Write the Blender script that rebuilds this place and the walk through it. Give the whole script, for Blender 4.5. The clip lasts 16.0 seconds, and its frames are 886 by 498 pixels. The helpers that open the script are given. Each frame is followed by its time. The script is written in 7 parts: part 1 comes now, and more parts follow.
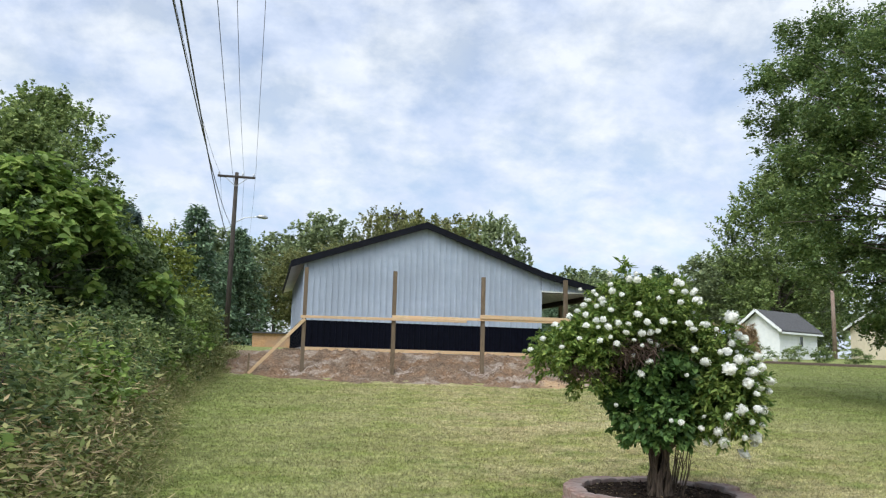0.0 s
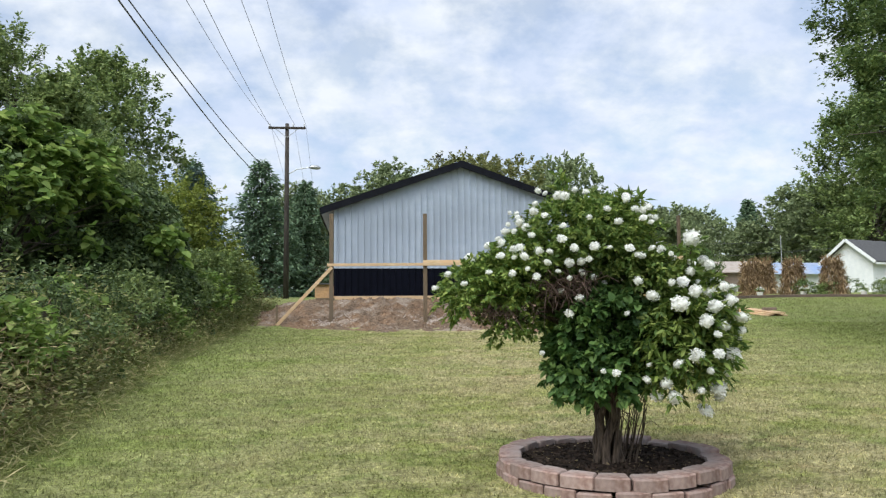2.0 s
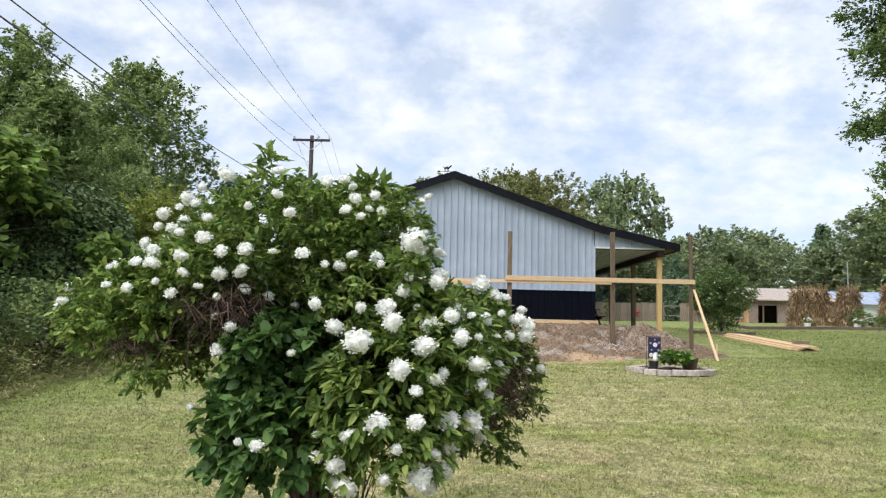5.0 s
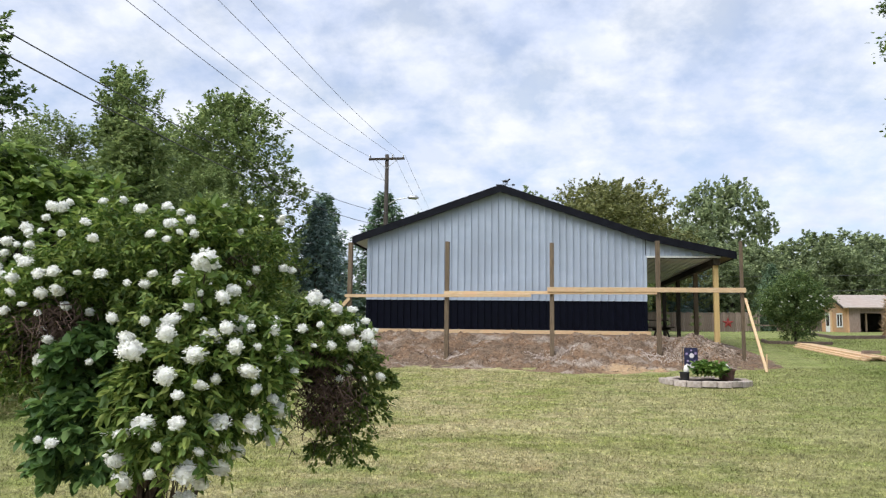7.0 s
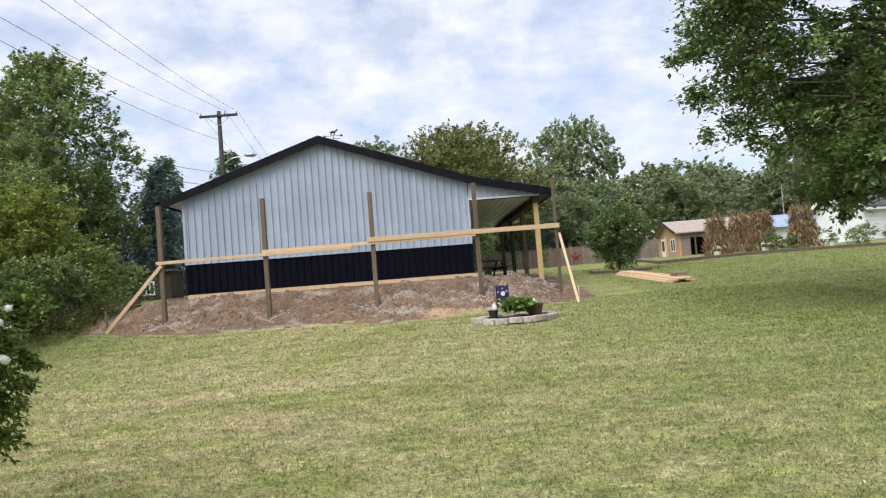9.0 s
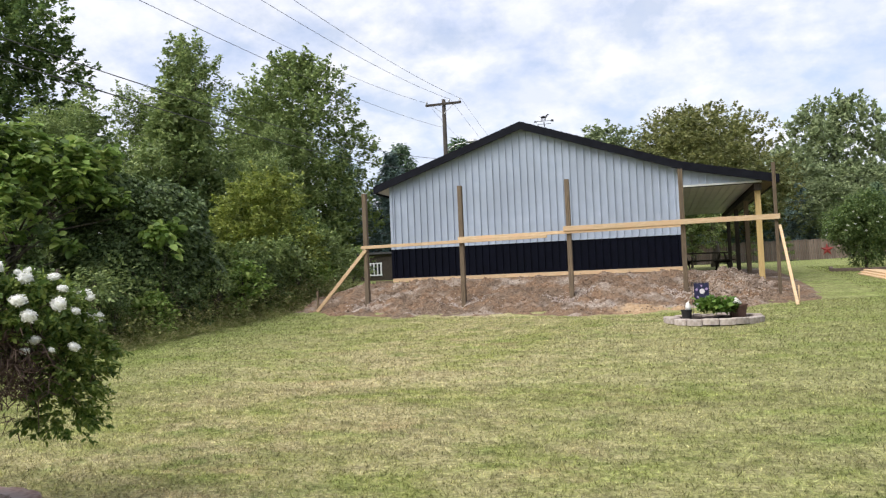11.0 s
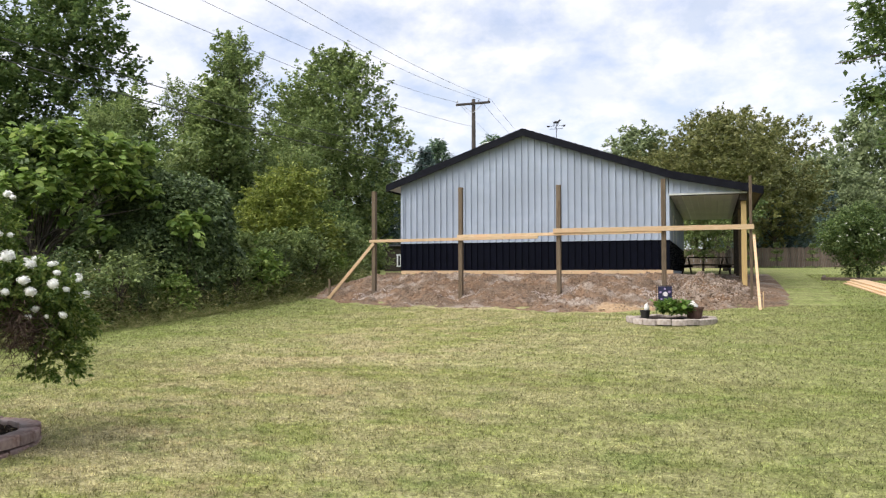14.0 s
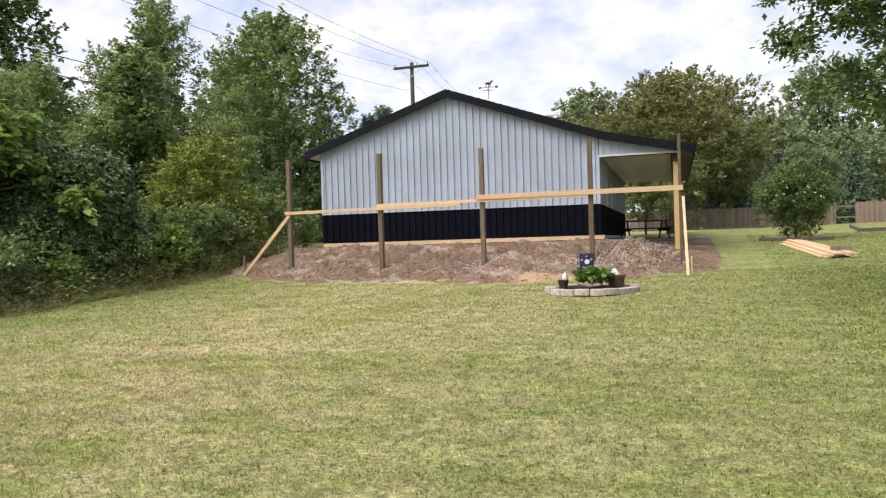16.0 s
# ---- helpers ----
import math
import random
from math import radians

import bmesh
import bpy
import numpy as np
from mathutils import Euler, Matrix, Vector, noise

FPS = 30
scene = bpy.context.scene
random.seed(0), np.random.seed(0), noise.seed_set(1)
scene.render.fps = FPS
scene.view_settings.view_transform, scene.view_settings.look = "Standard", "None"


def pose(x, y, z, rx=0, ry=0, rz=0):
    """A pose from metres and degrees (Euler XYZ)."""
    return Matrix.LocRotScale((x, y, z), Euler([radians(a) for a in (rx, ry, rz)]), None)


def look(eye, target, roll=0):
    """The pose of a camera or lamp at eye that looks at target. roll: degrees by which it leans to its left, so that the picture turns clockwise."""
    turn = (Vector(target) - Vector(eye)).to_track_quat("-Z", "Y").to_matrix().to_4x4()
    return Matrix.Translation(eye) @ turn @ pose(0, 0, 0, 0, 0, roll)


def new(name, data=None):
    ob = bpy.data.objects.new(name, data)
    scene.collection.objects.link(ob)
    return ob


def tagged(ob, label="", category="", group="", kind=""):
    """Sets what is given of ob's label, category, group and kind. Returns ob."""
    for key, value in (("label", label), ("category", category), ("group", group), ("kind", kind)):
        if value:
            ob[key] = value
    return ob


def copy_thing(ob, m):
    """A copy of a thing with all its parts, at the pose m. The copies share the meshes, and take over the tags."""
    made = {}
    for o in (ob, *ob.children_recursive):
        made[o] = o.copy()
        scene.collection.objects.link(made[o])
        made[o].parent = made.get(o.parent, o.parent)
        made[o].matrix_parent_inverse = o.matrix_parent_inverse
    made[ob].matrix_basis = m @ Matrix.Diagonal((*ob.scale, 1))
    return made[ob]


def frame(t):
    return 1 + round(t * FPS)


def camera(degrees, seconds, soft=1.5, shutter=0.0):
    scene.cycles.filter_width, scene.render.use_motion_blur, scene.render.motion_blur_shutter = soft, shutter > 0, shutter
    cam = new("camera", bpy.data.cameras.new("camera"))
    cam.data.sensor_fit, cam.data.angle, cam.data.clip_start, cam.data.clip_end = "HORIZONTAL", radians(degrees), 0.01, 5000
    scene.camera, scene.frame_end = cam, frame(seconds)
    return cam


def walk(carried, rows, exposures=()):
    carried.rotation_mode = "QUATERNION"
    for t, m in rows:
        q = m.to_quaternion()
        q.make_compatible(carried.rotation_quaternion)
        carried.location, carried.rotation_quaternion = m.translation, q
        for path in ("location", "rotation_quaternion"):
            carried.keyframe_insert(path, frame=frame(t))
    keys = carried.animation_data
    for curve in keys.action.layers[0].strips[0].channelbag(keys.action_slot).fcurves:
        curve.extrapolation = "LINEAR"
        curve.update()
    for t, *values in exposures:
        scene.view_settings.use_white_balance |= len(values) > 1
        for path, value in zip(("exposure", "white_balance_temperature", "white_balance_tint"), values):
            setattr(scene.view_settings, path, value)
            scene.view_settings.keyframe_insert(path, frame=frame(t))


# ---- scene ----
cam = camera(60.5, 16.0, 1.25)
METRES, EYE, TILT, LEAN, TURN = 15.4, 1.65, 0.0, 0.0, -11.3
ROWS = [
    (0.0, 0.0, 0.0, 0.0, -0.22, 8.27, -1.51),
    (0.5, 0.0268, 0.0242, 0.0017, 4.7, 8.65, -1.6),
    (1.0, 0.0535, 0.049, 0.0015, 7.13, 8.0, -1.21),
    (1.5, 0.0849, 0.073, 0.0006, 7.33, 5.96, -0.64),
    (2.0, 0.1109, 0.1007, -0.0011, 6.64, 4.23, 0.41),
    (2.5, 0.1399, 0.1271, 0.0001, 5.63, 2.94, 1.53),
    (3.0, 0.1647, 0.1602, 0.0009, 5.44, 2.19, 1.68),
    (3.5, 0.1868, 0.1901, 0.0037, 6.03, 2.82, 0.96),
    (4.0, 0.2126, 0.2197, 0.0051, 7.24, 3.87, 0.15),
    (4.5, 0.2325, 0.2513, 0.0045, 9.23, 4.98, -0.79),
    (7.0, 0.3812, 0.269, 0.0052, 20.05, 6.56, -0.7),
    (7.5, 0.4097, 0.2647, 0.0072, 17.94, 5.31, 0.08),
    (8.0, 0.4361, 0.271, 0.0032, 9.18, 1.64, -1.9),
    (8.5, 0.4544, 0.2943, 0.0018, 8.67, 2.34, 2.41),
    (9.0, 0.4705, 0.3204, 0.0031, 10.98, 2.62, 4.53),
    (9.5, 0.4789, 0.3506, 0.0051, 16.07, 2.13, 4.92),
    (10.0, 0.4875, 0.3775, 0.0058, 21.23, 2.0, 4.77),
    (12.5, 0.6135, 0.3613, 0.011, 34.24, 3.19, -0.75),
    (13.0, 0.6335, 0.3479, 0.0116, 34.41, 3.26, -0.17),
    (13.5, 0.6539, 0.3391, 0.0118, 33.8, 2.82, 0.09),
    (14.0, 0.6716, 0.3291, 0.0101, 32.49, 1.97, 0.08),
    (14.5, 0.6871, 0.339, 0.0089, 30.42, 0.74, -0.2),
    (15.0, 0.6965, 0.3665, 0.0099, 29.59, -0.29, 0.36),
    (15.5, 0.6956, 0.4032, 0.012, 30.74, 0.2, 1.92),
    (16.0, 0.6962, 0.443, 0.0132, 29.78, -0.42, 1.73),
]
walk(cam, [(t, pose(0, 0, EYE, TILT, LEAN, TURN) @ pose(METRES * x, METRES * y, METRES * z, 90 + pitch, roll, yaw)) for t, x, y, z, yaw, pitch, roll in ROWS], [(0.0, 0.70, 6100, 6), (2.5, 0.68, 6150, 6), (4.5, 0.82, 6200, 7), (7.0, 0.75, 6200, 9), (10.0, 0.81, 6320, 11), (12.5, 0.90, 6440, 11), (14.5, 0.91, 6480, 12), (16.0, 0.94, 6650, 14)])

# ---------------------------------------------------------------- world and sun
world = bpy.data.worlds.new("sky")
scene.world = world
world.use_nodes = True
wn, wl = world.node_tree.nodes, world.node_tree.links
wn.clear()
SUN_TO = Vector((-0.40, -0.46, 0.79)).normalized()
sky = wn.new("ShaderNodeTexSky")
sky.sky_type = "NISHITA"
sky.sun_disc = False
sky.sun_elevation = math.asin(SUN_TO.z)
sky.sun_rotation = math.atan2(SUN_TO.x, SUN_TO.y)
sky.dust_density = 1.6
tc = wn.new("ShaderNodeTexCoord")
sep = wn.new("ShaderNodeSeparateXYZ")
wl.new(tc.outputs["Generated"], sep.inputs[0])
zc = wn.new("ShaderNodeMath"); zc.operation = "ADD"; zc.inputs[1].default_value = 0.42
wl.new(sep.outputs[2], zc.inputs[0])
zm = wn.new("ShaderNodeMath"); zm.operation = "MAXIMUM"; zm.inputs[1].default_value = 0.05
wl.new(zc.outputs[0], zm.inputs[0])
dv = []
for i in (0, 1):
    d = wn.new("ShaderNodeMath"); d.operation = "DIVIDE"
    wl.new(sep.outputs[i], d.inputs[0]); wl.new(zm.outputs[0], d.inputs[1])
    dv.append(d)
cb = wn.new("ShaderNodeCombineXYZ")
wl.new(dv[0].outputs[0], cb.inputs[0]); wl.new(dv[1].outputs[0], cb.inputs[1])
n1 = wn.new("ShaderNodeTexNoise"); n1.inputs["Scale"].default_value = 6.6; n1.inputs["Detail"].default_value = 7; n1.inputs["Roughness"].default_value = 0.6
n1.inputs["Distortion"].default_value = 0.1
n2 = wn.new("ShaderNodeTexNoise"); n2.inputs["Scale"].default_value = 5.0; n2.inputs["Detail"].default_value = 8; n2.inputs["Roughness"].default_value = 0.58
wl.new(cb.outputs[0], n1.inputs["Vector"]); wl.new(cb.outputs[0], n2.inputs["Vector"])
r1 = wn.new("ShaderNodeValToRGB")
r1.color_ramp.elements[0].position, r1.color_ramp.elements[1].position = 0.36, 0.60
r1.color_ramp.elements[0].color, r1.color_ramp.elements[1].color = (0.5, 0.5, 0.5, 1), (1, 1, 1, 1)
wl.new(n1.outputs["Fac"], r1.inputs[0])
r2 = wn.new("ShaderNodeValToRGB")
r2.color_ramp.elements[0].position, r2.color_ramp.elements[1].position = 0.40, 0.60
r2.color_ramp.elements[0].color, r2.color_ramp.elements[1].color = (4.7, 5.0, 5.95, 1), (5.95, 5.95, 6.15, 1)
wl.new(n2.outputs["Fac"], r2.inputs[0])
mixs = wn.new("ShaderNodeMix"); mixs.data_type = "RGBA"
wl.new(r1.outputs[0], mixs.inputs[0])
wl.new(sky.outputs[0], mixs.inputs[6]); wl.new(r2.outputs[0], mixs.inputs[7])
bg = wn.new("ShaderNodeBackground"); bg.inputs[1].default_value = 0.10
wl.new(mixs.outputs[2], bg.inputs[0])
wo = wn.new("ShaderNodeOutputWorld")
wl.new(bg.outputs[0], wo.inputs[0])
sun = new("sun", bpy.data.lights.new("sun", "SUN"))
sun.data.energy, sun.data.angle, sun.data.color = 2.6, radians(55), (1.0, 0.95, 0.87)
sun.matrix_world = look((0, 0, 30), Vector((0, 0, 30)) - SUN_TO)

# ---------------------------------------------------------------- materials
def mat(name, c1, c2, scale=8.0, rough=0.8, bump=0.0, metal=0.0, c3=None, big=0.7, lo=0.35, hi=0.65, stretch=(1, 1, 1), spec=0.4, vary=0.0, bscale=None, detail=5):
    """Two-scale noise material: c1 to c2 at the fine scale, c3 in large stains, vary between separate pieces."""
    m = bpy.data.materials.new(name)
    m.use_nodes = True
    n, l = m.node_tree.nodes, m.node_tree.links
    p = n["Principled BSDF"]
    p.inputs["Roughness"].default_value, p.inputs["Metallic"].default_value = rough, metal
    p.inputs["Specular IOR Level"].default_value = spec
    t = n.new("ShaderNodeTexCoord")
    mp = n.new("ShaderNodeMapping"); mp.inputs["Scale"].default_value = stretch
    l.new(t.outputs["Object"], mp.inputs[0])
    a = n.new("ShaderNodeTexNoise"); a.inputs["Scale"].default_value = scale; a.inputs["Detail"].default_value = detail
    l.new(mp.outputs[0], a.inputs["Vector"])
    r = n.new("ShaderNodeValToRGB")
    r.color_ramp.elements[0].position, r.color_ramp.elements[1].position = lo, hi
    r.color_ramp.elements[0].color, r.color_ramp.elements[1].color = (*c1, 1), (*c2, 1)
    l.new(a.outputs["Fac"], r.inputs[0])
    out = r.outputs[0]
    if c3:
        b = n.new("ShaderNodeTexNoise"); b.inputs["Scale"].default_value = big; b.inputs["Detail"].default_value = 4
        l.new(t.outputs["Object"], b.inputs["Vector"])
        br = n.new("ShaderNodeValToRGB")
        br.color_ramp.elements[0].position, br.color_ramp.elements[1].position = 0.42, 0.68
        l.new(b.outputs["Fac"], br.inputs[0])
        mx = n.new("ShaderNodeMix"); mx.data_type = "RGBA"
        l.new(br.outputs[0], mx.inputs[0]); l.new(out, mx.inputs[6]); mx.inputs[7].default_value = (*c3, 1)
        out = mx.outputs[2]
    if vary:
        oi = n.new("ShaderNodeObjectInfo")
        hs = n.new("ShaderNodeHueSaturation")
        mr = n.new("ShaderNodeMapRange"); mr.inputs[3].default_value, mr.inputs[4].default_value = 1 - vary, 1 + vary
        l.new(oi.outputs["Random"], mr.inputs[0]); l.new(mr.outputs[0], hs.inputs["Value"]); l.new(out, hs.inputs["Color"])
        out = hs.outputs[0]
    l.new(out, p.inputs["Base Color"])
    if bump:
        bp = n.new("ShaderNodeBump"); bp.inputs["Strength"].default_value = bump; bp.inputs["Distance"].default_value = 0.02
        src = a
        if bscale:
            src = n.new("ShaderNodeTexNoise"); src.inputs["Scale"].default_value = bscale; src.inputs["Detail"].default_value = 6
            l.new(mp.outputs[0], src.inputs["Vector"])
        l.new(src.outputs["Fac"], bp.inputs["Height"]); l.new(bp.outputs[0], p.inputs["Normal"])
    return m


def leaf_mat(name, dark, mid, light, trans=0.3, rough=0.55):
    """Leaves, each its own shade from dark to light; thin enough to let some light through."""
    m = bpy.data.materials.new(name)
    m.use_nodes = True
    n, l = m.node_tree.nodes, m.node_tree.links
    p = n["Principled BSDF"]
    p.inputs["Roughness"].default_value = rough
    p.inputs["Specular IOR Level"].default_value = 0.3
    g = n.new("ShaderNodeNewGeometry")
    r = n.new("ShaderNodeValToRGB")
    r.color_ramp.elements[0].color, r.color_ramp.elements[1].color = (*dark, 1), (*light, 1)
    e = r.color_ramp.elements.new(0.55); e.color = (*mid, 1)
    l.new(g.outputs["Random Per Island"], r.inputs[0])
    t = n.new("ShaderNodeTexCoord")
    b = n.new("ShaderNodeTexNoise"); b.inputs["Scale"].default_value = 0.9; b.inputs["Detail"].default_value = 3
    l.new(t.outputs["Object"], b.inputs["Vector"])
    mr = n.new("ShaderNodeMapRange"); mr.inputs[1].default_value, mr.inputs[2].default_value = 0.3, 0.7
    mr.inputs[3].default_value, mr.inputs[4].default_value = 0.75, 1.3
    l.new(b.outputs["Fac"], mr.inputs[0])
    hs = n.new("ShaderNodeHueSaturation")
    l.new(mr.outputs[0], hs.inputs["Value"]); l.new(r.outputs[0], hs.inputs["Color"])
    l.new(hs.outputs[0], p.inputs["Base Color"])
    tr = n.new("ShaderNodeBsdfTranslucent")
    l.new(hs.outputs[0], tr.inputs["Color"])
    mx = n.new("ShaderNodeMixShader"); mx.inputs[0].default_value = trans
    l.new(p.outputs[0], mx.inputs[1]); l.new(tr.outputs[0], mx.inputs[2])
    l.new(mx.outputs[0], n["Material Output"].inputs[0])
    return m


def lawn_mat(name, blade=False):
    m = bpy.data.materials.new(name)
    m.use_nodes = True
    n, l = m.node_tree.nodes, m.node_tree.links
    p = n["Principled BSDF"]
    p.inputs["Roughness"].default_value = 0.95
    p.inputs["Specular IOR Level"].default_value = 0.1
    t = n.new("ShaderNodeTexCoord")
    def noise_node(scale, detail, stretch=(1, 1, 1), rough=0.6):
        mp = n.new("ShaderNodeMapping"); mp.inputs["Scale"].default_value = stretch
        l.new(t.outputs["Object"], mp.inputs[0])
        a = n.new("ShaderNodeTexNoise"); a.inputs["Scale"].default_value = scale; a.inputs["Detail"].default_value = detail
        a.inputs["Roughness"].default_value = rough
        l.new(mp.outputs[0], a.inputs["Vector"])
        return a
    def ramp(src, lo, hi, c1, c2):
        r = n.new("ShaderNodeValToRGB")
        r.color_ramp.elements[0].position, r.color_ramp.elements[1].position = lo, hi
        r.color_ramp.elements[0].color, r.color_ramp.elements[1].color = (*c1, 1), (*c2, 1)
        l.new(src.outputs["Fac"], r.inputs[0])
        return r
    def mixc(f, a, b):
        mx = n.new("ShaderNodeMix"); mx.data_type = "RGBA"
        l.new(f, mx.inputs[0]); l.new(a, mx.inputs[6]); l.new(b, mx.inputs[7])
        return mx.outputs[2]
    green = ramp(noise_node(14, 8, (1, 2.2, 1), 0.75), 0.40, 0.60, (0.115, 0.135, 0.034), (0.30, 0.31, 0.105))
    straw = ramp(noise_node(17, 8, (1, 2.4, 1), 0.75), 0.40, 0.60, (0.20, 0.168, 0.084), (0.47, 0.41, 0.245))
    patch = ramp(noise_node(0.6, 8, (1, 1.5, 1), 0.72), 0.40, 0.56, (0.04, 0.04, 0.04), (0.92, 0.92, 0.92))
    stripe = ramp(noise_node(2.2, 8, (0.6, 1.6, 1), 0.75), 0.47, 0.62, (0, 0, 0), (0.7, 0.7, 0.7))
    c = mixc(patch.outputs[0], green.outputs[0], straw.outputs[0])
    c = mixc(stripe.outputs[0], c, straw.outputs[0])
    lush = ramp(noise_node(1.1, 7, (1, 1.3, 1), 0.7), 0.53, 0.68, (0, 0, 0), (0.8, 0.8, 0.8))
    rich = ramp(noise_node(20, 6, (1, 2, 1)), 0.40, 0.60, (0.080, 0.112, 0.028), (0.198, 0.245, 0.074))
    c = mixc(lush.outputs[0], c, rich.outputs[0])
    bare = ramp(noise_node(0.9, 7, (1, 1.8, 1), 0.7), 0.56, 0.68, (0, 0, 0), (0.75, 0.75, 0.75))
    dry = ramp(noise_node(24, 7, (1, 2, 1), 0.75), 0.40, 0.60, (0.21, 0.155, 0.085), (0.43, 0.33, 0.20))
    c = mixc(bare.outputs[0], c, dry.outputs[0])
    # greener towards the shade tree, and darker: its shade put into the colour
    sx = n.new("ShaderNodeSeparateXYZ"); l.new(t.outputs["Object"], sx.inputs[0])
    gr = n.new("ShaderNodeMapRange"); gr.inputs[1].default_value, gr.inputs[2].default_value = 4.0, 14.0
    gr.inputs[3].default_value, gr.inputs[4].default_value = 0.0, 0.72
    l.new(sx.outputs[0], gr.inputs[0])
    c = mixc(gr.outputs[0], c, rich.outputs[0])
    gl = n.new("ShaderNodeMapRange"); gl.inputs[1].default_value, gl.inputs[2].default_value = 5.0, -1.2
    gl.inputs[3].default_value, gl.inputs[4].default_value = 0.0, 0.70
    l.new(sx.outputs[0], gl.inputs[0])
    c = mixc(gl.outputs[0], c, rich.outputs[0])
    tuft = n.new("ShaderNodeMapRange"); tuft.inputs[1].default_value, tuft.inputs[2].default_value = 0.36, 0.64
    tuft.inputs[3].default_value, tuft.inputs[4].default_value = 0.62, 1.36
    l.new(noise_node(4.2, 8, (0.9, 1.2, 1), 0.8).outputs["Fac"], tuft.inputs[0])
    fine = n.new("ShaderNodeMapRange"); fine.inputs[1].default_value, fine.inputs[2].default_value = 0.36, 0.64
    fine.inputs[3].default_value, fine.inputs[4].default_value = 0.56, 1.57
    l.new(noise_node(22, 6, (0.8, 1.0, 1), 0.85).outputs["Fac"], fine.inputs[0])
    # mower passes, laid over one way and then the other
    wv = n.new("ShaderNodeTexWave"); wv.inputs["Scale"].default_value = 0.30; wv.inputs["Distortion"].default_value = 5.0; wv.inputs["Detail"].default_value = 3
    wv.bands_direction = "Y"
    l.new(t.outputs["Object"], wv.inputs["Vector"])
    pas = n.new("ShaderNodeMapRange"); pas.inputs[3].default_value, pas.inputs[4].default_value = 0.96, 1.05
    l.new(wv.outputs["Fac"], pas.inputs[0])
    m1 = n.new("ShaderNodeMath"); m1.operation = "MULTIPLY"; l.new(tuft.outputs[0], m1.inputs[0]); l.new(fine.outputs[0], m1.inputs[1])
    m2 = n.new("ShaderNodeMath"); m2.operation = "MULTIPLY"; l.new(m1.outputs[0], m2.inputs[0]); l.new(pas.outputs[0], m2.inputs[1])
    th = n.new("ShaderNodeHueSaturation"); l.new(m2.outputs[0], th.inputs["Value"]); l.new(c, th.inputs["Color"])
    c = th.outputs[0]
    if blade:
        g = n.new("ShaderNodeNewGeometry")
        mr = n.new("ShaderNodeMapRange"); mr.inputs[3].default_value, mr.inputs[4].default_value = 0.60, 1.90
        l.new(g.outputs["Random Per Island"], mr.inputs[0])
        hs = n.new("ShaderNodeHueSaturation")
        l.new(mr.outputs[0], hs.inputs["Value"]); l.new(c, hs.inputs["Color"])
        l.new(hs.outputs[0], p.inputs["Base Color"])
        tr = n.new("ShaderNodeBsdfTranslucent"); l.new(hs.outputs[0], tr.inputs["Color"])
        mx = n.new("ShaderNodeMixShader"); mx.inputs[0].default_value = 0.4
        l.new(p.outputs[0], mx.inputs[1]); l.new(tr.outputs[0], mx.inputs[2])
        l.new(mx.outputs[0], n["Material Output"].inputs[0])
        return m
    l.new(c, p.inputs["Base Color"])
    bp = n.new("ShaderNodeBump"); bp.inputs["Strength"].default_value = 0.6; bp.inputs["Distance"].default_value = 0.03
    l.new(noise_node(26, 8, (1, 1.6, 1), 0.8).outputs["Fac"], bp.inputs["Height"]); l.new(bp.outputs[0], p.inputs["Normal"])
    return m


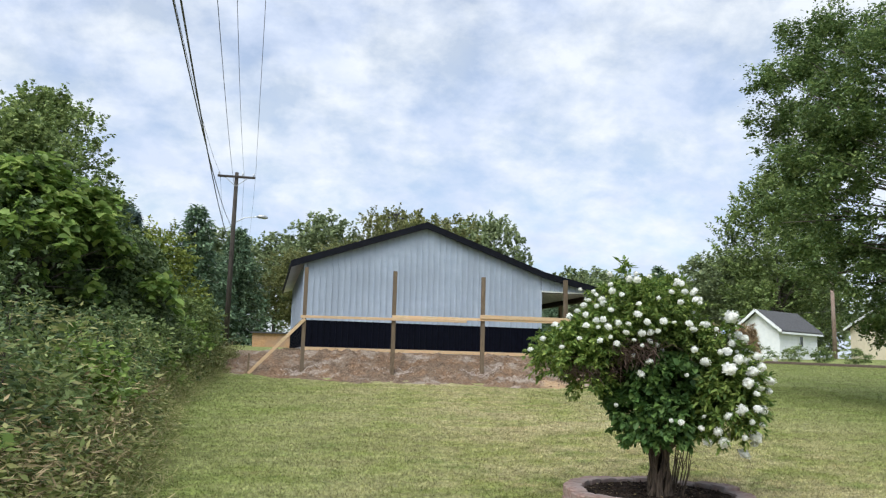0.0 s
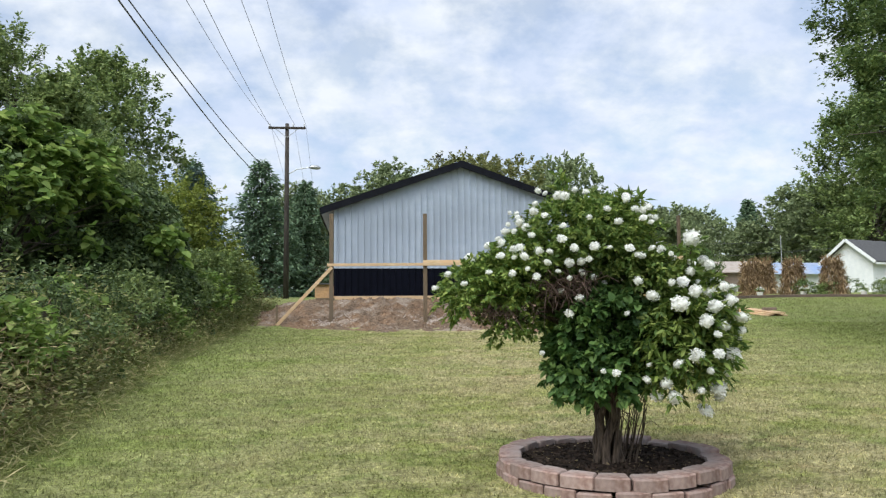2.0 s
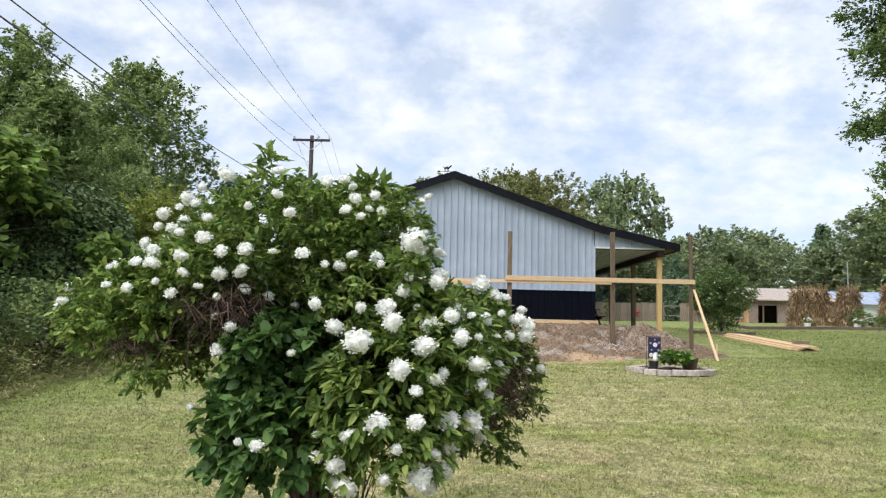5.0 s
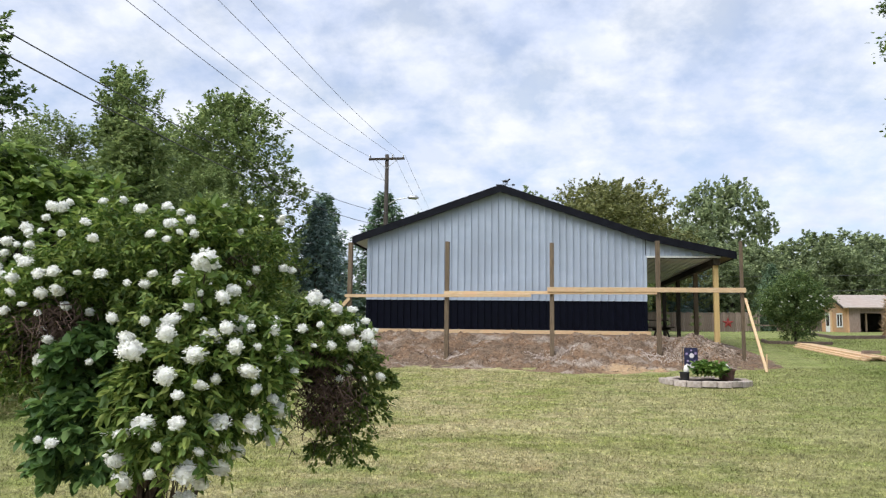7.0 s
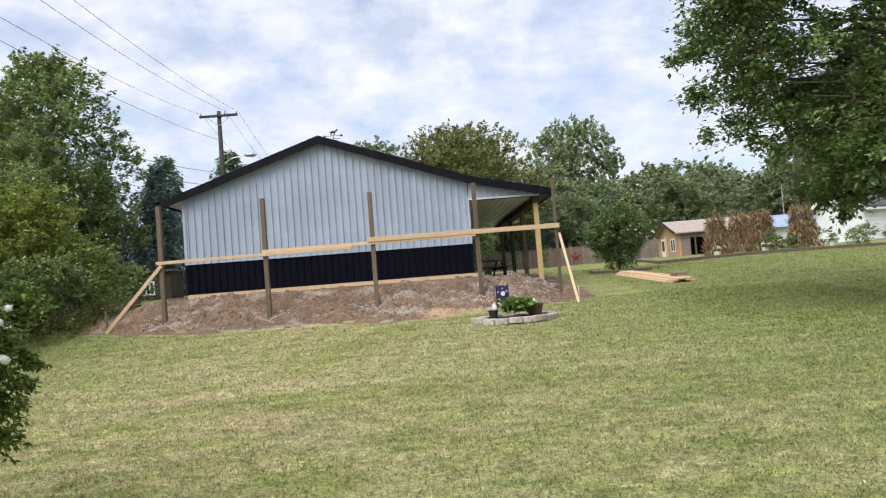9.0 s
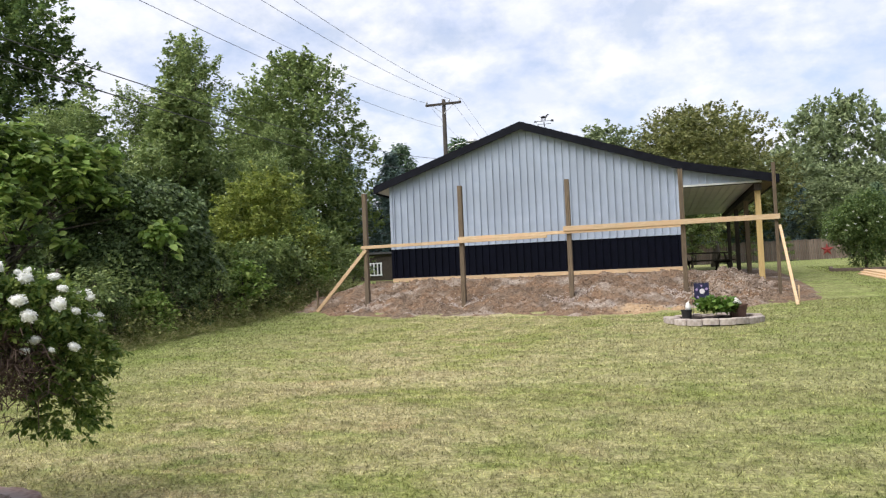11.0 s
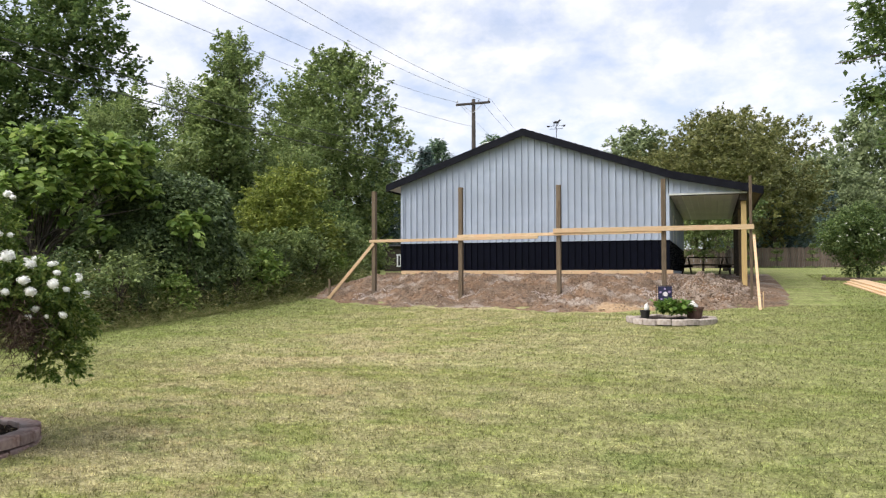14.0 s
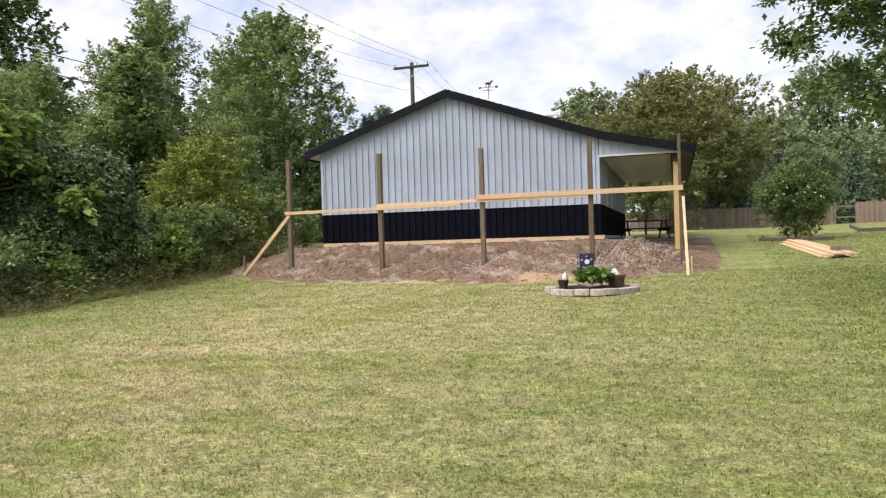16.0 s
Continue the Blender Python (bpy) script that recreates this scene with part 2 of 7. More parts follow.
def dirt_mat(name):
    """Turned earth: brown and red-brown clumps, pale gravelly patches, a tan clay spot near the ring."""
    m = bpy.data.materials.new(name)
    m.use_nodes = True
    n, l = m.node_tree.nodes, m.node_tree.links
    p = n["Principled BSDF"]
    p.inputs["Roughness"].default_value, p.inputs["Specular IOR Level"].default_value = 0.97, 0.1
    t = n.new("ShaderNodeTexCoord")
    def noise_ramp(scale, detail, lo, hi, c1, c2, shift=0.0, stretch=(1, 1, 1)):
        mp = n.new("ShaderNodeMapping"); mp.inputs["Location"].default_value = (shift, shift, 0); mp.inputs["Scale"].default_value = stretch
        l.new(t.outputs["Object"], mp.inputs[0])
        a = n.new("ShaderNodeTexNoise"); a.inputs["Scale"].default_value = scale; a.inputs["Detail"].default_value = detail; a.inputs["Roughness"].default_value = 0.66
        l.new(mp.outputs[0], a.inputs["Vector"])
        r = n.new("ShaderNodeValToRGB")
        r.color_ramp.elements[0].position, r.color_ramp.elements[1].position = lo, hi
        r.color_ramp.elements[0].color, r.color_ramp.elements[1].color = (*c1, 1), (*c2, 1)
        l.new(a.outputs["Fac"], r.inputs[0])
        return a, r.outputs[0]
    def mixc(f, a, b):
        mx = n.new("ShaderNodeMix"); mx.data_type = "RGBA"
        l.new(f, mx.inputs[0]); l.new(a, mx.inputs[6]); l.new(b, mx.inputs[7])
        return mx.outputs[2]
    fine, brown = noise_ramp(22, 9, 0.36, 0.64, (0.060, 0.042, 0.030), (0.240, 0.176, 0.128))
    red = noise_ramp(15, 9, 0.36, 0.64, (0.085, 0.053, 0.035), (0.285, 0.190, 0.125))[1]
    pale = noise_ramp(38, 8, 0.38, 0.62, (0.15, 0.118, 0.095), (0.50, 0.435, 0.375))[1]
    clay = noise_ramp(12, 6, 0.35, 0.65, (0.30, 0.20, 0.115), (0.48, 0.345, 0.21))[1]
    c = mixc(noise_ramp(1.5, 7, 0.44, 0.56, (0, 0, 0), (1, 1, 1))[1], brown, red)
    c = mixc(noise_ramp(1.3, 9, 0.51, 0.63, (0, 0, 0), (0.9, 0.9, 0.9), 7.3, (0.7, 1.2, 1))[1], c, pale)
    d = n.new("ShaderNodeVectorMath"); d.operation = "DISTANCE"; d.inputs[1].default_value = (8.5, 22.5, 1.0)
    l.new(t.outputs["Object"], d.inputs[0])
    wob = n.new("ShaderNodeMath"); wob.operation = "MULTIPLY_ADD"; wob.inputs[1].default_value = 1.6
    wn_ = noise_ramp(1.6, 6, 0, 1, (0, 0, 0), (1, 1, 1), 3.0)[0]
    l.new(wn_.outputs["Fac"], wob.inputs[0]); l.new(d.outputs["Value"], wob.inputs[2])
    spot = n.new("ShaderNodeMapRange"); spot.inputs[1].default_value, spot.inputs[2].default_value = 1.75, 1.35
    spot.inputs[3].default_value, spot.inputs[4].default_value = 0.0, 0.9
    l.new(wob.outputs[0], spot.inputs[0])
    c = mixc(spot.outputs[0], c, clay)
    l.new(c, p.inputs["Base Color"])
    bp = n.new("ShaderNodeBump"); bp.inputs["Strength"].default_value = 1.0; bp.inputs["Distance"].default_value = 0.05
    l.new(noise_ramp(9, 9, 0, 1, (0, 0, 0), (1, 1, 1), 1.0)[0].outputs["Fac"], bp.inputs["Height"]); l.new(bp.outputs[0], p.inputs["Normal"])
    return m


LAWN = lawn_mat("mown_lawn")
GRASS = lawn_mat("mown_grass_blades", True)
BLADE = leaf_mat("grass_blades", (0.14, 0.18, 0.045), (0.27, 0.28, 0.10), (0.46, 0.40, 0.22), 0.35, 0.7)
SIDING = mat("grey_steel_siding", (0.33, 0.385, 0.475), (0.39, 0.445, 0.535), 3.0, 0.5, 0.03, 0.0, (0.30, 0.345, 0.42), 0.6, spec=0.5)
SIDING_BLACK = mat("black_steel_siding", (0.003, 0.0035, 0.008), (0.005, 0.006, 0.013), 4.0, 0.45, 0.03, 0.0, (0.004, 0.005, 0.010), 0.8, spec=0.06)
ROOF_BLACK = mat("black_steel_roof", (0.005, 0.0055, 0.009), (0.009, 0.010, 0.015), 6.0, 0.6, 0.03, spec=0.10)
WHITE_METAL = mat("white_steel_lining", (0.60, 0.61, 0.60), (0.68, 0.69, 0.67), 3.0, 0.35, 0.02, c3=(0.56, 0.57, 0.54), spec=0.5)
WOOD_OLD = mat("treated_weathered_post", (0.085, 0.06, 0.038), (0.19, 0.14, 0.09), 9.0, 0.85, 0.35, stretch=(6, 6, 0.5), c3=(0.13, 0.10, 0.07), big=1.3, vary=0.15)
WOOD_DARK = mat("dark_stained_post", (0.03, 0.024, 0.018), (0.06, 0.048, 0.036), 9.0, 0.85, 0.3, stretch=(6, 6, 0.5))
WOOD_NEW = mat("new_pine_board", (0.50, 0.35, 0.20), (0.64, 0.48, 0.31), 7.0, 0.7, 0.15, stretch=(0.7, 6, 6), c3=(0.60, 0.40, 0.24), big=2.2, vary=0.12)
WOOD_YELLOW = mat("new_yellow_post", (0.42, 0.30, 0.12), (0.56, 0.41, 0.19), 7.0, 0.7, 0.15, stretch=(6, 6, 0.6), c3=(0.5, 0.35, 0.15), big=1.6)
POLE_WOOD = mat("creosote_pole", (0.026, 0.022, 0.019), (0.066, 0.056, 0.047), 5.0, 0.9, 0.3, stretch=(5, 5, 0.4))
DIRT = dirt_mat("bare_dirt")
STONES = mat("gravel_stones", (0.20, 0.145, 0.11), (0.42, 0.345, 0.285), 3.0, 0.9, 0.2, spec=0.2)
PALE = mat("pale_gravel", (0.36, 0.30, 0.27), (0.58, 0.51, 0.46), 3.0, 0.95, 0.2, spec=0.1)
CLODS = mat("dirt_clods", (0.095, 0.062, 0.043), (0.235, 0.165, 0.118), 4.0, 0.97, 0.3, spec=0.1)
BLOCK_RED = mat("red_grey_concrete_block", (0.20, 0.125, 0.105), (0.33, 0.235, 0.205), 22.0, 0.92, 0.35, c3=(0.30, 0.25, 0.235), big=4.0, vary=0.16, spec=0.2)
BLOCK_GREY = mat("grey_concrete_block", (0.30, 0.255, 0.23), (0.46, 0.41, 0.375), 20.0, 0.92, 0.35, c3=(0.38, 0.32, 0.28), big=4.0, vary=0.14, spec=0.2)
MULCH = mat("dark_bark_mulch", (0.010, 0.007, 0.006), (0.038, 0.026, 0.02), 30.0, 0.95, 0.9, spec=0.2)
MULCH_CHIP = mat("bark_chips", (0.012, 0.009, 0.007), (0.06, 0.042, 0.032), 12.0, 0.95, 0.3, spec=0.2)
BARK = mat("shrub_bark", (0.030, 0.022, 0.016), (0.125, 0.092, 0.068), 16.0, 0.95, 0.9, stretch=(4, 4, 0.5))
TREE_BARK = mat("tree_bark", (0.05, 0.042, 0.035), (0.13, 0.11, 0.09), 8.0, 0.95, 0.5, stretch=(3, 3, 0.6))
TWIG = mat("dead_twigs", (0.045, 0.028, 0.022), (0.10, 0.066, 0.05), 14.0, 0.95, 0.2)
LEAF_HYD = leaf_mat("hydrangea_leaves", (0.060, 0.112, 0.024), (0.136, 0.208, 0.044), (0.310, 0.370, 0.095), 0.38)
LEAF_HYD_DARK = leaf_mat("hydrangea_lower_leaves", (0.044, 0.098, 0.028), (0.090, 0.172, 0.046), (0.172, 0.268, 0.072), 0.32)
PETAL = leaf_mat("white_petals", (0.74, 0.75, 0.70), (0.84, 0.84, 0.81), (0.88, 0.88, 0.86), 0.42, 0.9)
LEAF_MID = leaf_mat("tree_leaves_mid", (0.105, 0.155, 0.055), (0.200, 0.265, 0.095), (0.350, 0.415, 0.155), 0.38)
# far tree greens lightened and greyed, distance haze put into the colour
LEAF_HAZED = leaf_mat("far_leaves_hazed", (0.135, 0.180, 0.092), (0.225, 0.275, 0.138), (0.345, 0.395, 0.200), 0.4)
LEAF_DARK = leaf_mat("tree_leaves_dark", (0.066, 0.110, 0.038), (0.125, 0.188, 0.064), (0.235, 0.300, 0.102), 0.38)
LEAF_YEL = leaf_mat("tree_leaves_yellow_green", (0.120, 0.162, 0.034), (0.225, 0.275, 0.058), (0.385, 0.415, 0.105), 0.4)
LEAF_OLIVE = leaf_mat("tree_leaves_olive", (0.120, 0.142, 0.055), (0.200, 0.215, 0.082), (0.310, 0.305, 0.125), 0.4)
LEAF_BROAD = leaf_mat("broad_leaves", (0.100, 0.172, 0.040), (0.210, 0.310, 0.074), (0.390, 0.475, 0.140), 0.42)
# vine green, also the shade colour of the broad-leaved shrub's inner leaves
LEAF_VINE_SHADE = leaf_mat("vine_and_shade_leaves", (0.050, 0.080, 0.030), (0.100, 0.150, 0.056), (0.195, 0.255, 0.098), 0.25)
# needle greens raised in brightness, haze over the distant conifers put into them
NEEDLE = leaf_mat("spruce_needles", (0.090, 0.142, 0.126), (0.155, 0.228, 0.206), (0.255, 0.335, 0.315), 0.2)
PINE = leaf_mat("pine_needles", (0.088, 0.146, 0.090), (0.148, 0.226, 0.132), (0.230, 0.315, 0.182), 0.25)
WEED = leaf_mat("weeds", (0.105, 0.14, 0.042), (0.205, 0.235, 0.075), (0.42, 0.385, 0.18), 0.4)
DRYWEED = leaf_mat("dry_weeds", (0.16, 0.118, 0.06), (0.31, 0.235, 0.13), (0.48, 0.39, 0.22), 0.3)
CORN = leaf_mat("dry_corn", (0.13, 0.085, 0.045), (0.28, 0.19, 0.105), (0.46, 0.34, 0.20), 0.25, 0.8)
WIRE = mat("weathered_grey_cable", (0.06, 0.06, 0.062), (0.10, 0.10, 0.10), 5.0, 0.6)
GALV = mat("galvanised_metal", (0.35, 0.36, 0.37), (0.48, 0.49, 0.50), 6.0, 0.45, 0.05, 0.7)
BLACK_IRON = mat("black_iron", (0.012, 0.012, 0.013), (0.025, 0.025, 0.027), 8.0, 0.5, 0.05, spec=0.4)
WHITE_PAINT = mat("white_painted_siding", (0.72, 0.74, 0.76), (0.80, 0.81, 0.82), 4.0, 0.6, 0.05, c3=(0.68, 0.70, 0.71), big=0.6)
CREAM = mat("cream_siding", (0.66, 0.58, 0.44), (0.72, 0.64, 0.50), 4.0, 0.7, 0.05)
SHINGLE = mat("dark_grey_shingles", (0.05, 0.05, 0.055), (0.10, 0.10, 0.105), 14.0, 0.9, 0.3, stretch=(1, 1, 3))
STAR_RED = mat("dark_red_paint", (0.20, 0.022, 0.018), (0.28, 0.035, 0.028), 6.0, 0.5, 0.05)
OSB = mat("bare_osb_sheathing", (0.42, 0.235, 0.115), (0.58, 0.36, 0.195), 9.0, 0.85, 0.1, c3=(0.38, 0.26, 0.18), big=0.9)
GREYWOOD = mat("weathered_grey_boards", (0.15, 0.105, 0.085), (0.28, 0.205, 0.17), 6.0, 0.9, 0.2, stretch=(4, 4, 0.6), c3=(0.25, 0.2, 0.17), big=0.6, vary=0.1)
ROOF_TAN = mat("pale_tan_metal_roof", (0.30, 0.255, 0.225), (0.39, 0.34, 0.305), 4.0, 0.7, 0.05, c3=(0.34, 0.27, 0.23), big=0.4)
TARP = mat("blue_grey_metal_roof", (0.27, 0.31, 0.40), (0.36, 0.41, 0.50), 3.0, 0.55, 0.1, c3=(0.20, 0.30, 0.52), big=0.5)
DARKIN = mat("interior_shade_colour", (0.035, 0.028, 0.026), (0.06, 0.05, 0.045), 4.0, 0.9)
TIMBER = mat("landscape_timber", (0.07, 0.05, 0.04), (0.14, 0.105, 0.085), 6.0, 0.9, 0.3, stretch=(0.6, 5, 5))
FENCE = mat("grey_brown_fence_boards", (0.15, 0.115, 0.09), (0.25, 0.195, 0.155), 6.0, 0.9, 0.2, stretch=(4, 4, 0.5), vary=0.18)
POT_BLACK = mat("black_plastic_pot", (0.012, 0.012, 0.013), (0.02, 0.02, 0.021), 5.0, 0.5)
POT_BROWN = mat("brown_clay_pot", (0.10, 0.055, 0.04), (0.17, 0.095, 0.07), 8.0, 0.75, 0.1)
POT_WHITE = mat("white_pot", (0.66, 0.64, 0.60), (0.74, 0.72, 0.68), 8.0, 0.7, 0.05)
FLAG_NAVY = mat("navy_printed_cloth", (0.014, 0.015, 0.045), (0.028, 0.03, 0.075), 18.0, 0.85, 0.05)
FLAG_WHITE = mat("white_printed_cloth", (0.62, 0.58, 0.60), (0.74, 0.71, 0.72), 18.0, 0.85, 0.05)
FLAG_MAUVE = mat("mauve_printed_cloth", (0.22, 0.16, 0.32), (0.36, 0.28, 0.46), 18.0, 0.85, 0.05)
GLASS = bpy.data.materials.new("window_glass")
GLASS.use_nodes = True
gp = GLASS.node_tree.nodes["Principled BSDF"]
gp.inputs["Base Color"].default_value, gp.inputs["Roughness"].default_value, gp.inputs["Specular IOR Level"].default_value = (0.03, 0.035, 0.04, 1), 0.05, 0.6

# ---------------------------------------------------------------- building helpers
def mesh_object(name, me, material, parent=None, label=""):
    me.materials.append(material)
    ob = new(name, me)
    if parent:
        ob.parent = parent
    if label:
        ob["label"] = label
    return ob


def part(name, bm, material, parent=None, label="", smooth=False):
    me = bpy.data.meshes.new(name)
    bm.normal_update()
    bm.to_mesh(me)
    bm.free()
    if smooth:
        me.shade_smooth()
    return mesh_object(name, me, material, parent, label)


def shared(name, me, parent, m=None):
    """A further piece on a mesh that is there already."""
    ob = new(name, me)
    ob.parent = parent
    if m is not None:
        ob.matrix_basis = m
    return ob


def thing(name, x=0, y=0, z=0, rz=0, label="", category="", group="", kind=""):
    ob = new(name)
    ob.matrix_basis = pose(x, y, z, 0, 0, rz)
    ob.empty_display_size = 0.1
    return tagged(ob, label, category, group, kind)


def add_box(bm, x0, x1, y0, y1, z0, z1, m=None):
    vs = [bm.verts.new(Vector(c) if m is None else m @ Vector(c)) for c in
          ((x0, y0, z0), (x1, y0, z0), (x1, y1, z0), (x0, y1, z0), (x0, y0, z1), (x1, y0, z1), (x1, y1, z1), (x0, y1, z1))]
    for f in ((3, 2, 1, 0), (4, 5, 6, 7), (0, 1, 5, 4), (1, 2, 6, 5), (2, 3, 7, 6), (3, 0, 4, 7)):
        bm.faces.new([vs[i] for i in f])
    return vs


def box(x0, x1, y0, y1, z0, z1, bevel=0.0, m=None):
    bm = bmesh.new()
    add_box(bm, x0, x1, y0, y1, z0, z1, m)
    if bevel:
        bmesh.ops.bevel(bm, geom=bm.edges[:], offset=bevel, segments=1, affect="EDGES")
    return bm


def beam(a, b, w, h, bevel=0.004):
    """A board from a to b, w wide sideways and h high."""
    a, b = Vector(a), Vector(b)
    d = b - a
    m = Matrix.Translation(a) @ d.to_track_quat("X", "Z").to_matrix().to_4x4()
    return box(0, d.length, -w / 2, w / 2, -h / 2, h / 2, bevel, m)


def add_tube(bm, pts, radii, sides=7, cap=True):
    """A tapered limb along pts."""
    pts = [Vector(p) for p in pts]
    rings = []
    for i, p in enumerate(pts):
        d = (pts[min(i + 1, len(pts) - 1)] - pts[max(i - 1, 0)]).normalized()
        u = d.orthogonal().normalized() if abs(d.z) > 0.9 else d.cross(Vector((0, 0, 1))).normalized()
        v = d.cross(u)
        rings.append([bm.verts.new(p + radii[i] * (math.cos(6.2832 * k / sides) * u + math.sin(6.2832 * k / sides) * v)) for k in range(sides)])
    for r0, r1 in zip(rings, rings[1:]):
        for k in range(sides):
            bm.faces.new((r0[k], r0[(k + 1) % sides], r1[(k + 1) % sides], r1[k]))
    if cap:
        bm.faces.new(rings[0][::-1]); bm.faces.new(rings[-1])


def add_lathe(bm, profile, sides=16, at=(0, 0, 0)):
    """A turned body: profile of (radius, height), closed at both ends."""
    rings = [[bm.verts.new((at[0] + r * math.cos(6.2832 * k / sides), at[1] + r * math.sin(6.2832 * k / sides), at[2] + z)) for k in range(sides)] for r, z in profile]
    for r0, r1 in zip(rings, rings[1:]):
        for k in range(sides):
            bm.faces.new((r0[k], r0[(k + 1) % sides], r1[(k + 1) % sides], r1[k]))
    bm.faces.new(rings[0][::-1]); bm.faces.new(rings[-1])


def raw_mesh(name, verts, tris):
    me = bpy.data.meshes.new(name)
    verts, tris = np.asarray(verts, np.float32), np.asarray(tris, np.int32)
    me.vertices.add(len(verts)); me.vertices.foreach_set("co", verts.ravel())
    me.loops.add(tris.size); me.loops.foreach_set("vertex_index", tris.ravel())
    me.polygons.add(len(tris)); me.polygons.foreach_set("loop_start", np.arange(0, tris.size, 3, dtype=np.int32))
    me.update(calc_edges=True)
    return me


def unit(a):
    return a / np.maximum(np.linalg.norm(a, axis=1, keepdims=True), 1e-6)


def leaves(name, places, out, size, rng, width=0.5, droop=0.25, spread=0.9, fold=0.3, flat=0.55, broad=False):
    """A folded two-faced blade at each place, turned roughly outwards along out, each an island of its own."""
    n = len(places)
    d = unit((out + spread * rng.normal(size=(n, 3))) * [1, 1, flat] + np.array([0, 0, -droop]))
    up = unit(np.array([0, 0, 1.0]) + 0.42 * rng.normal(size=(n, 3)))
    side = unit(np.cross(d, up))
    nor = np.cross(side, d)
    L = (size * rng.uniform(0.65, 1.3, n))[:, None]
    w = L * width * 0.5
    a, c = places, places + d * L
    b = places + d * L * 0.42 + side * w + nor * w * fold
    e = places + d * L * 0.42 - side * w + nor * w * fold
    if broad:
        b2, e2 = places + d * L * 0.74 + side * w * 0.72, places + d * L * 0.74 - side * w * 0.72
        b, e = places + d * L * 0.30 + side * w * 0.92 + nor * w * fold, places + d * L * 0.30 - side * w * 0.92 + nor * w * fold
        c = c - nor * w * 0.5
        v = np.stack((a, b, b2, c, e2, e), 1).reshape(-1, 3)
        i = np.arange(n)[:, None] * 6
        return raw_mesh(name, v, np.concatenate((i + [0, 1, 2], i + [0, 2, 3], i + [0, 3, 4], i + [0, 4, 5]), 1).reshape(-1, 3))
    v = np.stack((a, b, c, e), 1).reshape(-1, 3)
    i = np.arange(n)[:, None] * 4
    return raw_mesh(name, v, np.concatenate((i + [0, 1, 2], i + [0, 2, 3]), 1).reshape(-1, 3))


def clumps(lobes, count, per, radius, rng, shell=0.75, low=-0.75, shoot=0.0, squash=0.3, gap=0.0):
    """Places and outward ways of leaves, in clumps that fill the outer part of the lobes (centre, radii)."""
    vol = np.array([r[0] * r[1] * r[2] for c, r in lobes]) ** 0.67
    which = rng.choice(len(lobes), count, p=vol / vol.sum())
    C, R = np.array([c for c, r in lobes], float)[which], np.array([r for c, r in lobes], float)[which]
    d = unit(rng.normal(size=(count, 3)))
    d[:, 2] = np.where(d[:, 2] < low, -d[:, 2], d[:, 2])
    k = shell + (1.08 - shell) * rng.random((count, 1)) ** 0.7
    centre = C + d * R * k
    if gap:
        f = 2.2 / np.mean(R)
        wave = np.sin(centre[:, 0] * f * 1.7 + 1.1) + np.sin(centre[:, 1] * f * 2.1 + centre[:, 2] * f + 0.4) + np.sin(centre[:, 2] * f * 2.3 + centre[:, 0] * f * 0.9)
        keep = wave + rng.normal(size=count) * 0.5 > -gap
        centre, d, C = centre[keep] + d[keep] * R[keep] * 0.12 * np.clip(wave[keep], -1, 1.5)[:, None], d[keep], C[keep]
        count = len(centre)
    size = radius * rng.uniform(0.6, 1.35, (count, 1))
    p = np.repeat(centre, per, 0) + np.repeat(size, per, 0) * rng.normal(size=(count * per, 3)) * np.array([0.62, 0.62, squash])
    if shoot:
        way = unit(d * [0.75, 0.75, 0.35] + [0, 0, 0.75] + 0.25 * rng.normal(size=(count, 3)))
        t = rng.random((count * per, 1)) * shoot * np.repeat(rng.uniform(0.5, 1.3, (count, 1)), per, 0)
        p = np.repeat(centre, per, 0) + np.repeat(way, per, 0) * t + radius * rng.normal(size=p.shape) * (1.25 - t / (1.3 * shoot)) * 0.5
    return p, np.repeat(d, per, 0) * 0.8


def sprays(lobes, count, per, length, rng, lift=0.5, shell=0.6, low=-0.6, wide=0.7, core=0.2, sag=0.15):
    """Leaf places and ways along many short leafy shoots growing out and up from the lobes, some of them deep inside."""
    area = np.array([r[0] * r[1] * r[2] for c, r in lobes]) ** 0.67
    which = rng.choice(len(lobes), count, p=area / area.sum())
    C, R = np.array([c for c, r in lobes], float)[which], np.array([r for c, r in lobes], float)[which]
    d = unit(rng.normal(size=(count, 3)))
    d[:, 2] = np.where(d[:, 2] < low, -d[:, 2], d[:, 2])
    k = np.where(rng.random(count) < core, rng.uniform(0.15, shell, count), shell + (1.0 - shell) * rng.random(count) ** 0.6)
    base = C + d * R * k[:, None]
    way = unit(d * [1, 1, 0.7] + [0, 0, lift] + 0.28 * rng.normal(size=(count, 3)))
    L = length * rng.uniform(0.45, 1.4, count)
    t = rng.random((count, per)) ** 0.8
    p = base[:, None] + way[:, None] * (t * L[:, None])[..., None] + rng.normal(size=(count, per, 3)) * length * 0.11 * (1.15 - t)[..., None]
    p[..., 2] -= sag * t ** 2 * L[:, None]
    out = way[:, None] * 0.6 + wide * unit(rng.normal(size=(count * per, 3))).reshape(count, per, 3)
    return p.reshape(-1, 3), out.reshape(-1, 3)


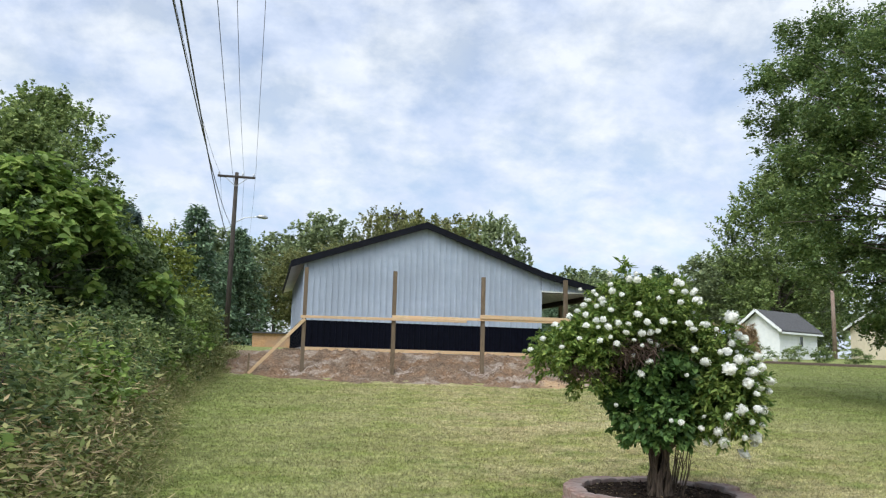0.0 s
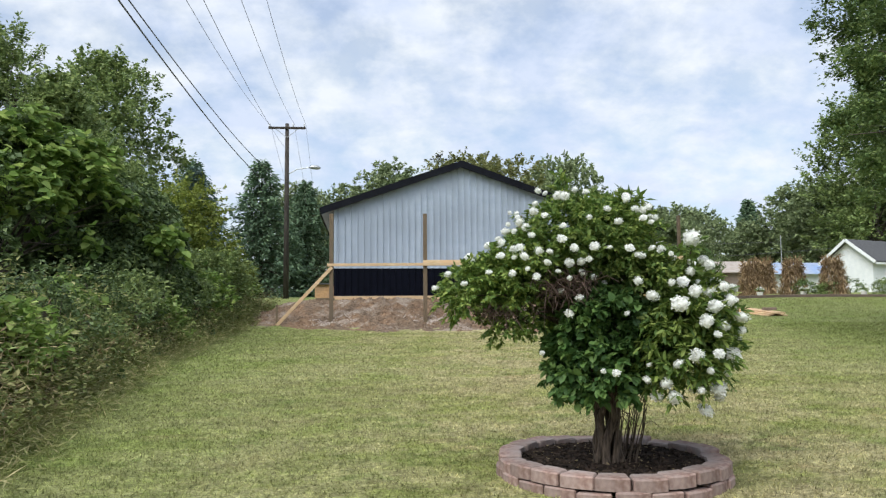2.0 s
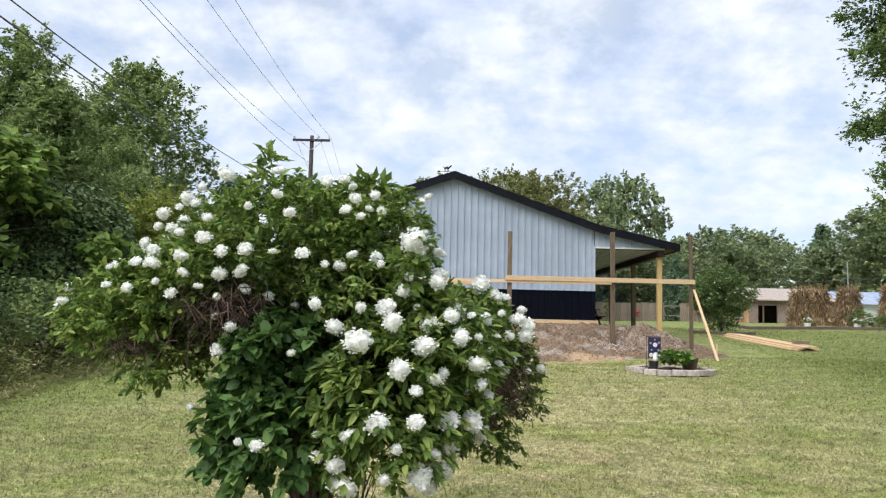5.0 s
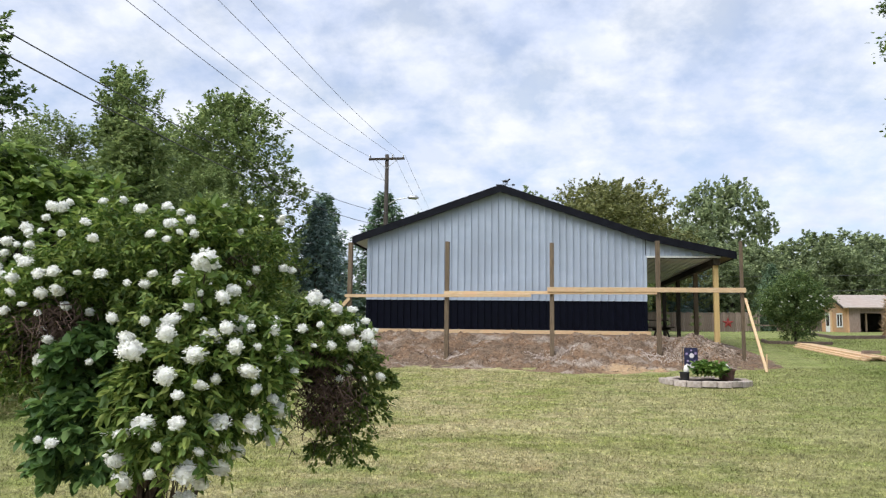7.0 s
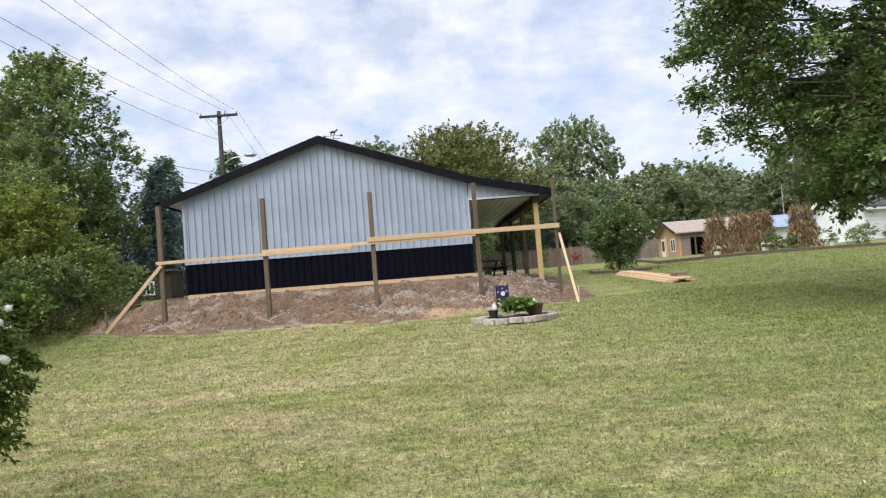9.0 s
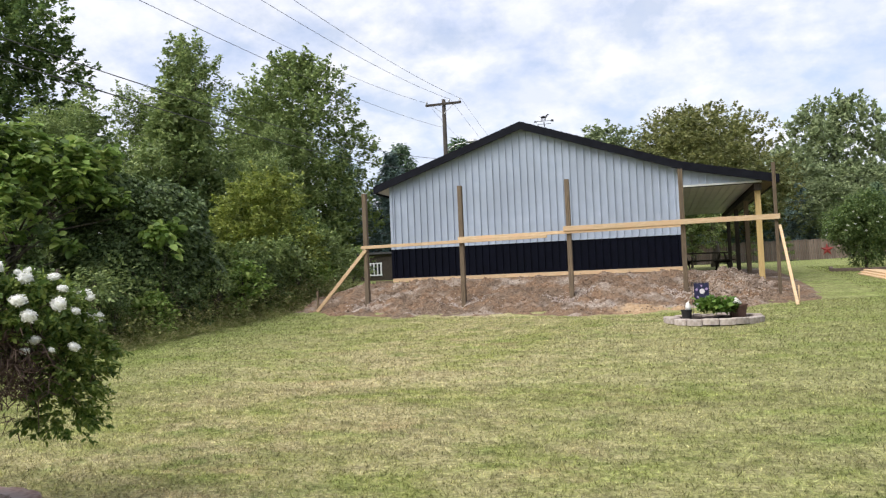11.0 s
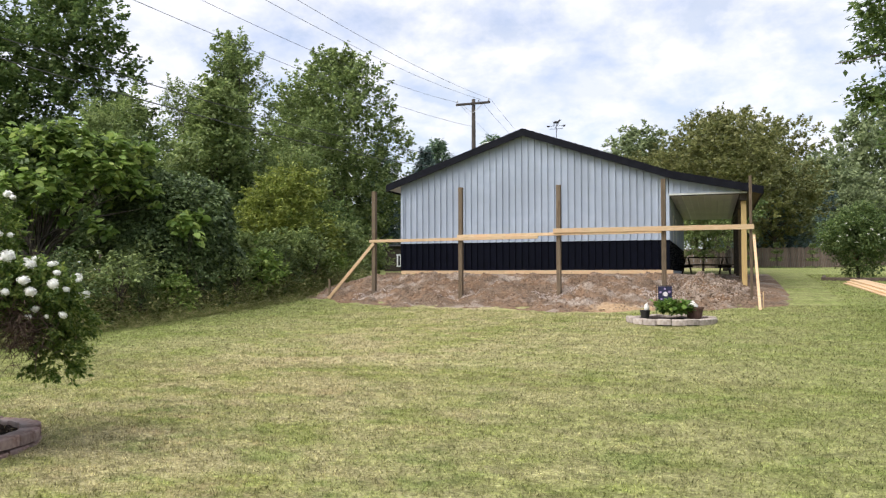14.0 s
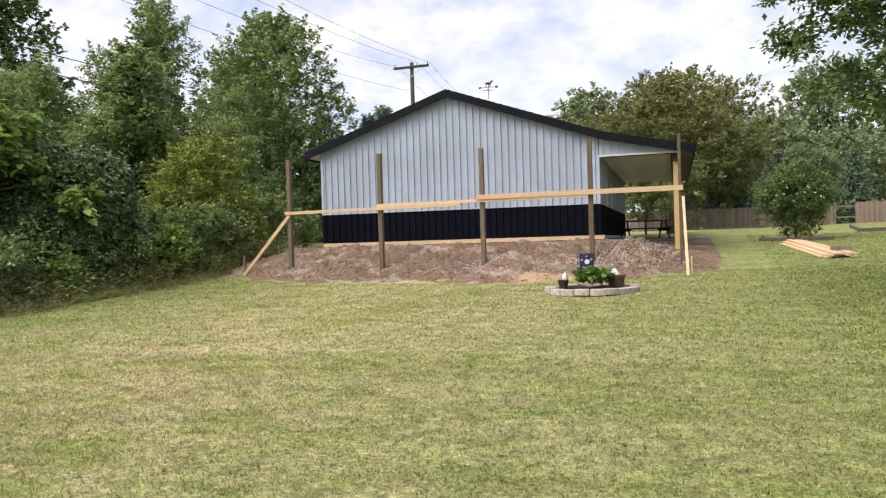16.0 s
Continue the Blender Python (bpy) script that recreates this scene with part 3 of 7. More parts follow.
def profile_lobes(h, low, r, prof, rng, n, size):
    """Lobes set round a crown whose half-width follows prof, pairs of (part of the height, part of r)."""
    ts, fs = zip(*prof)
    out = [((0, 0, low + (h - low) * 0.48), (r * 0.45, r * 0.45, (h - low) * 0.36))]
    for k in range(n):
        t = (k + 0.5) / n
        f = float(np.interp(t, ts, fs)) * r
        q_ = r * size * rng.uniform(0.75, 1.25) * (0.55 + 0.45 * f / r)
        q, a = max(f - q_ * 0.8, 0) * rng.uniform(0.75, 1.08), 2.39996 * k + rng.uniform(-0.4, 0.4)
        out.append(((q * math.cos(a), q * math.sin(a), min(low + (h - low) * t, h - q_ * 0.9)), (q_, q_, q_ * rng.uniform(0.8, 1.15))))
    out.append(((0, 0, h - r * size * 0.9), (r * size * 0.6, r * size * 0.6, r * size * 0.9)))
    return out


# ---------------------------------------------------------------- ground
GY = np.array([-400, -20, 0, 4, 7.7, 10, 12, 14, 17, 20.7, 23, 26, 30, 34, 38, 45, 60, 120, 700.0])
GZ = np.array([-1, -0.1, 0, 0.04, 0.15, 0.25, 0.35, 0.43, 0.57, 0.76, 0.92, 1.2, 1.52, 1.72, 1.88, 2.05, 2.3, 2.6, 3.0])


def ground_z(x, y):
    x, y = np.asarray(x, float), np.asarray(y, float)
    z = sum(np.interp(y + s, GY, GZ) for s in (-1.6, -0.8, 0, 0.8, 1.6)) / 5
    return z + 0.012 * np.sin(x * 0.7 + 1.3) * np.sin(y * 0.5) + 0.012 * np.clip(x - 16, 0, 30) * np.clip((y - 20) / 20, 0, 1)


def gz(x, y):
    return float(ground_z(x, y))


def grid_mesh(name, xs, ys, zf):
    X, Y = np.meshgrid(xs, ys)
    v = np.stack((X, Y, zf(X, Y)), -1).reshape(-1, 3)
    nx, ny = len(xs), len(ys)
    i = (np.arange(ny - 1)[:, None] * nx + np.arange(nx - 1)).reshape(-1, 1)
    t = np.concatenate((i + [0, 1, nx + 1], i + [0, nx + 1, nx]), 1).reshape(-1, 3)
    me = raw_mesh(name, v, t)
    me.shade_smooth()
    return me


def spaced(lo, near0, near1, hi, step):
    a = near0 - np.cumsum(np.geomspace(step, abs(lo - near0) / 4, 24)); a = a[a > lo][::-1]
    b = near1 + np.cumsum(np.geomspace(step, abs(hi - near1) / 4, 24)); b = b[b < hi]
    return np.concatenate(([lo], a, np.arange(near0, near1 + 1e-6, step), b, [hi]))


ground = mesh_object("ground", grid_mesh("ground", spaced(-500, -8, 30, 500, 0.5), spaced(-400, -4, 60, 700, 0.5), ground_z), LAWN)
tagged(ground, "mown lawn with dry straw-coloured patches, rising gently to the barn", "lawn", kind="structure")

# dirt bank in front of the barn
EDGE_X, EDGE_Y = [-4, -1.5, 0.5, 2.5, 5, 7.5, 9.5, 12, 14], [25.6, 24.0, 23.0, 22.5, 22.1, 21.7, 22.5, 23.5, 26]


def fbm(x, y, s):
    return np.array([noise.fractal(Vector((a * s, b * s, 3.1)), 1.0, 2.0, 4) for a, b in zip(np.ravel(x), np.ravel(y))]).reshape(np.shape(x))


def bank_z(x, y):
    x, y = np.asarray(x, float), np.asarray(y, float)
    g = ground_z(x, y)
    wob = 0.35 * np.sin(x * 2.1 + 0.6) * np.sin(x * 0.83) + 0.12 * np.sin(x * 5.3)
    yf = np.interp(x, EDGE_X, EDGE_Y) + wob
    s = np.clip((y - yf) / (26.5 - yf), 0, 1)
    side = np.clip((x + 2.6) / 2.2, 0, 1) * np.interp(x, [9.2, 10.2, 11.8, 13.2], [1, 0.70, 0.25, 0.0])
    side = side * side * (3 - 2 * side)
    top = 1.83 + 0 * g
    rise = np.maximum(top - g, 0) * (s ** 2.0 * 0.8 + 0.2 * s * s * (3 - 2 * s)) * side
    heap = 0.36 * np.exp(-(((x - 10.35) / 0.95) ** 2 + ((y - 25.1) / 0.75) ** 2)) + 0.16 * np.exp(-(((x - 2.0) / 0.9) ** 2 + ((y - 25.4) / 0.7) ** 2))
    heap = heap + 0.13 * np.exp(-(((x - 4.6) / 0.8) ** 2 + ((y - 24.3) / 0.6) ** 2)) + 0.16 * np.exp(-(((x - 7.5) / 0.9) ** 2 + ((y - 24.5) / 0.6) ** 2))
    # hollows dug out round the posts
    for px, py, d in ((3.34, 24.3, 0.20), (6.33, 24.3, 0.26), (9.25, 24.4, 0.14)):
        heap = heap - d * np.exp(-(((x - px) / 0.62) ** 2 + ((y - py) / 0.75) ** 2))
    lump = np.clip(s * 4, 0, 1) * np.clip((27.0 - y) / 0.9, 0, 1) * np.clip(side * 2.5, 0, 1)
    z = g + rise + heap * np.clip(s * 2, 0, 1) + (0.17 * fbm(x, y, 1.3) + 0.13 * fbm(x, y, 4.6)) * lump
    z = np.where(y > 26.4, np.minimum(z, 1.815), z)
    inside = np.minimum(np.minimum(s * 9, side * 12), 1)
    return z + 0.012 - 0.09 * (1 - inside)


bank = mesh_object("ground_dirt_bank", grid_mesh("bank", np.arange(-4, 14.3, 0.09), np.arange(21.0, 39.6, 0.09), bank_z), DIRT)
tagged(bank, "bare brown dirt bank with lumps and gravel, dug up beside the barn", "dirt bank", kind="structure")

# ---------------------------------------------------------------- barn
P = 0.2135
RAKE_L, RAKE_R, APEX_X, APEX_Z, DEPTH = -0.48, 11.42, 4.26, 6.54, 12.0


def roof_top(x):
    if x <= APEX_X:
        return APEX_Z - 0.35 * (APEX_X - x)
    if x <= 8.85:
        return APEX_Z - 0.345 * (x - APEX_X)
    return APEX_Z - 0.345 * (8.85 - APEX_X) - 0.215 * (x - 8.85)


def rib_sheet(x0, x1, low, top, first=0.5, h=0.04, y=0.0):
    """A ribbed steel sheet along x, standing in the plane y, ribs towards -y. low and top give heights at x."""
    xs = [(x0, 0.0)]
    k = x0 + first * P
    while k < x1 - 0.035:
        xs += [(k - 0.019, 0.0), (k - 0.014, h), (k + 0.014, h), (k + 0.019, 0.0)]
        k += P
    xs.append((x1, 0.0))
    bm = bmesh.new()
    row = [(bm.verts.new((x, y - d, low(x))), bm.verts.new((x, y - d, top(x)))) for x, d in xs]
    for a, b in zip(row, row[1:]):
        bm.faces.new((a[0], b[0], b[1], a[1]))
    back = [(bm.verts.new((x, y + 0.004, low(x))), bm.verts.new((x, y + 0.004, top(x)))) for x in (x0, x1)]
    bm.faces.new((back[1][0], back[0][0], back[0][1], back[1][1]))
    return bm


barn = thing("pole_barn", 0.45, 26.62, 0, 3.0, "grey steel pole barn with black wainscot, black roof, open porch", "barn")
W = 8.75
# wall cores
bm = bmesh.new()
f = [bm.verts.new(c) for c in ((0.02, 0.03, 1.86), (W - 0.02, 0.03, 1.86), (W - 0.02, 0.03, roof_top(W) - 0.1), (APEX_X, 0.03, APEX_Z - 0.1), (0.02, 0.03, roof_top(0) - 0.1))]
b = [bm.verts.new(v.co + Vector((0, 0.13, 0))) for v in f]
bm.faces.new(f); bm.faces.new(b[::-1])
for i in range(5):
    bm.faces.new((f[i], b[i], b[(i + 1) % 5], f[(i + 1) % 5]))
part("front_wall_core", bm, SIDING, barn)
part("left_wall_core", box(0.03, 0.15, 0.16, DEPTH, 1.86, roof_top(0) - 0.1), SIDING, barn)
part("back_wall_core", box(0.15, W - 0.15, DEPTH - 0.12, DEPTH, 1.86, 4.9), SIDING, barn)
# right wall has a door and two windows that look on the porch
for name, y0, y1, z0, z1 in (("right_wall_core", 0.16, 2.3, 1.86, 4.6), ("right_wall_core", 2.75, 4.2, 1.86, 4.6), ("right_wall_core", 4.65, DEPTH, 1.86, 4.6),
                             ("right_wall_core", 2.3, 2.75, 1.86, 2.95), ("right_wall_core", 2.3, 2.75, 3.75, 4.6), ("right_wall_core", 4.2, 4.65, 1.86, 2.95), ("right_wall_core", 4.2, 4.65, 3.75, 4.6)):
    part(name, box(W - 0.15, W - 0.03, y0, y1, z0, z1), SIDING, barn)
for y0 in (2.3, 4.2):
    win = part("window_frame", box(W - 0.05, W + 0.02, y0 - 0.03, y0 + 0.06, 2.9, 3.8, 0.004), WHITE_METAL, barn)
    part("frame_side", box(W - 0.05, W + 0.02, y0 + 0.39, y0 + 0.48, 2.9, 3.8, 0.004), WHITE_METAL, win)
    part("frame_head", box(W - 0.05, W + 0.02, y0 + 0.06, y0 + 0.39, 3.72, 3.8, 0.004), WHITE_METAL, win)
    part("frame_sill", box(W - 0.05, W + 0.02, y0 + 0.06, y0 + 0.39, 2.9, 2.98, 0.004), WHITE_METAL, win)
    part("pane", box(W - 0.04, W - 0.03, y0 + 0.06, y0 + 0.39, 2.98, 3.72), GLASS, win)
# front sheets, four ribs each
x = 0.0
while x < W - 0.05:
    e = min(x + 4 * P, W)
    part("wall_sheet", rib_sheet(x, e, lambda q: 2.90, lambda q: roof_top(q) - 0.16), SIDING, barn)
    part("wainscot_sheet", rib_sheet(x, e, lambda q: 1.96, lambda q: 2.88), SIDING_BLACK, barn)
    x = e
x = W + 0.02
while x < 10.85:
    e = min(x + 4 * P, 10.86)
    part("gable_sheet", rib_sheet(x, e, lambda q: 4.29, lambda q: roof_top(q) - 0.14), SIDING, barn)
    x = e
# side sheets (left and right walls) on the same profile, turned
for side, xx, rz in (("left", 0.0, -90), ("right", W, 90)):
    y = 0.0
    while y < DEPTH - 0.05:
        e = min(y + 4 * P, DEPTH)
        if side == "left":
            m = Matrix.Translation((0.02, 0, 0)) @ pose(0, 0, 0, 0, 0, -90)
            u0, u1 = -e, -y
        else:
            m = Matrix.Translation((W - 0.02, 0, 0)) @ pose(0, 0, 0, 0, 0, 90)
            u0, u1 = y, e
        tz = roof_top(0) - 0.14 if side == "left" else 4.28
        spans = [(2.90, tz)]
        if side == "right" and (abs(y - 2.56) < 0.5 or abs(y - 4.27) < 0.5):
            spans = [(3.82, tz)]
        for z0, z1 in spans:
            bm = rib_sheet(u0, u1, lambda q: z0, lambda q: z1)
            bm.transform(m)
            part("side_sheet", bm, SIDING, barn)
        bm = rib_sheet(u0, u1, lambda q: 1.96, lambda q: 2.88)
        bm.transform(m)
        part("side_wainscot_sheet", bm, SIDING_BLACK, barn)
        y = e
# trims
part("wainscot_cap", box(-0.03, W + 0.03, -0.035, 0.0, 2.872, 2.905, 0.004), SIDING, barn, "light grey cap strip")
part("corner_trim", box(-0.03, 0.06, -0.03, 0.0, 2.90, roof_top(0) - 0.16, 0.003), SIDING, barn)
part("corner_trim", box(W - 0.07, W + 0.03, -0.03, 0.0, 2.90, 4.30, 0.003), SIDING, barn)
part("corner_trim", box(-0.03, 0.06, -0.032, 0.0, 1.96, 2.872, 0.003), SIDING_BLACK, barn)
part("corner_trim", box(W - 0.07, W + 0.03, -0.032, 0.0, 1.96, 2.872, 0.003), SIDING_BLACK, barn)
for a, e in ((0.0, 3.6), (3.604, 7.2), (7.204, W + 0.12)):
    part("skirt_board", box(a, e, -0.05, 0.0, 1.84, 1.955, 0.004), WOOD_NEW, barn, "bare pine skirt board")
part("skirt_board", box(-0.6, -0.004, -0.01, 0.03, 1.80, 1.90, 0.004), WOOD_OLD, barn, "weathered skirt board")
part("porch_header", box(W + 0.02, 11.0, -0.04, 0.02, 4.23, 4.285, 0.004), WHITE_METAL, barn, "white metal header strip")
part("porch_beam", box(10.80, 11.0, 0.03, DEPTH, 4.02, 4.22, 0.006), WOOD_DARK, barn)
# roof slabs
def slab(x0, x1, y0, y1, thick):
    bm = bmesh.new()
    v = [bm.verts.new((x, y, roof_top(x) - t)) for y in (y0, y1) for x in (x0, x1) for t in (0, thick)]
    for q in ((0, 1, 3, 2), (4, 6, 7, 5), (0, 2, 6, 4), (1, 5, 7, 3), (0, 4, 5, 1), (2, 3, 7, 6)):
        bm.faces.new([v[i] for i in q])
    bmesh.ops.recalc_face_normals(bm, faces=bm.faces[:])
    return bm


EAVES = ((RAKE_L, APEX_X), (APEX_X, 8.85), (8.85, RAKE_R))
for a, e in EAVES:
    part("roof_slope", slab(a, e, -0.20, DEPTH + 0.25, 0.07), ROOF_BLACK, barn)
    bm = slab(a, e, -0.26, -0.204, 0.235)
    part("rake_board", bm, ROOF_BLACK, barn)
    for k in range(int((e - a) / (P * 1.07))):
        xx = a + 0.1 + k * P * 1.07
        if xx < e - 0.05:
            bm = bmesh.new()
            add_box(bm, xx - 0.02, xx + 0.02, -0.2, DEPTH + 0.25, 0, 0.02)
            for v in bm.verts:
                v.co.z += roof_top(v.co.x)
            part("roof_rib", bm, ROOF_BLACK, barn)
part("soffit", slab(RAKE_L + 0.02, 0.0, -0.2, DEPTH, 0.17), WHITE_METAL, barn)
part("fascia", box(RAKE_L - 0.02, RAKE_L + 0.018, -0.2, DEPTH + 0.2, roof_top(RAKE_L) - 0.22, roof_top(RAKE_L) - 0.01), ROOF_BLACK, barn)
part("fascia", box(RAKE_R - 0.018, RAKE_R + 0.02, -0.2, DEPTH + 0.2, roof_top(RAKE_R) - 0.20, roof_top(RAKE_R) - 0.01), ROOF_BLACK, barn)
part("eave_lookout", box(11.02, RAKE_R - 0.02, -0.14, DEPTH, roof_top(RAKE_R) - 0.17, roof_top(RAKE_R) - 0.13), WOOD_OLD, barn)
# porch lining, ribs along the depth
bm = rib_sheet(W + 0.06, 10.78, lambda q: 0.05, lambda q: DEPTH - 1.2, h=0.025)
bm.transform(Matrix.Translation((0, 0, 4.21)) @ Matrix(((1, 0, 0, 0), (0, 0, 1, 0), (0, 1, 0, 0), (0, 0, 0, 1))))
part("porch_lining", bm, WHITE_METAL, barn, "white ribbed metal porch ceiling")
for y, mt, w in ((0.25, WOOD_YELLOW, 0.15), (3.35, WOOD_OLD, 0.14), (6.75, WOOD_DARK, 0.14), (10.1, WOOD_DARK, 0.14)):
    part("porch_post", box(10.9 - w / 2, 10.9 + w / 2, y - w / 2, y + w / 2, gz(11.3, 27 + y) - 0.12, 4.02 if y > 1 else 4.18, 0.006), mt, barn)
part("post_cap", box(10.81, 10.99, 0.15, 0.35, 4.06, 4.225, 0.004), WHITE_METAL, barn)
# the side walls and the porch run a little out of square with the front
for ob in barn.children_recursive:
    for v in ob.data.vertices:
        v.co.x += 0.025 * max(v.co.y, 0.0)

# weather vane on the ridge
vane = thing("weather_vane", 4.42, 32.9, 6.58, 3, "small black iron weather vane with an animal figure on the ridge", "weather vane")
bm = bmesh.new(); add_lathe(bm, [(0.09, -0.08), (0.09, 0.0), (0.03, 0.06), (0.012, 0.1), (0.012, 1.42)], 8)
part("rod", bm, BLACK_IRON, vane)
bm = bmesh.new(); add_box(bm, -0.26, 0.26, -0.008, 0.008, 1.090, 1.105); add_box(bm, -0.008, 0.008, -0.26, 0.26, 1.090, 1.105)
part("cross_arms", bm, BLACK_IRON, vane)
bm = bmesh.new(); add_box(bm, -0.34, 0.30, -0.006, 0.006, 1.205, 1.220); add_box(bm, 0.26, 0.36, -0.006, 0.006, 1.170, 1.250); add_box(bm, -0.38, -0.28, -0.006, 0.006, 1.180, 1.240)
part("arrow", bm, BLACK_IRON, vane)
bm = bmesh.new()
add_tube(bm, [(-0.12, 0, 0.60), (-0.04, 0, 0.62), (0.06, 0, 0.61), (0.11, 0, 0.66), (0.15, 0, 0.70), (0.19, 0, 0.69)], [0.03, 0.05, 0.045, 0.035, 0.03, 0.015], 6)
for lx in (-0.1, -0.06, 0.04, 0.07):
    add_tube(bm, [(lx, 0, 0.58), (lx - 0.01, 0, 0.47)], [0.012, 0.008], 5)
add_tube(bm, [(-0.12, 0, 0.61), (-0.17, 0, 0.67)], [0.012, 0.005], 5)
bmesh.ops.translate(bm, vec=(0, 0, 0.75), verts=bm.verts[:])
part("figure", bm, BLACK_IRON, vane)

# ---------------------------------------------------------------- post frame before the barn
frame_thing = thing("post_frame", 0, 0, 0, 0, "weathered posts with new pine rails and braces in dirt", "post frame")
POSTS = ((0.48, 24.45, 4.44), (3.34, 24.55, 4.46), (6.33, 24.6, 4.41), (9.25, 24.65, 4.45), (11.48, 24.7, 4.44))
for i, (x, y, top) in enumerate(POSTS):
    w = 0.075 if i == 4 else 0.12
    part("post", box(x - w / 2, x + w / 2, y - 0.07, y + 0.07, float(bank_z(x, y)) - 0.25, top, 0.006), WOOD_OLD, frame_thing)
part("rail", beam((0.36, 24.36, 2.87), (5.75, 24.47, 2.905), 0.04, 0.088), WOOD_NEW, frame_thing)
part("rail", beam((3.27, 24.42, 2.975), (9.2, 24.535, 2.995), 0.04, 0.088), WOOD_NEW, frame_thing)
part("rail", beam((6.2, 24.44, 3.075), (11.56, 24.58, 3.075), 0.04, 0.13), WOOD_NEW, frame_thing)
part("brace", beam((-1.14, 24.42, float(bank_z(-1.14, 24.42)) + 0.02), (0.5, 24.36, 2.80), 0.04, 0.1), WOOD_NEW, frame_thing)
part("brace", beam((11.64, 23.05, gz(11.64, 23.05)), (11.55, 24.66, 2.86), 0.066, 0.04), WOOD_NEW, frame_thing)
stub = thing("wooden_stake", -1.15, 24.5, gz(-1.15, 24.5), 0, "short weathered grey stake at the edge of the dirt", "stake")
part("stick", box(-0.03, 0.03, -0.025, 0.025, -0.15, 0.62, 0.004), WOOD_OLD, stub)
stake = thing("wooden_stake", 11.72, 23.35, gz(11.72, 23.35), 0, "thin pale wooden stake beside the brace", "stake")
part("stick", box(-0.015, 0.015, -0.01, 0.01, -0.1, 0.42, 0.002), WOOD_NEW, stake)

# ---------------------------------------------------------------- utility poles and cables
def utility_pole(x, y, top, label, arm=2.15, lamp=True):
    z0 = gz(x, y)
    pole = thing("utility_pole", x, y, z0, 0, label, "utility pole")
    bm = bmesh.new(); add_tube(bm, [(0, 0, -0.3), (0, 0, (top - z0) * 0.5), (0, 0, top - z0)], [0.165, 0.14, 0.11], 10)
    part("shaft", bm, POLE_WOOD, pole, smooth=True)
    h = top - z0
    part("crossarm", box(-arm / 2, arm / 2, -0.17, -0.06, h - 0.35, h - 0.22, 0.01), POLE_WOOD, pole)
    for s in (-1, 1):
        part("arm_brace", beam((s * 0.03, -0.14, h - 0.85), (s * 0.62, -0.14, h - 0.36), 0.02, 0.04), GALV, pole)
    for ox in (-1.0, 0.36, 1.0):
        bm = bmesh.new(); add_lathe(bm, [(0.02, 0), (0.045, 0.05), (0.03, 0.09), (0.05, 0.12), (0.03, 0.19)], 8, (ox * arm / 2.15, -0.115, h - 0.22))
        part("insulator", bm, GALV, pole)
    if lamp:
        bm = bmesh.new(); add_tube(bm, [(0.1, 0, h - 3.0), (0.6, -0.05, h - 2.72), (1.35, -0.1, h - 2.62)], [0.03, 0.03, 0.025], 6)
        part("lamp_arm", bm, GALV, pole)
        bm = bmesh.new(); add_tube(bm, [(1.3, -0.1, h - 2.63), (1.45, -0.11, h - 2.60), (1.8, -0.12, h - 2.62), (1.95, -0.13, h - 2.66)], [0.04, 0.12, 0.13, 0.05], 8)
        part("lamp_head", bm, GALV, pole, smooth=True)
    return pole


utility_pole(-3.5, 45.8, 12.35, "dark wooden utility pole with crossarm and street lamp")
utility_pole(0.7, -30.0, 12.3, "dark wooden utility pole behind the walker", lamp=False)
utility_pole(-6.4, 92.0, 12.6, "distant wooden utility pole with crossarm", lamp=False)


def cable(a, b, sag, r, label, mid=None):
    c = thing("cable", *a, 0, label, "power line")
    a, b = Vector(a), Vector(b)
    n = 40
    bm = bmesh.new()
    add_tube(bm, [(b - a) * (i / n) - Vector((0, 0, 4 * sag * (i / n) * (1 - i / n))) for i in range(n + 1)], [r] * (n + 1), 5)
    part("wire", bm, WIRE, c)


POLE_A, POLE_B, POLE_C = (-3.5, 45.7), (0.7, -30.1), (-6.4, 91.9)
for x0, z0, x1, z1, sag in ((-4.44, 12.2, -0.46, 12.47, 2.9), (-3.07, 12.3, 0.93, 12.47, 2.76), (-2.4, 12.25, 1.52, 12.2, 2.45)):
    cable((x0, POLE_A[1], z0), (x1, POLE_B[1], z1), sag, 0.0075, "thin overhead power line between wooden poles")
    cable((x0, POLE_A[1], z0), (POLE_C[0] + x0 + 3.5, POLE_C[1], 12.55), 1.2, 0.0075, "thin overhead power line beyond the pole")
cable((-3.4, POLE_A[1], 10.65), (0.88, POLE_B[1], 9.6), 2.21, 0.0075, "thin overhead neutral line")
cable((-3.55, POLE_A[1], 8.1), (0.73, POLE_B[1], 8.53), 2.45, 0.014, "thick black overhead telephone cable")
cable((-3.4, POLE_A[1], 8.85), (0.12, POLE_B[1], 9.15), 2.69, 0.012, "thick black overhead telephone cable")

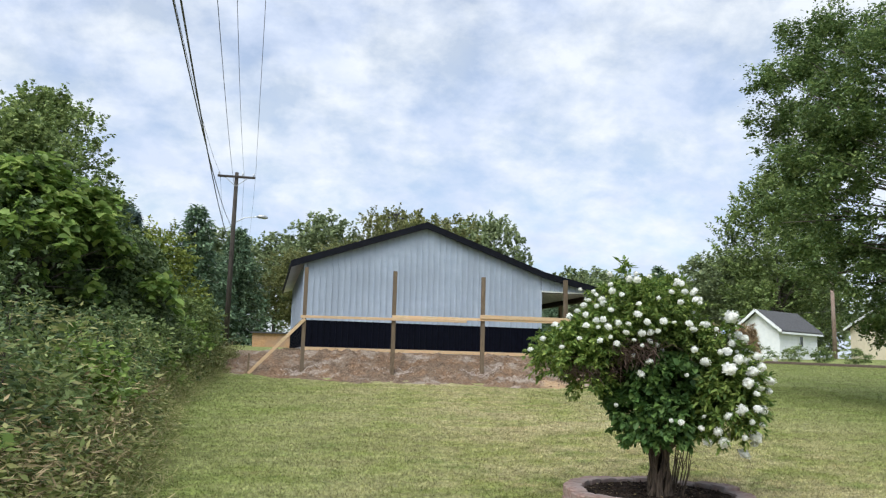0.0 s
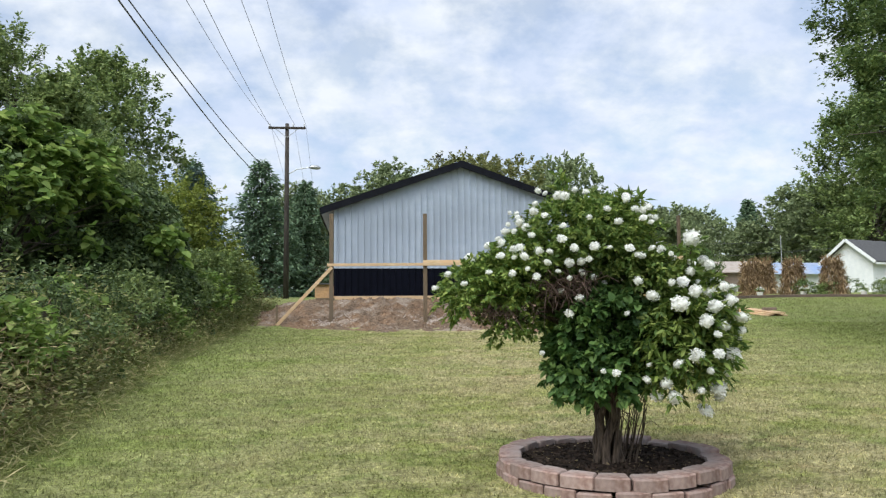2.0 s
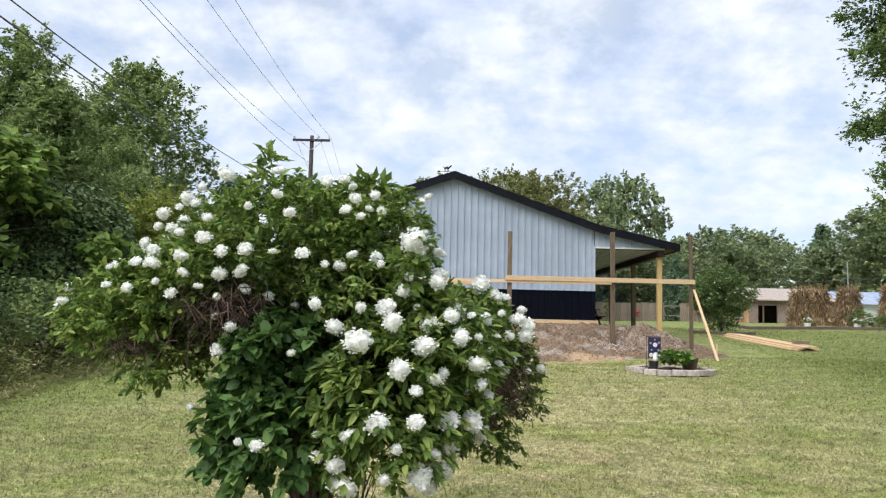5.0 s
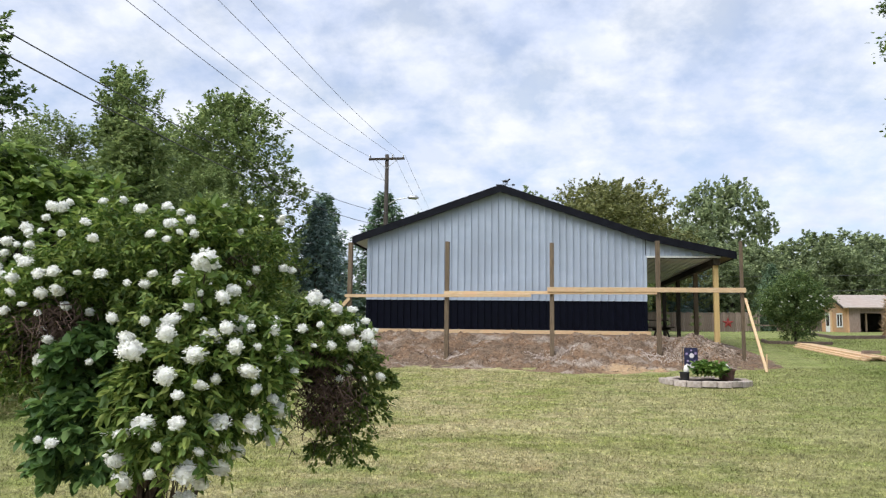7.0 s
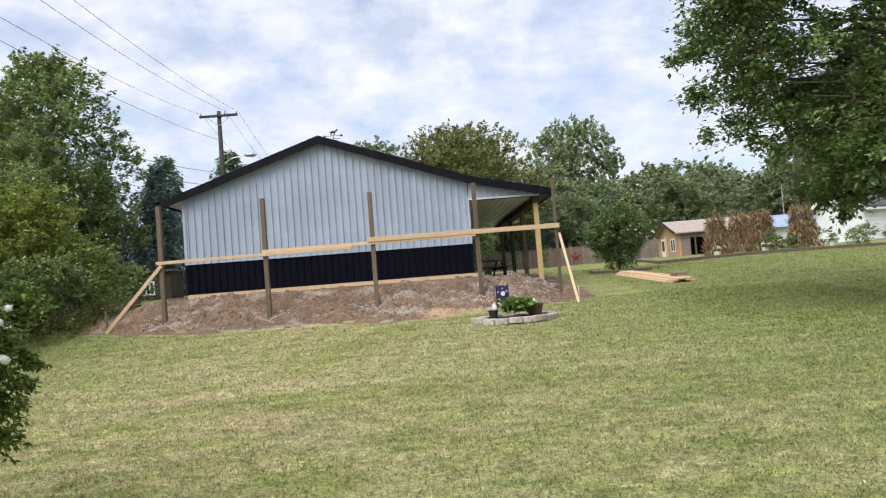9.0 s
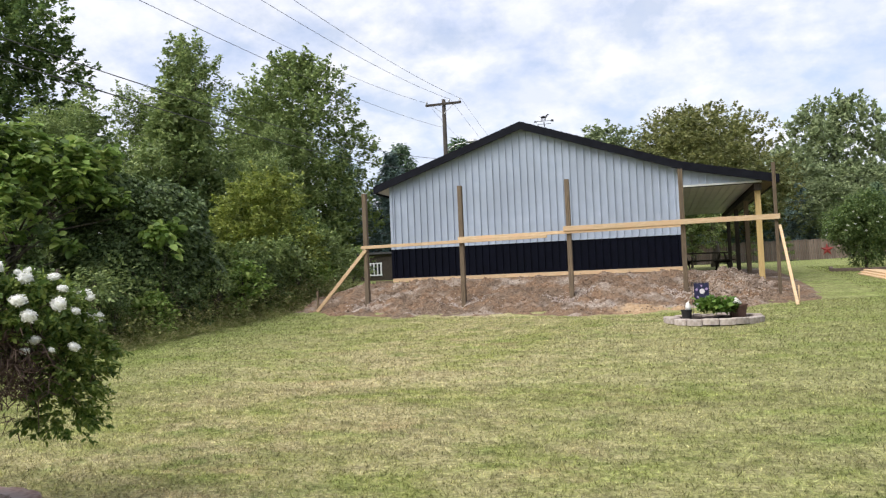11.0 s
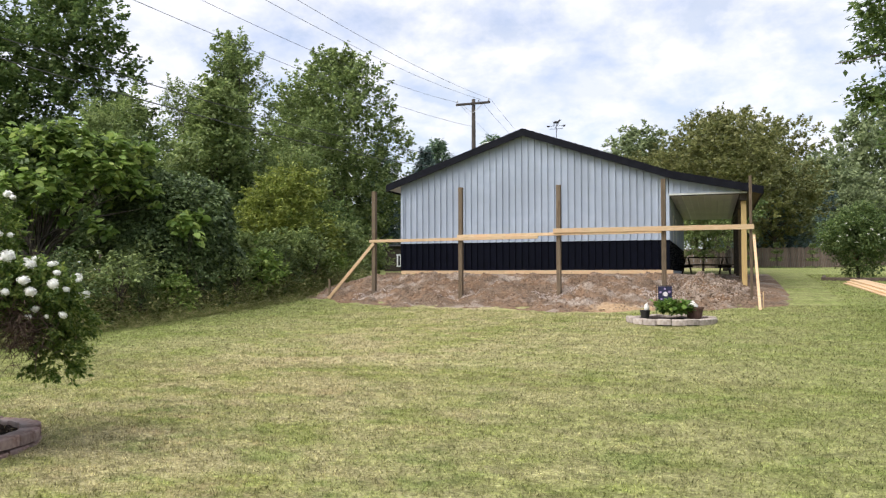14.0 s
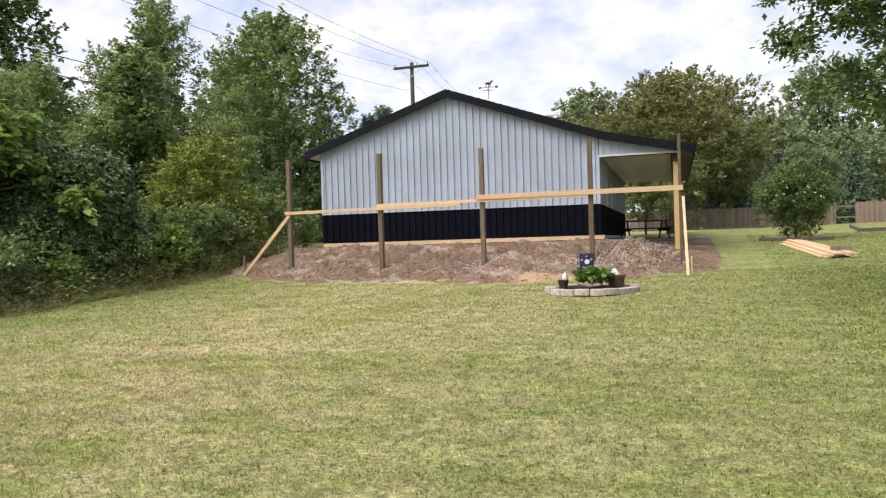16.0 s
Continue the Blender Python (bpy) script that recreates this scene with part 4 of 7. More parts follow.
# ---------------------------------------------------------------- block rings, pots and flag
def block_mesh(name, rin, rout, arc, h, seed):
    rng = np.random.default_rng(seed)
    bm = bmesh.new()
    a = arc / 2
    j = lambda: rng.uniform(-0.006, 0.006)
    c = [(rin * math.cos(-a * 0.97) + j(), rin * math.sin(-a * 0.97)), (rout * math.cos(-a) + j(), rout * math.sin(-a)), (rout * 1.012 + j(), 0),
         (rout * math.cos(a) + j(), rout * math.sin(a)), (rin * math.cos(a * 0.97) + j(), rin * math.sin(a * 0.97)), (rin * 1.0 + j(), 0)]
    lo, hi = [bm.verts.new((p, q, 0)) for p, q in c], [bm.verts.new((p, q, h + 0.5 * j())) for p, q in c]
    bm.faces.new(lo[::-1]); bm.faces.new(hi)
    for i in range(6):
        bm.faces.new((lo[i], lo[(i + 1) % 6], hi[(i + 1) % 6], hi[i]))
    bmesh.ops.bevel(bm, geom=[e for e in bm.edges if e.verts[0].co.z > h / 2 or e.verts[1].co.z > h / 2], offset=0.012, segments=1, affect="EDGES")
    me = bpy.data.meshes.new(name)
    bm.to_mesh(me); bm.free()
    return me


def block_ring(name, x, y, r, depth, h, count, courses, material, label, seed):
    z0 = gz(x, y)
    ring = thing(name, x, y, z0 - 0.05, 0, label, "garden edging")
    arc = 6.2832 / count
    kinds = [block_mesh("block", r - depth, r, arc * 0.965, h, seed + i) for i in range(4)]
    for me in kinds:
        me.materials.append(material)
    rng = np.random.default_rng(seed)
    for c in range(courses):
        for i in range(count):
            tilt = rng.uniform(-1.2, 1.2)
            shared("block", kinds[rng.integers(4)], ring, pose(0, 0, c * (h + 0.003) + rng.uniform(-0.004, 0.004) + 0.05 * (courses == 1) * 0.6, tilt * 0.5, tilt, math.degrees(arc * (i + 0.5 * (c % 2))) + rng.uniform(-0.5, 0.5))
                   @ Matrix.Translation((-0.012 * c + rng.uniform(-0.01, 0.01), 0, 0)))
    return ring


def chips(name, x, y, r, zf, count, size, rng, material, label):
    a, q = rng.uniform(0, 6.2832, count), np.sqrt(rng.random(count)) * r
    p = np.stack((x + q * np.cos(a), y + q * np.sin(a), 0 * a), 1)
    p[:, 2] = zf(p[:, 0], p[:, 1])
    d = unit(rng.normal(size=(count, 3)) * [1, 1, 0.25])
    s = unit(np.cross(d, rng.normal(size=(count, 3)) * [0.3, 0.3, 1]))
    nrm = np.cross(s, d)
    L, w, t = [(size * k * rng.uniform(0.5, 1.4, count))[:, None] for k in (1.0, 0.3, 0.16)]
    c = [p - d * L, p + s * w, p + d * L, p - s * w, p + nrm * t]
    i = np.arange(count)[:, None] * 5
    me = raw_mesh(name, np.stack(c, 1).reshape(-1, 3), np.concatenate((i + [0, 1, 4], i + [1, 2, 4], i + [2, 3, 4], i + [3, 0, 4]), 1).reshape(-1, 3))
    return tagged(mesh_object(name, me, material), label, "mulch", kind="stuff")


HX, HY = 3.9, 7.6
BX, BY = 4.0, 7.85
block_ring("block_ring", BX, BY, 1.0, 0.19, 0.10, 22, 2, BLOCK_RED, "ring of reddish grey concrete blocks, two courses high, round the shrub", 5)
MZ = gz(BX, BY) + 0.09
rng = np.random.default_rng(7)


def mound1(x, y):
    return MZ + 0.05 * np.clip(1 - ((x - BX) ** 2 + (y - BY) ** 2) / 0.7, 0, 1) + 0.008 * np.sin(x * 31) * np.sin(y * 37)


def disc(name, cx, cy, r, zf, material, n=40, rings=14):
    v, t = [(cx, cy, float(zf(cx, cy)))], []
    for k in range(1, rings + 1):
        for i in range(n):
            a = 6.2832 * i / n
            px, py = cx + r * k / rings * math.cos(a), cy + r * k / rings * math.sin(a)
            v.append((px, py, float(zf(px, py))))
    for i in range(n):
        t.append((0, 1 + i, 1 + (i + 1) % n))
        for k in range(rings - 1):
            q, w = 1 + k * n, 1 + (k + 1) * n
            t += [(q + i, w + i, w + (i + 1) % n), (q + i, w + (i + 1) % n, q + (i + 1) % n)]
    me = raw_mesh(name, v, t)
    me.shade_smooth()
    return mesh_object(name, me, material)


tagged(disc("mulch_bed", BX, BY, 0.87, mound1, MULCH), "dark bark mulch filling the block ring", "mulch", kind="stuff")
chips("bark_chips", BX, BY, 0.81, lambda x, y: mound1(x, y) + 0.008, 5200, 0.03, rng, MULCH_CHIP, "loose dark bark chips on the mulch bed")
chips("fallen_petals", BX, BY, 0.78, lambda x, y: mound1(x, y) + 0.018, 150, 0.018, rng, DRYWEED, "small dry fallen leaves on the mulch")

RX, RY = 9.73, 20.68
block_ring("block_ring", RX, RY, 0.97, 0.19, 0.12, 19, 1, BLOCK_GREY, "low ring of pale grey concrete blocks round a planted bed", 31)
RZ = gz(RX, RY) + 0.07
tagged(disc("mulch_bed", RX, RY, 0.80, lambda x, y: RZ + 0.02 * np.sin(np.asarray(x) * 9), MULCH, 28, 6), "dark mulch in the small planted bed", "mulch", kind="stuff")


def pot(name, x, y, z, r, h, material, label):
    p = thing(name, x, y, z, 0, label, "plant pot")
    bm = bmesh.new(); add_lathe(bm, [(r * 0.74, 0), (r * 0.95, h * 0.85), (r * 1.04, h * 0.86), (r * 1.04, h), (r * 0.93, h), (r * 0.88, h * 0.86)], 16)
    part("body", bm, material, p)
    bm = bmesh.new(); add_lathe(bm, [(r * 0.87, h * 0.8), (r * 0.87, h * 0.88)], 14)
    part("soil", bm, MULCH, p)
    return p


pot("plant_pot", 9.22, 20.2, RZ - 0.01, 0.11, 0.21, POT_BLACK, "small black plastic pot with white ornament standing on the mulch")
bm = bmesh.new(); add_tube(bm, [(0, 0, 0), (0.01, 0, 0.08), (0.0, 0, 0.15), (0.03, 0, 0.2)], [0.05, 0.06, 0.035, 0.015], 8)
orn = part("garden_ornament", bm, POT_WHITE, None, smooth=True)
orn.matrix_basis = pose(9.25, 20.2, RZ + 0.175)
tagged(orn, "small white ornament sitting in the black pot", "ornament")
pot("plant_pot", 10.22, 20.85, RZ - 0.01, 0.20, 0.27, POT_BROWN, "brown clay pot with small stones on the mulch bed")
bm = bmesh.new(); add_tube(bm, [(0, 0, 0), (0, 0, 0.06), (-0.02, 0, 0.16), (0.0, 0, 0.19)], [0.10, 0.11, 0.05, 0.02], 8)
orn = part("garden_ornament", bm, POT_WHITE, None, smooth=True)
orn.matrix_basis = pose(10.2, 20.85, RZ + 0.21)
tagged(orn, "pale ornament sitting in the brown pot", "ornament")
pp, oo = clumps([((0, 0, 0.2), (0.36, 0.34, 0.2))], 70, 9, 0.07, rng, 0.4, -0.2)
hosta = mesh_object("leafy_plant", leaves("leafy_plant", pp, oo, 0.13, rng, 0.62), leaf_mat("bright_leaves", (0.06, 0.12, 0.02), (0.11, 0.2, 0.035), (0.19, 0.28, 0.06), 0.35))
hosta.matrix_basis = pose(9.78, 20.45, RZ + 0.02)
tagged(hosta, "low bright green leafy plant in the mulch bed", "plant")
flag = thing("garden_flag", 9.55, 21.35, gz(9.55, 21.35), 4, "small navy garden flag with white print on an iron stand", "garden flag")
bm = bmesh.new(); add_tube(bm, [(-0.19, 0.01, -0.15), (-0.19, 0.01, 0.76)], [0.006, 0.006], 6); add_tube(bm, [(-0.19, 0.01, 0.755), (0.17, 0.01, 0.755)], [0.006, 0.006], 6)
part("stand", bm, BLACK_IRON, flag)
bm = bmesh.new()
cols = [[bm.verts.new((-0.155 + 0.31 * i / 8, 0.012 * math.sin(i * 1.1), z)) for z in (0.25, 0.5, 0.74)] for i in range(9)]
for a, b in zip(cols, cols[1:]):
    bm.faces.new((a[0], b[0], b[1], a[1])); bm.faces.new((a[1], b[1], b[2], a[2]))
part("cloth", bm, FLAG_NAVY, flag, smooth=True)


def blob(cx, cz, r, y=-0.018, n=10):
    bm = bmesh.new()
    bm.faces.new([bm.verts.new((cx + r * math.cos(6.2832 * k / n), y, cz + r * math.sin(6.2832 * k / n))) for k in range(n)])
    return bm


for cx, cz, r, mt in ((0.01, 0.56, 0.055, FLAG_WHITE), (-0.10, 0.60, 0.028, FLAG_MAUVE), (0.10, 0.61, 0.03, FLAG_MAUVE), (0.0, 0.68, 0.022, FLAG_MAUVE), (-0.09, 0.32, 0.05, FLAG_WHITE),
                      (0.02, 0.33, 0.06, FLAG_WHITE), (0.11, 0.33, 0.04, FLAG_WHITE), (0.09, 0.43, 0.03, FLAG_MAUVE), (-0.08, 0.44, 0.024, FLAG_MAUVE)):
    part("print", blob(cx, cz, r), mt, flag)

# ---------------------------------------------------------------- hydrangea
hyd = thing("hydrangea_shrub", HX, HY, MZ, 0, "hydrangea grown as a small tree, white flower heads, dead twigs showing", "shrub")
LOBES = [((-0.24, 0.05, 1.90), (0.56, 0.58, 0.40)), ((-0.58, 0.0, 1.70), (0.40, 0.46, 0.30)), ((-1.13, -0.05, 1.46), (0.28, 0.40, 0.26)), ((0.22, 0.15, 1.86), (0.34, 0.50, 0.38)),
         ((-0.14, -0.2, 0.90), (0.40, 0.46, 0.40)), ((0.46, -0.50, 1.04), (0.30, 0.28, 0.46)), ((0.70, -0.25, 1.24), (0.28, 0.34, 0.42)), ((1.13, 0.86, 1.10), (0.28, 0.32, 0.30)),
         ((-0.62, 0.3, 1.46), (0.34, 0.36, 0.26)), ((0.0, 0.5, 1.2), (0.42, 0.36, 0.40)), ((0.80, 0.50, 1.40), (0.38, 0.38, 0.28)),
         ((-0.86, -0.05, 1.58), (0.32, 0.42, 0.26)), ((0.26, 0.66, 1.98), (0.38, 0.42, 0.42)), ((0.95, 0.74, 1.36), (0.32, 0.36, 0.28)),
         ((-0.84, -0.10, 1.24), (0.20, 0.24, 0.18)), ((1.02, 0.95, 0.76), (0.20, 0.24, 0.28)), ((-0.12, -0.35, 1.30), (0.30, 0.24, 0.18)), ((0.30, -0.25, 1.58), (0.30, 0.34, 0.22))]
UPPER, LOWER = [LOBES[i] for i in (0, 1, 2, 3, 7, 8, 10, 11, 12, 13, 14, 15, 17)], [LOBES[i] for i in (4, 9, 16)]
rng = np.random.default_rng(21)
BARE = [((-0.41, -0.50, 1.52), (0.23, 0.32, 0.13)), ((-1.0, -0.42, 1.30), (0.20, 0.30, 0.07)), ((1.00, 0.42, 1.04), (0.20, 0.32, 0.25))]


def leafy(name, lobes, count, per, length, leaf, width, lift, sag, material):
    """Leafy shoots on lobes a little smaller than the whole, none where the bare twigs show."""
    p, o = sprays([(c, tuple(0.9 * v for v in r)) for c, r in lobes], count, per, length, rng, lift, 0.72, -0.8, 0.75, 0.2, sag)
    keep = np.ones(len(p), bool)
    for c, r in BARE:
        keep &= np.linalg.norm((p - np.array(c)) / np.array(r), axis=1) > 1
    return mesh_object(name, leaves(name, p[keep], o[keep], leaf, rng, width, 0.35, 0.3, 0.3, 0.75, True), material, hyd)


leafy("foliage", UPPER, 3300, 16, 0.12, 0.047, 0.50, 0.25, 0.3, LEAF_HYD)
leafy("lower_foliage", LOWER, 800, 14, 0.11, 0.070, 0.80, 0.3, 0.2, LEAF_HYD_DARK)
leafy("side_foliage", [LOBES[5], LOBES[6]], 700, 14, 0.14, 0.074, 0.38, 0.15, 0.4, LEAF_HYD)
bm = bmesh.new()
for k in range(7):
    a = 6.2832 * k / 7 + 0.4
    b0 = Vector((0.10 * math.cos(a), 0.085 * math.sin(a), 0))
    tw = []
    for i in range(8):
        f_ = i / 7
        turn_ = Vector((b0.x * math.cos(f_ * 1.2) - b0.y * math.sin(f_ * 1.2), b0.x * math.sin(f_ * 1.2) + b0.y * math.cos(f_ * 1.2), 0))
        tw.append(turn_ * (1.35 - 1.9 * f_ + 1.9 * f_ * f_) + Vector((0.016 * math.sin(k * 3.1 + i * 1.7), 0.016 * math.cos(k * 2.3 + i * 1.3), -0.1 + 0.74 * f_)))
    w_ = 0.84 * (0.058, 0.046, 0.052, 0.04, 0.05, 0.043, 0.038)[k]
    add_tube(bm, tw, [w_ * q_ for q_ in (1.45, 1.05, 0.9, 1.0, 0.85, 0.92, 0.8, 0.72)], 9)
part("trunk", bm, BARK, hyd, smooth=True)
bm = bmesh.new()
for c, r in LOBES:
    for k in range(4 if c[0] < -0.5 or c[0] > 0.9 else 7):
        e = Vector(c) + Vector(rng.uniform(-0.7, 0.7, 3) * np.array(r))
        s = Vector((rng.uniform(-0.1, 0.1), rng.uniform(-0.1, 0.1), 0.5)) if c[0] > -0.5 else Vector((rng.uniform(-0.35, -0.1), rng.uniform(-0.1, 0.3), 1.25))
        if c[0] > 0.9:
            s, e = Vector((0.62 + rng.uniform(-0.1, 0.1), 0.5, 1.25)), Vector((e.x, e.y, max(e.z, 0.85)))
        m_ = s.lerp(e, 0.5) + Vector((0, 0, 0.16 if c[0] > -0.5 else 0.1))
        add_tube(bm, [s, s.lerp(m_, 0.5) + Vector(rng.normal(size=3) * 0.03), m_, m_.lerp(e, 0.6) + Vector(rng.normal(size=3) * 0.03), e], [0.020, 0.015, 0.011, 0.007, 0.003], 5, False)
part("branch_frame", bm, BARK, hyd)
bm = bmesh.new()
for c, r, n in (((-0.42, -0.40, 1.50), (0.22, 0.12, 0.12), 230), ((-0.98, -0.22, 1.30), (0.24, 0.2, 0.06), 110), ((1.03, 0.50, 1.05), (0.22, 0.16, 0.25), 420), ((0.1, -0.05, 0.55), (0.25, 0.25, 0.2), 30), ((0.35, 0.45, 1.9), (0.3, 0.3, 0.15), 50)):
    for k in range(n):
        s = Vector(c) + Vector(rng.normal(size=3) * 0.55 * np.array(r))
        d = Vector(unit(rng.normal(size=(1, 3)) * [1, 1, 0.5])[0])
        L = rng.uniform(0.08, 0.20)
        add_tube(bm, [s, s + d * L * 0.5 + Vector((0, 0, 0.03)), s + d * L - Vector((0, 0, 0.03))], [0.0045, 0.0035, 0.002], 3, False)
tagged(part("twig_tangle", bm, TWIG, hyd, "tangled brown leafless twigs"), kind="stuff")
bm = bmesh.new()
for k in range(26):
    a, q = rng.uniform(-0.5, 1.6), rng.uniform(0.08, 0.22)
    s = Vector((q * math.cos(a), q * math.sin(a), 0.0))
    add_tube(bm, [s, s * 1.4 + Vector((0, 0, 0.3)), s * rng.uniform(1.5, 2.3) + Vector((0, 0, rng.uniform(0.5, 0.75)))], [0.006, 0.005, 0.003], 4, False)
part("basal_growth", bm, BARK, hyd)
HEADS = []
for k in range(5):
    n = 170
    d = unit(rng.normal(size=(n, 3)))
    bm = bmesh.new()
    bmesh.ops.create_icosphere(bm, subdivisions=2, radius=0.86)
    for v in bm.verts:
        v.co *= 1 + 0.34 * noise.noise(v.co * 2.3 + Vector((k * 7.0, 0, 0)))
    core = bpy.data.meshes.new("core")
    bm.to_mesh(core); bm.free()
    cv = np.array([v.co for v in core.vertices]); cf = np.array([q.vertices[:] for q in core.polygons])
    fl = leaves("florets", d * rng.uniform(0.74, 1.0, (n, 1)), d, 0.32, rng, 1.0, 0.0, 1.5, 0.2, 1.0)
    fv = np.array([v.co for v in fl.vertices]); ff = np.array([q.vertices[:] for q in fl.polygons])
    me = raw_mesh("flower_head", np.concatenate((cv, fv)), np.concatenate((cf, ff + len(cv))))
    me.materials.append(PETAL)
    HEADS.append(me)
    bpy.data.meshes.remove(core); bpy.data.meshes.remove(fl)
WHERE = [(0, 44, -0.15), (1, 26, -0.2), (2, 3, 0.0), (11, 5, 0.1), (3, 5, -0.2), (5, 24, -0.6), (6, 22, -0.6), (12, 9, -0.1), (7, 5, 0.2), (10, 11, 0.0), (13, 11, 0.0), (4, 3, -0.1), (17, 8, -0.3), (16, 3, 0.0), (8, 4, 0.0)]
heads_at = []
for at, s in (((0.59, -0.47, 1.90), 0.078), ((0.34, -0.80, 1.37), 0.070), ((0.80, -0.40, 1.52), 0.066), ((0.50, -0.72, 1.47), 0.052), ((0.45, -0.82, 0.98), 0.062), ((0.66, -0.72, 0.72), 0.066), ((0.30, -0.74, 0.66), 0.055)):
    shared("flower_head", HEADS[len(heads_at) % 5], hyd, Matrix.LocRotScale(Vector(at), Euler(rng.uniform(-0.6, 0.6, 3)), Vector((s, s, 0.85 * s))))
    heads_at.append(np.array(at))
bm = bmesh.new()
add_tube(bm, [(0.50, -0.40, 1.40), (0.56, -0.44, 1.65), (0.59, -0.47, 1.86)], [0.008, 0.006, 0.004], 5, False)
part("flower_stem", bm, BARK, hyd)
p1, o1 = sprays([((0.56, -0.44, 1.66), (0.05, 0.05, 0.2))], 26, 5, 0.09, rng, 0.2)
mesh_object("stem_leaves", leaves("stem_leaves", p1, o1, 0.085, rng, 0.4, 0.35, 0.3, 0.3, 0.75, True), LEAF_HYD, hyd)
for li, cnt, low in WHERE:
    c, r = np.array(LOBES[li][0]), np.array(LOBES[li][1])
    tries = 0
    while cnt and tries < 900:
        tries += 1
        d = unit(rng.normal(size=(1, 3)))[0]
        d[2] = max(d[2], low) if li not in (5, 6) else np.clip(d[2], -0.65, 0.8)
        if rng.random() < 0.75:
            d[1] = -abs(d[1])
        if li in (3, 5, 6, 7, 10, 12, 13) and rng.random() < 0.7:
            d[0] = abs(d[0])
        d = d / np.linalg.norm(d)
        at = c + d * r * rng.uniform(1.14, 1.30)
        if any(np.linalg.norm(at - q) < (0.115 if li in (5, 6, 10, 13) else 0.085) for q in heads_at) or any(np.linalg.norm((at - np.array(lc)) / np.array(lr)) < 1.04 for lc, lr in LOBES):
            continue
        heads_at.append(at)
        big = li in (5, 6, 10, 13) and rng.random() < 0.5
        s = rng.uniform(0.038, 0.055) if big else rng.uniform(0.019, 0.036)
        shared("flower_head", HEADS[cnt % 5], hyd, Matrix.LocRotScale(Vector(at), Euler(rng.uniform(-0.6, 0.6, 3)), Vector((s * rng.uniform(0.95, 1.25), s * rng.uniform(0.9, 1.2), s * rng.uniform(0.7, 1.05)))))
        cnt -= 1
spire, so = clumps([((-0.36, 0.05, 2.38), (0.06, 0.06, 0.13)), ((0.2, 0.2, 2.28), (0.2, 0.15, 0.08))], 26, 14, 0.05, rng, 0.2)
tagged(mesh_object("top_shoot", leaves("top_shoot", spire, so + [0, 0, 0.5], 0.09, rng, 0.42), LEAF_HYD, hyd), kind="stuff")

# ---------------------------------------------------------------- lumber
pile = thing("lumber_stack", 0, 0, 0, 0, "loose stack of new pine boards lying on the lawn", "lumber")
lrng = np.random.default_rng(3)
for layer, cnt in ((0, 6), (1, 5), (2, 3)):
    for k in range(cnt):
        off = (k - cnt / 2) * 0.165 + lrng.uniform(-0.03, 0.03)
        a = Vector((14.75 + off * 0.8, 30.2 + lrng.uniform(-0.25, 0.25), 0)); b = Vector((15.35 + off * 1.0 + lrng.uniform(-0.1, 0.1), 26.0 + lrng.uniform(-0.25, 0.2), 0))
        z = 0.03 + 0.045 * layer
        a.z, b.z = gz(a.x, a.y) + z, gz(b.x, b.y) + z
        part("board", beam(a, b, 0.14, 0.038, 0.003), WOOD_NEW, pile)
block2 = thing("board_offcut", 15.4, 26.6, gz(15.4, 26.6) + 0.145, 10, "short reddish board end on the lumber stack", "board")
part("offcut", box(-0.25, 0.25, -0.07, 0.07, 0, 0.09, 0.004), GREYWOOD, block2)

# ---------------------------------------------------------------- trees
def limbs(bm, h0, lobes, r0, rng, count, base=(0, 0, -0.3)):
    top = Vector((rng.uniform(-0.2, 0.2), rng.uniform(-0.2, 0.2), h0))
    add_tube(bm, [base, Vector(base).lerp(top, 0.5) + Vector(rng.normal(size=3) * r0 * 0.4), top], [r0 * 1.25, r0, r0 * 0.75], 9)
    for k in range(count):
        c, r = lobes[k % len(lobes)]
        e = Vector(np.array(c) + rng.uniform(-0.75, 0.75, 3) * np.array(r))
        s = Vector(base).lerp(top, rng.uniform(0.6, 1.0))
        q = s.lerp(e, 0.5) + Vector((0, 0, 0.12 * (e - s).length))
        w = r0 * rng.uniform(0.25, 0.45)
        add_tube(bm, [s, s.lerp(q, 0.55), q, q.lerp(e, 0.5), e], [w, w * 0.8, w * 0.55, w * 0.35, w * 0.12], 5, False)


def crown_lobes(h, r, low, rng, n=9):
    out = [((0, 0, h * 0.62), (r * 0.62, r * 0.62, h * 0.26))]
    for k in range(n):
        a, t = rng.uniform(0, 6.2832), rng.uniform(0, 1)
        z = low + (h - low) * (0.12 + 0.78 * t)
        q = r * (0.62 * (1 - t ** 2) + 0.12) * rng.uniform(0.7, 1.1)
        s = r * rng.uniform(0.28, 0.5)
        out.append(((q * math.cos(a), q * math.sin(a), z), (s, s, s * rng.uniform(0.7, 1.1))))
    out.append(((rng.uniform(-0.1, 0.1) * r, 0, h - 0.18 * (h - low)), (r * 0.3, r * 0.3, (h - low) * 0.17)))
    return out


